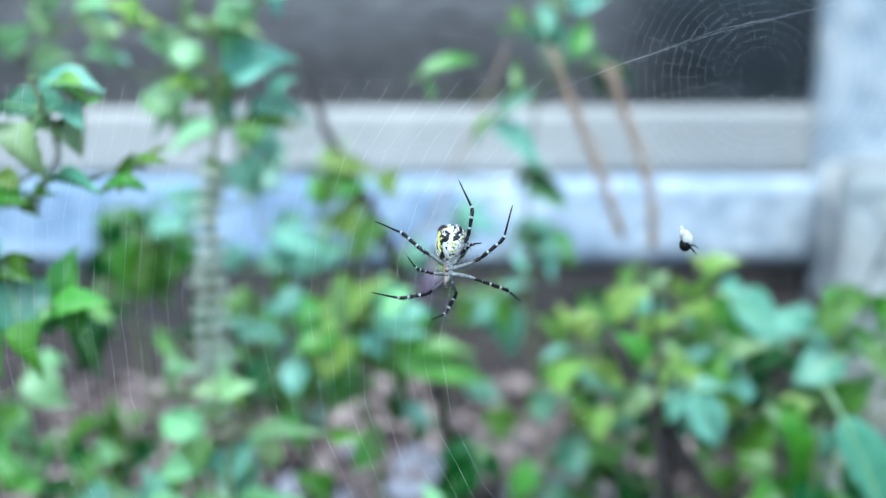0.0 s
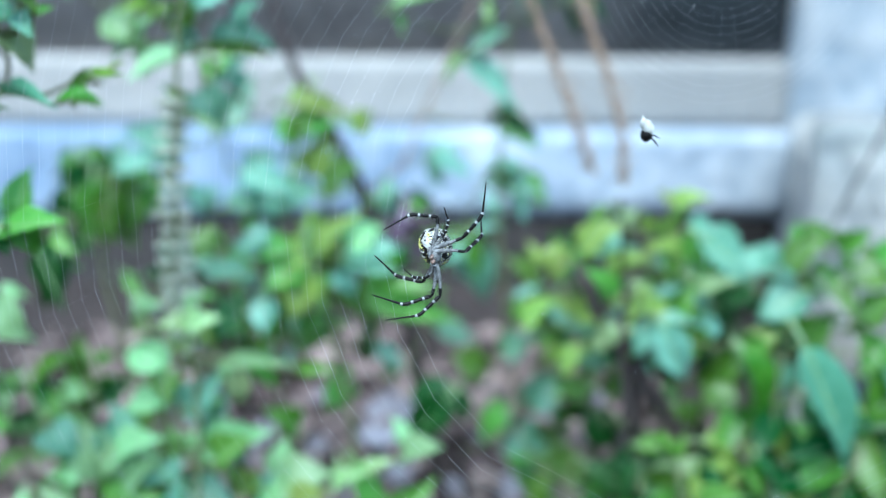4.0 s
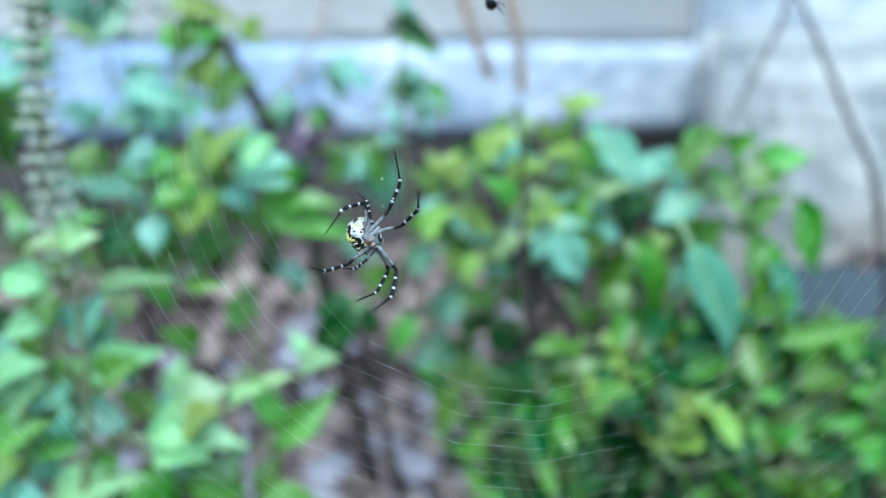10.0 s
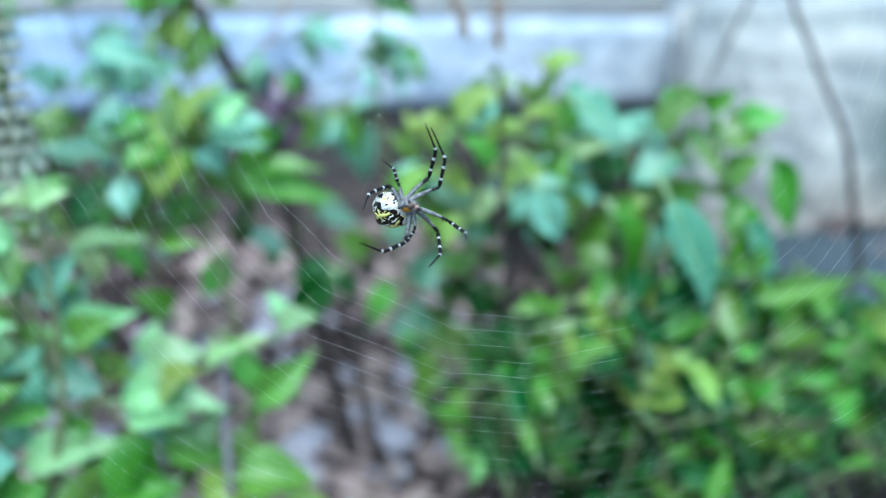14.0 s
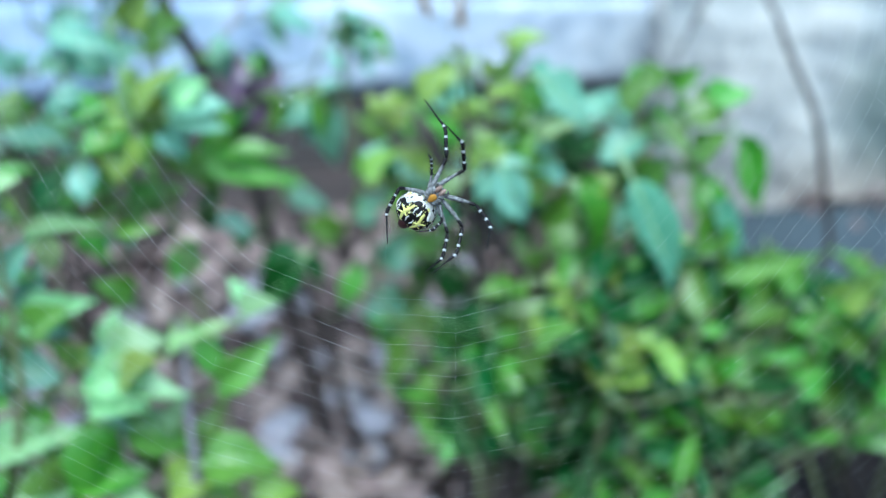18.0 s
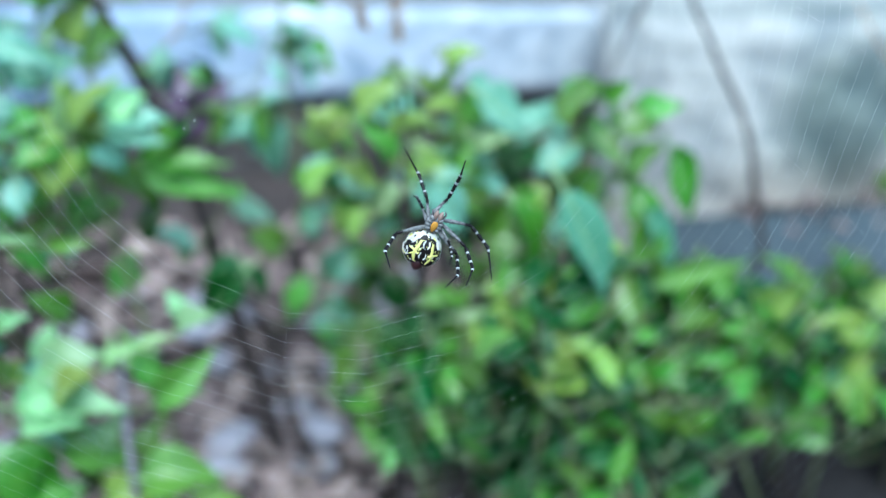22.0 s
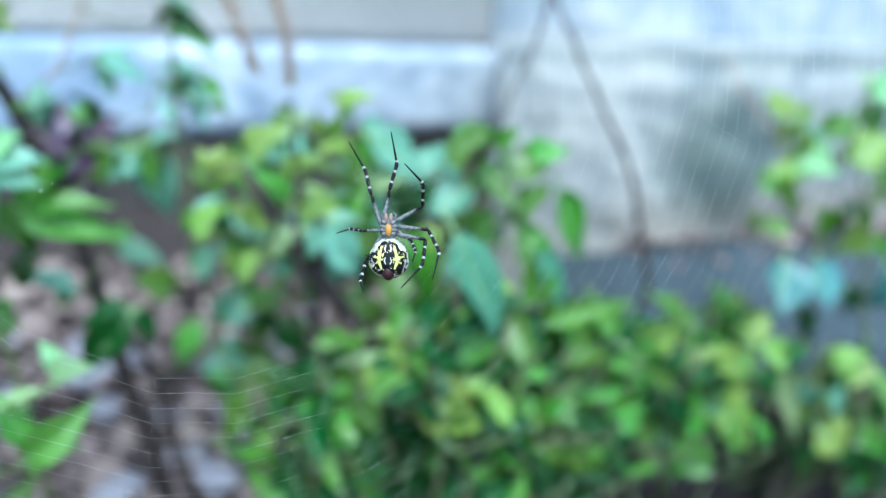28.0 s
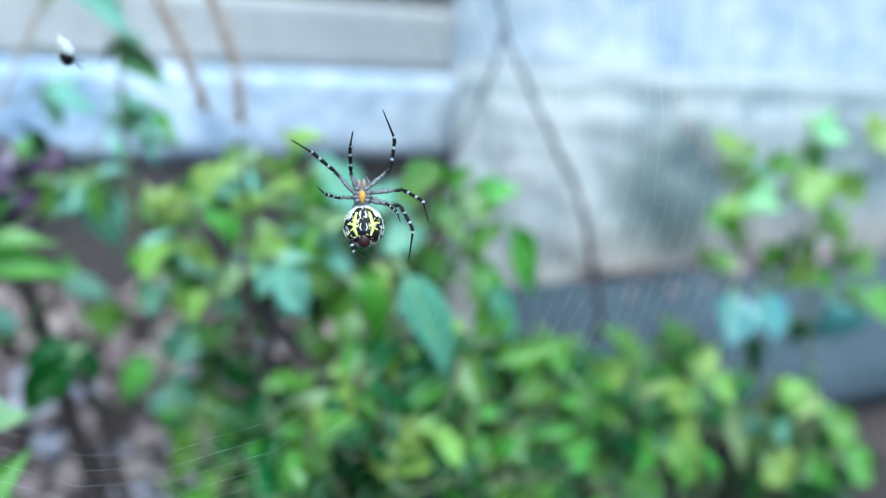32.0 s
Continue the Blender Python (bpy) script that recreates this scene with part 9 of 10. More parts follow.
    walk(upper_legs[2], [
        (0, pose(0.00130, -0.00010, 0.00000, 35.1, -3.1, -146.5)),
        (0.33, pose(0.00130, -0.00010, 0.00000, 46.1, -19.2, 154.9)),
        (0.67, pose(0.00130, -0.00010, 0.00000, 66.5, -17.6, 92.1)),
        (1, pose(0.00130, -0.00010, 0.00000, 74.7, -0.0, 34.4)),
        (1.5, pose(0.00130, -0.00010, 0.00000, 63.1, 5.2, -39.8)),
        (2, pose(0.00130, -0.00010, 0.00000, 55.0, -4.5, -113.5)),
        (3, pose(0.00130, -0.00010, 0.00000, 36.3, -3.6, -137.0)),
        (4, pose(0.00130, -0.00010, 0.00000, 62.3, -3.4, -114.8)),
        (7, pose(0.00130, -0.00010, 0.00000, 82.9, 0.8, -128.3)),
        (7.33, pose(0.00130, -0.00010, 0.00000, 83.1, 0.4, -74.1)),
        (7.67, pose(0.00130, -0.00010, 0.00000, 82.9, 0.1, -20.0)),
        (8, pose(0.00130, -0.00010, 0.00000, 82.5, -0.0, 34.2)),
        (8.5, pose(0.00130, -0.00010, 0.00000, 76.5, 2.7, -14.0)),
        (9, pose(0.00130, -0.00010, 0.00000, 70.6, -0.0, -62.1)),
        (10, pose(0.00130, -0.00010, 0.00000, 55.3, -0.0, -96.8)),
        (11, pose(0.00130, -0.00010, 0.00000, 81.3, 0.0, -155.3)),
        (12, pose(0.00130, -0.00010, 0.00000, 28.0, -0.0, -172.6)),
        (12.5, pose(0.00130, -0.00010, 0.00000, 33.5, 2.8, -118.3)),
        (13, pose(0.00130, -0.00010, 0.00000, 39.0, -0.0, -64.1)),
        (14, pose(0.00130, -0.00010, 0.00000, 48.3, 0.0, -95.0)),
        (17, pose(0.00130, -0.00010, 0.00000, 50.9, -0.0, -47.6)),
        (18, pose(0.00130, -0.00010, 0.00000, 41.3, 0.0, -45.3)),
        (19, pose(0.00130, -0.00010, 0.00000, 33.8, 0.0, -76.2)),
        (20, pose(0.00130, -0.00010, 0.00000, 19.2, -0.0, -101.3)),
        (21, pose(0.00130, -0.00010, 0.00000, 17.6, -0.0, -104.9)),
        (22, pose(0.00130, -0.00010, 0.00000, 30.0, -0.0, -42.7)),
        (23, pose(0.00130, -0.00010, 0.00000, 33.2, -0.0, -54.9)),
        (24, pose(0.00130, -0.00010, 0.00000, 9.2, -0.0, -62.9)),
        (25, pose(0.00130, -0.00010, 0.00000, 48.5, 0.0, -75.9)),
        (28, pose(0.00130, -0.00010, 0.00000, 2.5, -0.0, -91.0)),
        (29, pose(0.00130, -0.00010, 0.00000, 4.8, -0.0, -76.4)),
        (30, pose(0.00130, -0.00010, 0.00000, 2.6, 0.0, -101.3)),
        (31, pose(0.00130, -0.00010, 0.00000, 13.4, -0.0, -112.5)),
        (32, pose(0.00130, -0.00010, 0.00000, 22.6, -0.0, -87.6)),
    ])
    walk(lower_legs[2], [
        (0, pose(0.00000, 0.00340, 0.00000, 133.2, 65.2, 180.0)),
        (0.5, pose(0.00000, 0.00340, 0.00000, 135.6, 13.6, -178.9)),
        (1, pose(0.00000, 0.00340, 0.00000, 137.5, -38.0, 180.0)),
        (1.5, pose(0.00000, 0.00340, 0.00000, -64.6, -73.4, 16.0)),
        (2, pose(0.00000, 0.00340, 0.00000, -55.9, -6.1, 0.0)),
        (3, pose(0.00000, 0.00340, 0.00000, -48.8, 8.9, 0.0)),
        (4, pose(0.00000, 0.00340, 0.00000, -44.6, 18.0, 0.0)),
        (7, pose(0.00000, 0.00340, 0.00000, -47.0, 10.4, 0.0)),
        (7.5, pose(0.00000, 0.00340, 0.00000, -46.8, -60.2, -0.9)),
        (8, pose(0.00000, 0.00340, 0.00000, 131.7, -49.1, 180.0)),
        (8.5, pose(0.00000, 0.00340, 0.00000, -15.8, -72.6, -21.8)),
        (9, pose(0.00000, 0.00340, 0.00000, -25.0, -16.7, -0.0)),
        (10, pose(0.00000, 0.00340, 0.00000, -44.7, -6.5, -0.0)),
        (11, pose(0.00000, 0.00340, 0.00000, -54.2, 47.1, -0.0)),
        (12, pose(0.00000, 0.00340, 0.00000, -85.6, 65.3, -0.0)),
        (12.5, pose(0.00000, 0.00340, 0.00000, -53.9, -2.1, 22.1)),
        (13, pose(0.00000, 0.00340, 0.00000, -20.5, -69.9, 0.0)),
        (14, pose(0.00000, 0.00340, 0.00000, -22.7, -18.4, -0.0)),
        (15.5, pose(0.00000, 0.00340, 0.00000, -63.7, 2.2, 7.8)),
        (17, pose(0.00000, 0.00340, 0.00000, -105.2, 22.8, -0.0)),
        (18, pose(0.00000, 0.00340, 0.00000, -60.9, 4.8, 0.0)),
        (19, pose(0.00000, 0.00340, 0.00000, -38.6, -22.9, -0.0)),
        (20, pose(0.00000, 0.00340, 0.00000, -6.2, -9.8, 0.0)),
        (21, pose(0.00000, 0.00340, 0.00000, -29.0, -54.6, -0.0)),
        (22, pose(0.00000, 0.00340, 0.00000, -72.9, -5.9, -0.0)),
        (23, pose(0.00000, 0.00340, 0.00000, -64.4, -17.6, -0.0)),
        (24, pose(0.00000, 0.00340, 0.00000, -43.4, -23.1, 0.0)),
        (25, pose(0.00000, 0.00340, 0.00000, -58.4, 60.3, 0.0)),
        (26.5, pose(0.00000, 0.00340, 0.00000, -30.9, 8.7, 12.6)),
        (28, pose(0.00000, 0.00340, 0.00000, -7.3, -42.5, 0.0)),
        (29, pose(0.00000, 0.00340, 0.00000, -79.6, -29.7, 0.0)),
        (30, pose(0.00000, 0.00340, 0.00000, -37.4, -66.5, -0.0)),
        (30.5, pose(0.00000, 0.00340, 0.00000, -24.6, 0.9, -8.6)),
        (31, pose(0.00000, 0.00340, 0.00000, -11.6, 68.3, 0.0)),
        (32, pose(0.00000, 0.00340, 0.00000, -67.5, 22.4, -0.0)),
    ])
    walk(upper_legs[3], [
        (0, pose(0.00110, -0.00080, 0.00000, 28.7, -2.6, -146.0)),
        (1, pose(0.00110, -0.00080, 0.00000, 45.2, -0.0, -108.9)),
        (2, pose(0.00110, -0.00080, 0.00000, 29.8, -2.6, -115.2)),
        (3, pose(0.00110, -0.00080, 0.00000, 37.5, -3.7, -136.9)),
        (4, pose(0.00110, -0.00080, 0.00000, 30.5, -3.0, -105.3)),
        (5.5, pose(0.00110, -0.00080, 0.00000, -23.5, -46.9, -31.6)),
        (7, pose(0.00110, -0.00080, 0.00000, -80.4, -5.4, 44.7)),
        (7.33, pose(0.00110, -0.00080, 0.00000, -54.7, -49.9, 3.4)),
        (7.67, pose(0.00110, -0.00080, 0.00000, 22.6, -46.1, -86.4)),
        (8, pose(0.00110, -0.00080, 0.00000, 43.1, -0.0, -123.4)),
        (9, pose(0.00110, -0.00080, 0.00000, 35.8, -0.0, -151.4)),
        (10, pose(0.00110, -0.00080, 0.00000, 41.2, -0.0, -101.1)),
        (11, pose(0.00110, -0.00080, 0.00000, 18.2, -0.0, -174.6)),
        (12, pose(0.00110, -0.00080, 0.00000, 15.3, 0.0, -151.1)),
        (13, pose(0.00110, -0.00080, 0.00000, 10.4, -0.0, -134.5)),
        (14, pose(0.00110, -0.00080, 0.00000, 36.4, 0.0, -156.3)),
        (17, pose(0.00110, -0.00080, 0.00000, -15.9, 0.0, -126.4)),
        (18, pose(0.00110, -0.00080, 0.00000, 9.6, 0.0, -137.8)),
        (19, pose(0.00110, -0.00080, 0.00000, 8.6, -0.0, -132.7)),
        (20, pose(0.00110, -0.00080, 0.00000, -4.7, 0.0, -146.9)),
        (21, pose(0.00110, -0.00080, 0.00000, -4.8, 0.0, -147.3)),
        (22, pose(0.00110, -0.00080, 0.00000, -1.0, 0.0, -127.1)),
        (23, pose(0.00110, -0.00080, 0.00000, -2.8, -0.0, -123.7)),
        (24, pose(0.00110, -0.00080, 0.00000, -2.7, 0.0, -143.9)),
        (25, pose(0.00110, -0.00080, 0.00000, -1.6, -0.0, -135.8)),
        (28, pose(0.00110, -0.00080, 0.00000, 0.1, -0.0, -147.9)),
        (29, pose(0.00110, -0.00080, 0.00000, -2.4, -0.0, -156.1)),
        (30, pose(0.00110, -0.00080, 0.00000, 2.6, 0.0, -122.9)),
        (31, pose(0.00110, -0.00080, 0.00000, 6.7, -0.0, -159.6)),
        (32, pose(0.00110, -0.00080, 0.00000, 4.0, -0.0, -165.6)),
    ])
    walk(lower_legs[3], [
        (0, pose(0.00000, 0.00560, 0.00000, -43.9, 2.4, -0.0)),
        (1, pose(0.00000, 0.00560, 0.00000, -91.5, 39.7, 0.0)),
        (2, pose(0.00000, 0.00560, 0.00000, -70.4, -2.3, -0.0)),
        (3, pose(0.00000, 0.00560, 0.00000, -73.7, 35.3, 0.0)),
        (4, pose(0.00000, 0.00560, 0.00000, -114.4, 13.4, -0.0)),
        (5.5, pose(0.00000, 0.00560, 0.00000, -73.2, -5.2, 7.2)),
        (7, pose(0.00000, 0.00560, 0.00000, -30.6, -23.9, 0.0)),
        (8, pose(0.00000, 0.00560, 0.00000, -103.9, 6.1, 0.0)),
        (9, pose(0.00000, 0.00560, 0.00000, -116.6, 53.5, 0.0)),
        (10, pose(0.00000, 0.00560, 0.00000, -126.2, 30.5, -0.0)),
        (11, pose(0.00000, 0.00560, 0.00000, 38.0, 83.0, 180.0)),
        (11.5, pose(0.00000, 0.00560, 0.00000, -85.9, 64.4, 23.4)),
        (12, pose(0.00000, 0.00560, 0.00000, -72.3, 35.5, -0.0)),
        (13, pose(0.00000, 0.00560, 0.00000, -65.5, 18.2, -0.0)),
        (14, pose(0.00000, 0.00560, 0.00000, -132.4, 39.4, 0.0)),
        (17, pose(0.00000, 0.00560, 0.00000, -70.6, 2.7, 0.0)),
        (18, pose(0.00000, 0.00560, 0.00000, -93.5, -48.3, -0.0)),
        (19, pose(0.00000, 0.00560, 0.00000, -91.9, 4.5, -0.0)),
        (20, pose(0.00000, 0.00560, 0.00000, -63.0, -10.2, -0.0)),
        (21, pose(0.00000, 0.00560, 0.00000, -75.6, 9.7, 0.0)),
        (22, pose(0.00000, 0.00560, 0.00000, -81.1, -9.4, 0.0)),
        (23, pose(0.00000, 0.00560, 0.00000, -75.2, -13.3, 0.0)),
        (24, pose(0.00000, 0.00560, 0.00000, -78.4, -49.6, 0.0)),
        (25, pose(0.00000, 0.00560, 0.00000, -80.9, -29.1, 0.0)),
        (28, pose(0.00000, 0.00560, 0.00000, -67.1, -19.2, -0.0)),
        (29, pose(0.00000, 0.00560, 0.00000, -68.0, -29.8, -0.0)),
        (30, pose(0.00000, 0.00560, 0.00000, -78.6, -28.6, -0.0)),
        (31, pose(0.00000, 0.00560, 0.00000, -78.2, -18.0, -0.0)),
        (32, pose(0.00000, 0.00560, 0.00000, -72.2, -21.3, 0.0)),
    ])
    walk(upper_legs[4], [
        (0, pose(-0.00100, 0.00140, 0.00000, 20.5, 1.5, 91.2)),
        (1, pose(-0.00100, 0.00140, 0.00000, -10.6, 0.0, 68.8)),
        (2, pose(-0.00100, 0.00140, 0.00000, 4.8, -2.0, 95.0)),
        (3, pose(-0.00100, 0.00140, 0.00000, 32.0, 0.7, 86.1)),
        (4, pose(-0.00100, 0.00140, 0.00000, -12.0, -0.0, 77.9)),
        (7, pose(-0.00100, 0.00140, 0.00000, 5.2, -4.0, 93.4)),
        (8, pose(-0.00100, 0.00140, 0.00000, -8.3, 0.0, 97.2)),
        (9, pose(-0.00100, 0.00140, 0.00000, 16.1, 0.0, 108.3)),
        (10, pose(-0.00100, 0.00140, 0.00000, -1.5, -0.0, 86.5)),
        (11, pose(-0.00100, 0.00140, 0.00000, 2.5, -0.0, 94.3)),
        (12, pose(-0.00100, 0.00140, 0.00000, 3.2, 0.0, 89.0)),
        (13, pose(-0.00100, 0.00140, 0.00000, 22.8, 0.0, 79.6)),
        (14, pose(-0.00100, 0.00140, 0.00000, 4.4, -0.0, 63.3)),
        (17, pose(-0.00100, 0.00140, 0.00000, 5.5, -0.0, 93.0)),
        (18, pose(-0.00100, 0.00140, 0.00000, 13.4, -0.0, 64.0)),
        (19, pose(-0.00100, 0.00140, 0.00000, 38.2, 0.0, 70.7)),
        (20, pose(-0.00100, 0.00140, 0.00000, 49.3, 0.0, 65.3)),
        (21, pose(-0.00100, 0.00140, 0.00000, 31.1, -0.0, 72.7)),
        (22, pose(-0.00100, 0.00140, 0.00000, 11.6, -0.0, 85.4)),
        (23, pose(-0.00100, 0.00140, 0.00000, 22.0, 0.0, 77.0)),
        (24, pose(-0.00100, 0.00140, 0.00000, 24.2, -0.0, 69.5)),
        (25, pose(-0.00100, 0.00140, 0.00000, 5.2, -0.0, 55.1)),
        (28, pose(-0.00100, 0.00140, 0.00000, 4.0, -0.0, 60.8)),
        (29, pose(-0.00100, 0.00140, 0.00000, 6.7, -0.0, 36.8)),
        (30, pose(-0.00100, 0.00140, 0.00000, 46.1, 0.0, 40.4)),
        (31, pose(-0.00100, 0.00140, 0.00000, 50.0, -0.0, 69.6)),
        (32, pose(-0.00100, 0.00140, 0.00000, 15.9, 0.0, 50.0)),
    ])
    walk(lower_legs[4], [
        (0, pose(0.00000, 0.00580, 0.00000, -127.9, -73.7, 0.0)),
        (0.5, pose(0.00000, 0.00580, 0.00000, -108.1, -32.3, -7.1)),
        (1, pose(0.00000, 0.00580, 0.00000, -96.0, 8.7, -0.0)),
        (2, pose(0.00000, 0.00580, 0.00000, -28.0, 18.5, -0.0)),
        (3, pose(0.00000, 0.00580, 0.00000, -46.7, 11.3, -0.0)),
        (4, pose(0.00000, 0.00580, 0.00000, -74.5, -12.6, 0.0)),
        (7, pose(0.00000, 0.00580, 0.00000, -53.0, 38.0, -0.0)),
        (7.5, pose(0.00000, 0.00580, 0.00000, -81.8, -4.2, -11.7)),
        (8, pose(0.00000, 0.00580, 0.00000, -112.4, -46.5, 0.0)),
        (9, pose(0.00000, 0.00580, 0.00000, -129.4, -18.6, 0.0)),
        (10, pose(0.00000, 0.00580, 0.00000, -83.4, -38.6, 0.0)),
        (11, pose(0.00000, 0.00580, 0.00000, -108.9, -59.9, -0.0)),
        (12, pose(0.00000, 0.00580, 0.00000, -62.5, 9.2, 0.0)),
        (13, pose(0.00000, 0.00580, 0.00000, -118.2, -36.8, 0.0)),
        (14, pose(0.00000, 0.00580, 0.00000, -70.3, -54.5, -0.0)),
        (17, pose(0.00000, 0.00580, 0.00000, -80.3, -5.5, 0.0)),
        (18, pose(0.00000, 0.00580, 0.00000, -73.4, 1.2, 0.0)),
        (19, pose(0.00000, 0.00580, 0.00000, -108.1, -4.5, 0.0)),
        (20, pose(0.00000, 0.00580, 0.00000, -127.1, -51.5, -0.0)),
        (21, pose(0.00000, 0.00580, 0.00000, -112.6, -41.5, -0.0)),
        (21.5, pose(0.00000, 0.00580, 0.00000, -88.0, 2.9, -10.4)),
        (22, pose(0.00000, 0.00580, 0.00000, -62.3, 47.3, 0.0)),
        (22.5, pose(0.00000, 0.00580, 0.00000, -85.6, -10.2, -14.8)),
        (23, pose(0.00000, 0.00580, 0.00000, -114.2, -68.4, -0.0)),
        (24, pose(0.00000, 0.00580, 0.00000, -122.5, -32.8, -0.0)),
        (25, pose(0.00000, 0.00580, 0.00000, -80.8, -51.3, -0.0)),
        (28, pose(0.00000, 0.00580, 0.00000, -87.4, -47.1, -0.0)),
        (29, pose(0.00000, 0.00580, 0.00000, -49.7, -55.0, 0.0)),
        (30, pose(0.00000, 0.00580, 0.00000, -113.4, -38.2, 0.0)),
        (31, pose(0.00000, 0.00580, 0.00000, -129.7, -60.5, 0.0)),
        (32, pose(0.00000, 0.00580, 0.00000, -67.1, -56.3, 0.0)),
    ])
    walk(upper_legs[5], [
        (0, pose(-0.00130, 0.00060, 0.00000, -33.4, -10.5, 80.7)),
        (1, pose(-0.00130, 0.00060, 0.00000, -54.5, 0.0, 83.8)),
        (2, pose(-0.00130, 0.00060, 0.00000, -14.9, 6.5, 81.8)),
        (3, pose(-0.00130, 0.00060, 0.00000, 15.0, -0.1, 93.1)),
        (4, pose(-0.00130, 0.00060, 0.00000, -27.3, -2.9, 70.9)),
        (7, pose(-0.00130, 0.00060, 0.00000, -34.9, -4.5, 53.2)),
        (8, pose(-0.00130, 0.00060, 0.00000, -48.1, -0.0, 89.7)),
        (9, pose(-0.00130, 0.00060, 0.00000, -47.3, -0.0, 93.5)),
        (10, pose(-0.00130, 0.00060, 0.00000, -8.6, -0.0, 112.5)),
        (11, pose(-0.00130, 0.00060, 0.00000, -23.0, -0.0, 75.4)),
        (12, pose(-0.00130, 0.00060, 0.00000, -10.8, 0.0, 106.7)),
        (13, pose(-0.00130, 0.00060, 0.00000, -32.4, -0.0, 105.0)),
        (14, pose(-0.00130, 0.00060, 0.00000, -6.7, -0.0, 91.4)),
        (17, pose(-0.00130, 0.00060, 0.00000, -15.5, -0.0, 123.1)),
        (18, pose(-0.00130, 0.00060, 0.00000, -11.0, 0.0, 91.1)),
        (19, pose(-0.00130, 0.00060, 0.00000, -16.9, -0.0, 85.7)),
        (20, pose(-0.00130, 0.00060, 0.00000, 15.2, 0.0, 102.5)),
        (21, pose(-0.00130, 0.00060, 0.00000, -8.6, -0.0, 102.8)),
        (22, pose(-0.00130, 0.00060, 0.00000, -18.7, -0.0, 107.5)),
        (23, pose(-0.00130, 0.00060, 0.00000, -10.5, -0.0, 105.2)),
        (24, pose(-0.00130, 0.00060, 0.00000, -1.0, -0.0, 94.2)),
        (25, pose(-0.00130, 0.00060, 0.00000, -1.6, 0.0, 98.7)),
        (28, pose(-0.00130, 0.00060, 0.00000, 2.3, -0.0, 96.0)),
        (29, pose(-0.00130, 0.00060, 0.00000, 1.2, -0.0, 94.8)),
        (30, pose(-0.00130, 0.00060, 0.00000, 14.6, -0.0, 89.8)),
        (31, pose(-0.00130, 0.00060, 0.00000, -9.1, -0.0, 87.4)),
        (32, pose(-0.00130, 0.00060, 0.00000, -3.1, -0.0, 87.4)),
    ])
    walk(lower_legs[5], [
        (0, pose(0.00000, 0.00580, 0.00000, -67.7, -2.5, -0.0)),
        (1, pose(0.00000, 0.00580, 0.00000, -97.6, 19.7, 0.0)),
        (2, pose(0.00000, 0.00580, 0.00000, -77.8, -4.9, -0.0)),
        (3, pose(0.00000, 0.00580, 0.00000, -99.3, -19.4, 0.0)),
        (4, pose(0.00000, 0.00580, 0.00000, -82.9, -9.7, -0.0)),
        (7, pose(0.00000, 0.00580, 0.00000, -65.4, 44.6, -0.0)),
        (8, pose(0.00000, 0.00580, 0.00000, -89.7, 12.0, 0.0)),
        (9, pose(0.00000, 0.00580, 0.00000, -73.7, -9.7, 0.0)),
        (10, pose(0.00000, 0.00580, 0.00000, -104.5, -32.6, -0.0)),
        (11, pose(0.00000, 0.00580, 0.00000, -94.3, -48.8, 0.0)),
        (12, pose(0.00000, 0.00580, 0.00000, -82.6, 7.1, 0.0)),
        (13, pose(0.00000, 0.00580, 0.00000, -75.5, 74.5, -0.0)),
        (13.5, pose(0.00000, 0.00580, 0.00000, -86.2, 21.1, -4.8)),
        (14, pose(0.00000, 0.00580, 0.00000, -93.4, -32.2, 0.0)),
        (17, pose(0.00000, 0.00580, 0.00000, -62.9, 17.1, 0.0)),
        (18, pose(0.00000, 0.00580, 0.00000, -74.5, 20.4, -0.0)),
        (19, pose(0.00000, 0.00580, 0.00000, -85.4, 2.6, -0.0)),
        (20, pose(0.00000, 0.00580, 0.00000, -90.2, 33.0, 0.0)),
        (21, pose(0.00000, 0.00580, 0.00000, -82.7, 20.1, 0.0)),
        (22, pose(0.00000, 0.00580, 0.00000, -66.6, 12.8, 0.0)),
        (23, pose(0.00000, 0.00580, 0.00000, -79.7, 51.5, -0.0)),
        (24, pose(0.00000, 0.00580, 0.00000, -81.0, 66.4, -0.0)),
        (25, pose(0.00000, 0.00580, 0.00000, -63.9, 57.2, 0.0)),
        (28, pose(0.00000, 0.00580, 0.00000, -81.9, 54.1, 0.0)),
        (29, pose(0.00000, 0.00580, 0.00000, -54.0, 48.4, -0.0)),
        (30, pose(0.00000, 0.00580, 0.00000, -76.3, 74.1, 0.0)),
        (31, pose(0.00000, 0.00580, 0.00000, -83.4, 61.3, -0.0)),
        (32, pose(0.00000, 0.00580, 0.00000, -68.8, 40.6, -0.0)),
    ])
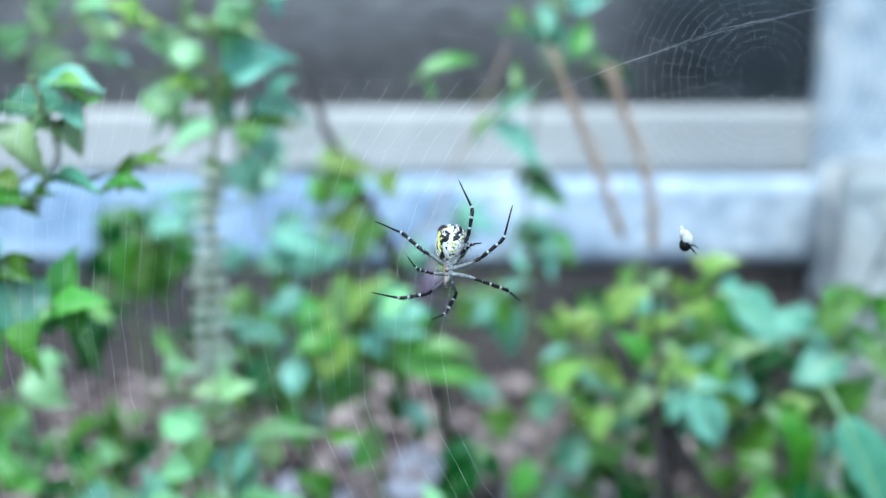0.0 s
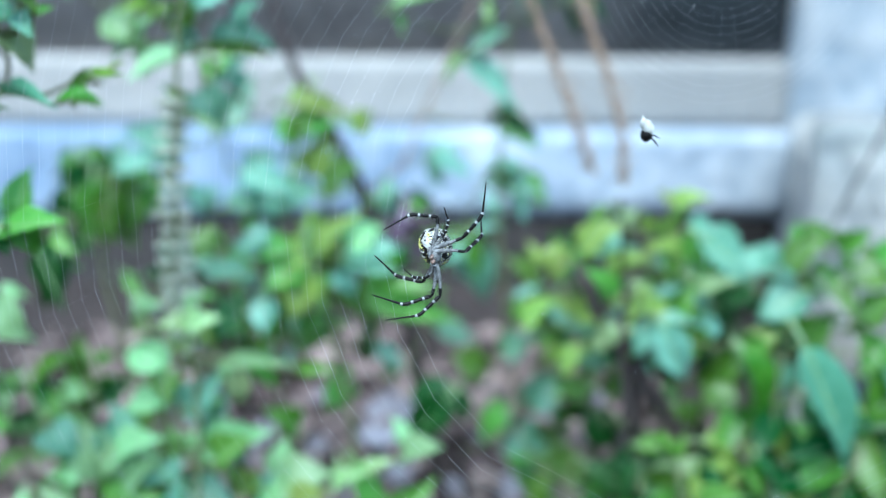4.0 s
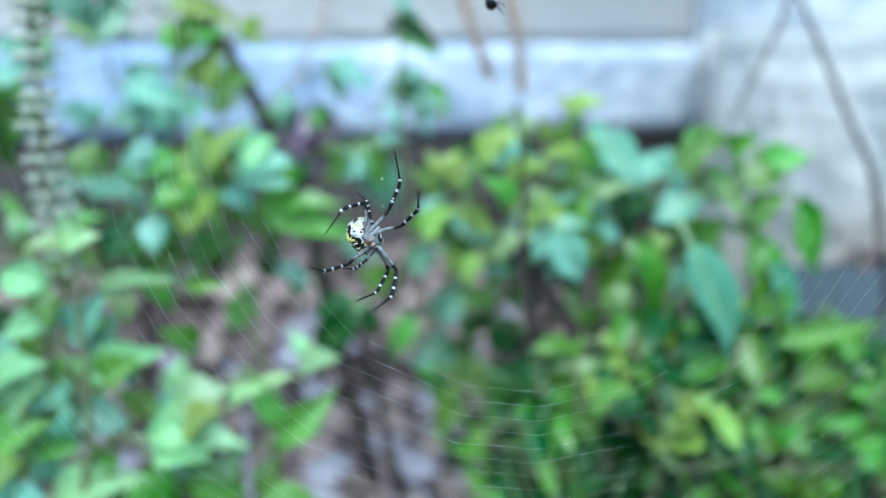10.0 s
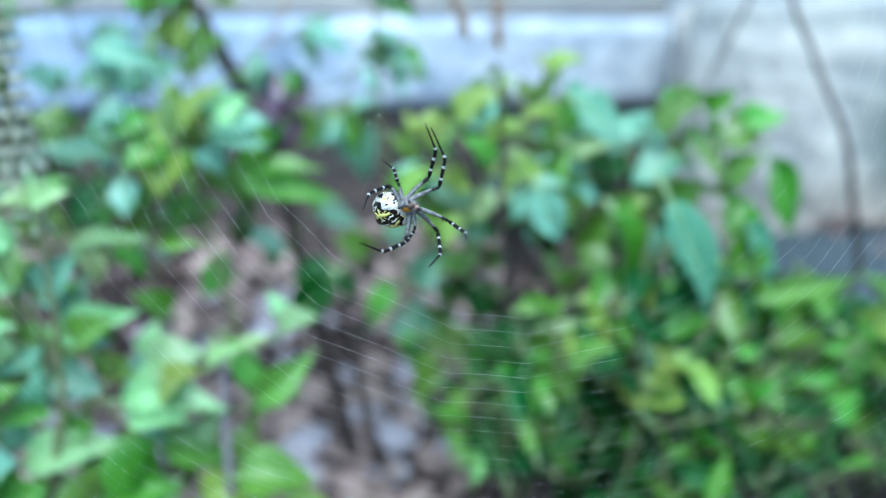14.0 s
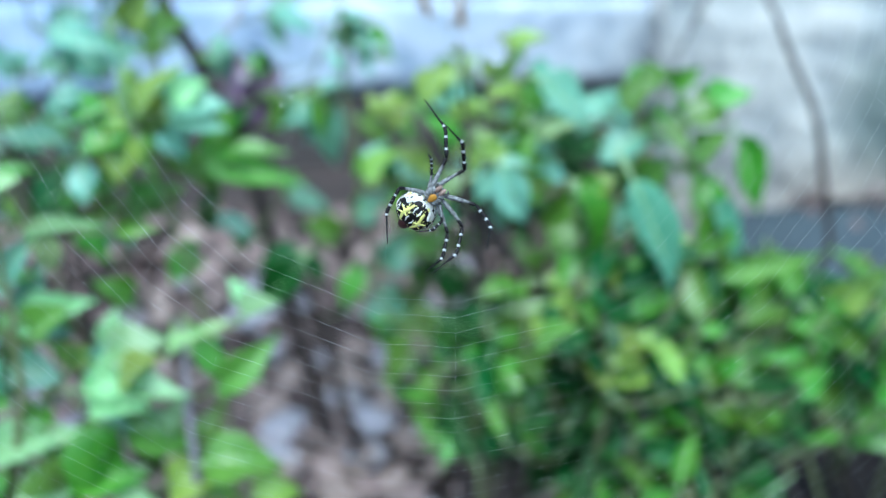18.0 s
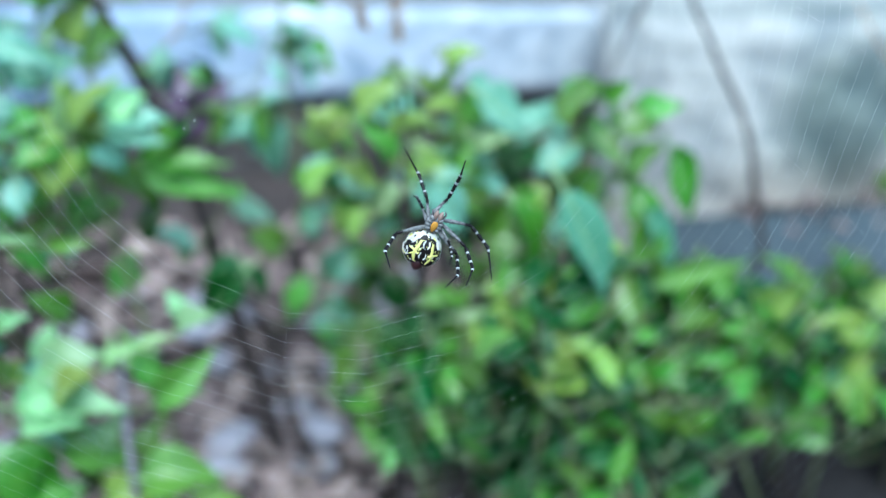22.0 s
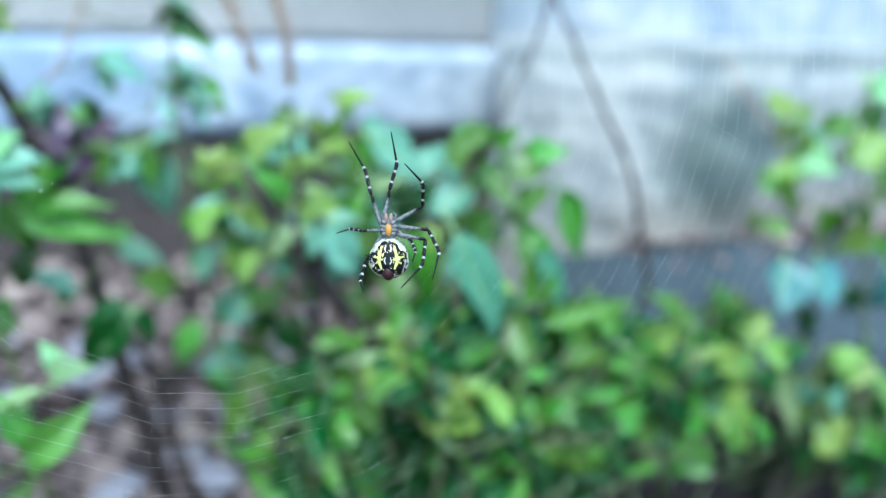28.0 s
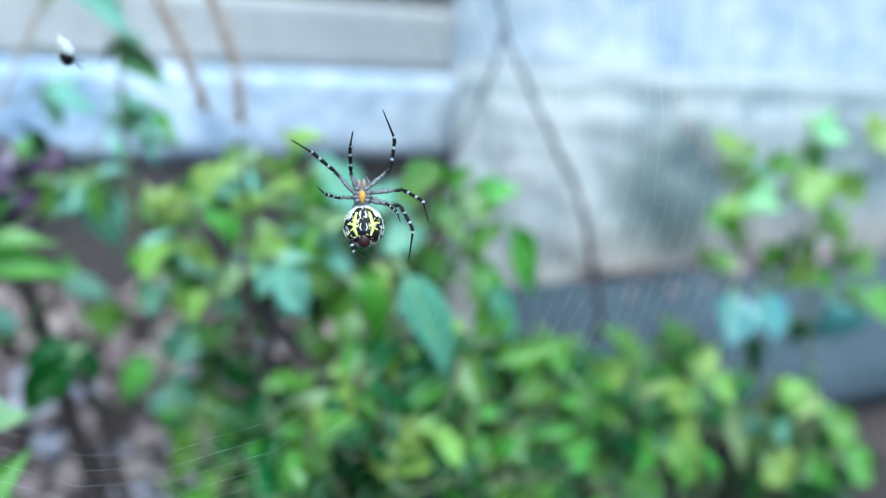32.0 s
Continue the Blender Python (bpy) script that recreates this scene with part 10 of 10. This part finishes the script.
    walk(upper_legs[6], [
        (0, pose(-0.00130, -0.00010, 0.00000, -85.7, -1.2, 61.2)),
        (1, pose(-0.00130, -0.00010, 0.00000, -71.2, -0.0, 107.0)),
        (2, pose(-0.00130, -0.00010, 0.00000, -61.7, -8.2, 79.6)),
        (3, pose(-0.00130, -0.00010, 0.00000, -77.0, -0.0, 29.3)),
        (4, pose(-0.00130, -0.00010, 0.00000, -51.2, -0.0, 74.4)),
        (7, pose(-0.00130, -0.00010, 0.00000, -53.2, -5.2, 54.0)),
        (8, pose(-0.00130, -0.00010, 0.00000, -67.3, 0.0, 103.3)),
        (9, pose(-0.00130, -0.00010, 0.00000, -43.5, -0.0, 90.6)),
        (10, pose(-0.00130, -0.00010, 0.00000, -70.9, -0.0, 111.9)),
        (11, pose(-0.00130, -0.00010, 0.00000, -72.5, -0.0, 64.9)),
        (12, pose(-0.00130, -0.00010, 0.00000, -52.6, -0.0, 121.9)),
        (13, pose(-0.00130, -0.00010, 0.00000, -31.4, -0.0, 100.5)),
        (14, pose(-0.00130, -0.00010, 0.00000, -52.4, 0.0, 99.9)),
        (17, pose(-0.00130, -0.00010, 0.00000, -25.4, 0.0, 153.7)),
        (18, pose(-0.00130, -0.00010, 0.00000, -28.6, -0.0, 116.8)),
        (19, pose(-0.00130, -0.00010, 0.00000, -30.5, -0.0, 116.1)),
        (20, pose(-0.00130, -0.00010, 0.00000, -26.4, 0.0, 143.0)),
        (21, pose(-0.00130, -0.00010, 0.00000, -26.5, -0.0, 136.0)),
        (22, pose(-0.00130, -0.00010, 0.00000, -23.1, -0.0, 125.2)),
        (23, pose(-0.00130, -0.00010, 0.00000, -16.8, 0.0, 129.8)),
        (24, pose(-0.00130, -0.00010, 0.00000, -4.5, 0.0, 121.3)),
        (25, pose(-0.00130, -0.00010, 0.00000, -4.8, 0.0, 125.1)),
        (28, pose(-0.00130, -0.00010, 0.00000, 0.9, -0.0, 124.7)),
        (29, pose(-0.00130, -0.00010, 0.00000, -2.2, 0.0, 136.4)),
        (30, pose(-0.00130, -0.00010, 0.00000, 2.6, 0.0, 102.9)),
        (31, pose(-0.00130, -0.00010, 0.00000, -8.2, -0.0, 112.1)),
        (32, pose(-0.00130, -0.00010, 0.00000, -2.6, 0.0, 115.9)),
    ])
    walk(lower_legs[6], [
        (0, pose(0.00000, 0.00340, 0.00000, -35.7, 29.6, -0.0)),
        (1, pose(0.00000, 0.00340, 0.00000, -82.6, 40.8, 0.0)),
        (2, pose(0.00000, 0.00340, 0.00000, -78.2, 24.4, 0.0)),
        (2.5, pose(0.00000, 0.00340, 0.00000, -46.7, -8.0, 9.9)),
        (3, pose(0.00000, 0.00340, 0.00000, -12.4, -40.6, -0.0)),
        (4, pose(0.00000, 0.00340, 0.00000, -82.8, -7.5, 0.0)),
        (7, pose(0.00000, 0.00340, 0.00000, -56.2, -5.2, -0.0)),
        (8, pose(0.00000, 0.00340, 0.00000, -56.9, 22.4, -0.0)),
        (9, pose(0.00000, 0.00340, 0.00000, -68.2, 23.3, -0.0)),
        (10, pose(0.00000, 0.00340, 0.00000, -58.6, -19.2, -0.0)),
        (11, pose(0.00000, 0.00340, 0.00000, -86.5, -45.8, 0.0)),
        (11.5, pose(0.00000, 0.00340, 0.00000, -68.7, 21.6, -18.2)),
        (12, pose(0.00000, 0.00340, 0.00000, 142.8, 89.0, 180.0)),
        (13, pose(0.00000, 0.00340, 0.00000, -52.3, 70.0, -0.0)),
        (14, pose(0.00000, 0.00340, 0.00000, -58.5, 38.1, 0.0)),
        (17, pose(0.00000, 0.00340, 0.00000, -58.5, 73.0, -0.0)),
        (18, pose(0.00000, 0.00340, 0.00000, -76.8, 56.4, 0.0)),
        (19, pose(0.00000, 0.00340, 0.00000, -53.7, 77.8, 0.0)),
        (20, pose(0.00000, 0.00340, 0.00000, -54.7, 88.0, 0.0)),
        (21, pose(0.00000, 0.00340, 0.00000, -27.4, 79.0, -0.0)),
        (22, pose(0.00000, 0.00340, 0.00000, -49.3, 20.4, 0.0)),
        (23, pose(0.00000, 0.00340, 0.00000, -42.9, -6.4, -0.0)),
        (24, pose(0.00000, 0.00340, 0.00000, -54.5, 12.9, 0.0)),
        (25, pose(0.00000, 0.00340, 0.00000, -58.7, -0.4, 0.0)),
        (28, pose(0.00000, 0.00340, 0.00000, -62.8, 43.8, -0.0)),
        (29, pose(0.00000, 0.00340, 0.00000, -38.6, 79.3, -0.0)),
        (30, pose(0.00000, 0.00340, 0.00000, -59.2, 85.5, 0.0)),
        (31, pose(0.00000, 0.00340, 0.00000, -72.8, 56.6, 0.0)),
        (32, pose(0.00000, 0.00340, 0.00000, -45.6, 39.8, 0.0)),
    ])
    walk(upper_legs[7], [
        (0, pose(-0.00110, -0.00080, 0.00000, -61.3, 6.0, -159.5)),
        (0.5, pose(-0.00110, -0.00080, 0.00000, -65.7, 4.4, 149.0)),
        (1, pose(-0.00110, -0.00080, 0.00000, -67.2, -0.0, 97.8)),
        (2, pose(-0.00110, -0.00080, 0.00000, -59.2, -6.3, 101.1)),
        (3, pose(-0.00110, -0.00080, 0.00000, -69.1, -8.1, 90.8)),
        (4, pose(-0.00110, -0.00080, 0.00000, -48.2, -16.8, 133.9)),
        (7, pose(-0.00110, -0.00080, 0.00000, -37.2, -0.0, 59.7)),
        (7.5, pose(-0.00110, -0.00080, 0.00000, -32.1, 2.8, 116.5)),
        (8, pose(-0.00110, -0.00080, 0.00000, -26.9, 0.0, 173.3)),
        (9, pose(-0.00110, -0.00080, 0.00000, -50.7, -0.0, -179.1)),
        (10, pose(-0.00110, -0.00080, 0.00000, -77.4, 0.0, -177.0)),
        (11, pose(-0.00110, -0.00080, 0.00000, -59.3, -0.0, 124.1)),
        (12, pose(-0.00110, -0.00080, 0.00000, -49.7, 0.0, 138.8)),
        (13, pose(-0.00110, -0.00080, 0.00000, -32.0, -0.0, 102.9)),
        (14, pose(-0.00110, -0.00080, 0.00000, -60.7, -0.0, 118.2)),
        (17, pose(-0.00110, -0.00080, 0.00000, -16.0, -0.0, 124.1)),
        (18, pose(-0.00110, -0.00080, 0.00000, -21.2, 0.0, 104.4)),
        (19, pose(-0.00110, -0.00080, 0.00000, 5.5, 0.0, 143.3)),
        (20, pose(-0.00110, -0.00080, 0.00000, 4.9, -0.0, 137.0)),
        (21, pose(-0.00110, -0.00080, 0.00000, -24.2, -0.0, 161.8)),
        (22, pose(-0.00110, -0.00080, 0.00000, -21.0, -0.0, 115.5)),
        (23, pose(-0.00110, -0.00080, 0.00000, -17.6, -0.0, 134.2)),
        (24, pose(-0.00110, -0.00080, 0.00000, -3.4, -0.0, 111.7)),
        (25, pose(-0.00110, -0.00080, 0.00000, 2.5, -0.0, 126.4)),
        (28, pose(-0.00110, -0.00080, 0.00000, 2.1, -0.0, 99.8)),
        (29, pose(-0.00110, -0.00080, 0.00000, -1.3, 0.0, 122.7)),
        (30, pose(-0.00110, -0.00080, 0.00000, 11.7, -0.0, 149.8)),
        (31, pose(-0.00110, -0.00080, 0.00000, -8.4, -0.0, 109.8)),
        (32, pose(-0.00110, -0.00080, 0.00000, -3.0, -0.0, 101.5)),
    ])
    walk(lower_legs[7], [
        (0, pose(0.00000, 0.00560, 0.00000, -5.0, 48.9, 0.0)),
        (0.5, pose(0.00000, 0.00560, 0.00000, -50.4, 5.9, -17.8)),
        (1, pose(0.00000, 0.00560, 0.00000, -92.0, -36.6, -0.0)),
        (2, pose(0.00000, 0.00560, 0.00000, -82.4, -12.4, -0.0)),
        (3, pose(0.00000, 0.00560, 0.00000, -46.5, -16.0, -0.0)),
        (4, pose(0.00000, 0.00560, 0.00000, -90.5, 46.7, -0.0)),
        (5.5, pose(0.00000, 0.00560, 0.00000, -87.4, -11.6, 2.0)),
        (7, pose(0.00000, 0.00560, 0.00000, -83.4, -70.0, -0.0)),
        (7.5, pose(0.00000, 0.00560, 0.00000, -116.8, -31.4, 11.3)),
        (8, pose(0.00000, 0.00560, 0.00000, -138.3, 6.2, 0.0)),
        (9, pose(0.00000, 0.00560, 0.00000, -117.7, 50.8, 0.0)),
        (10, pose(0.00000, 0.00560, 0.00000, -66.4, 38.7, 0.0)),
        (11, pose(0.00000, 0.00560, 0.00000, -73.4, 39.7, 0.0)),
        (12, pose(0.00000, 0.00560, 0.00000, -60.2, 54.4, 0.0)),
        (13, pose(0.00000, 0.00560, 0.00000, -80.2, 16.8, 0.0)),
        (14, pose(0.00000, 0.00560, 0.00000, -84.6, 14.1, -0.0)),
        (17, pose(0.00000, 0.00560, 0.00000, -79.4, 1.1, -0.0)),
        (18, pose(0.00000, 0.00560, 0.00000, -63.6, 7.5, -0.0)),
        (19, pose(0.00000, 0.00560, 0.00000, -59.3, 28.4, -0.0)),
        (20, pose(0.00000, 0.00560, 0.00000, -76.6, 11.2, 0.0)),
        (20.5, pose(0.00000, 0.00560, 0.00000, -50.1, 39.0, -11.3)),
        (21, pose(0.00000, 0.00560, 0.00000, -9.2, 68.0, 0.0)),
        (22, pose(0.00000, 0.00560, 0.00000, -74.8, 17.0, 0.0)),
        (23, pose(0.00000, 0.00560, 0.00000, -59.5, 17.6, 0.0)),
        (24, pose(0.00000, 0.00560, 0.00000, -74.1, 37.3, 0.0)),
        (25, pose(0.00000, 0.00560, 0.00000, -61.3, 36.8, 0.0)),
        (28, pose(0.00000, 0.00560, 0.00000, -107.2, 75.5, -0.0)),
        (29, pose(0.00000, 0.00560, 0.00000, -46.2, 79.6, 0.0)),
        (30, pose(0.00000, 0.00560, 0.00000, -16.2, 29.1, -0.0)),
        (31, pose(0.00000, 0.00560, 0.00000, -75.5, 76.5, 0.0)),
        (32, pose(0.00000, 0.00560, 0.00000, -73.1, 87.7, -0.0)),
    ])


motions()
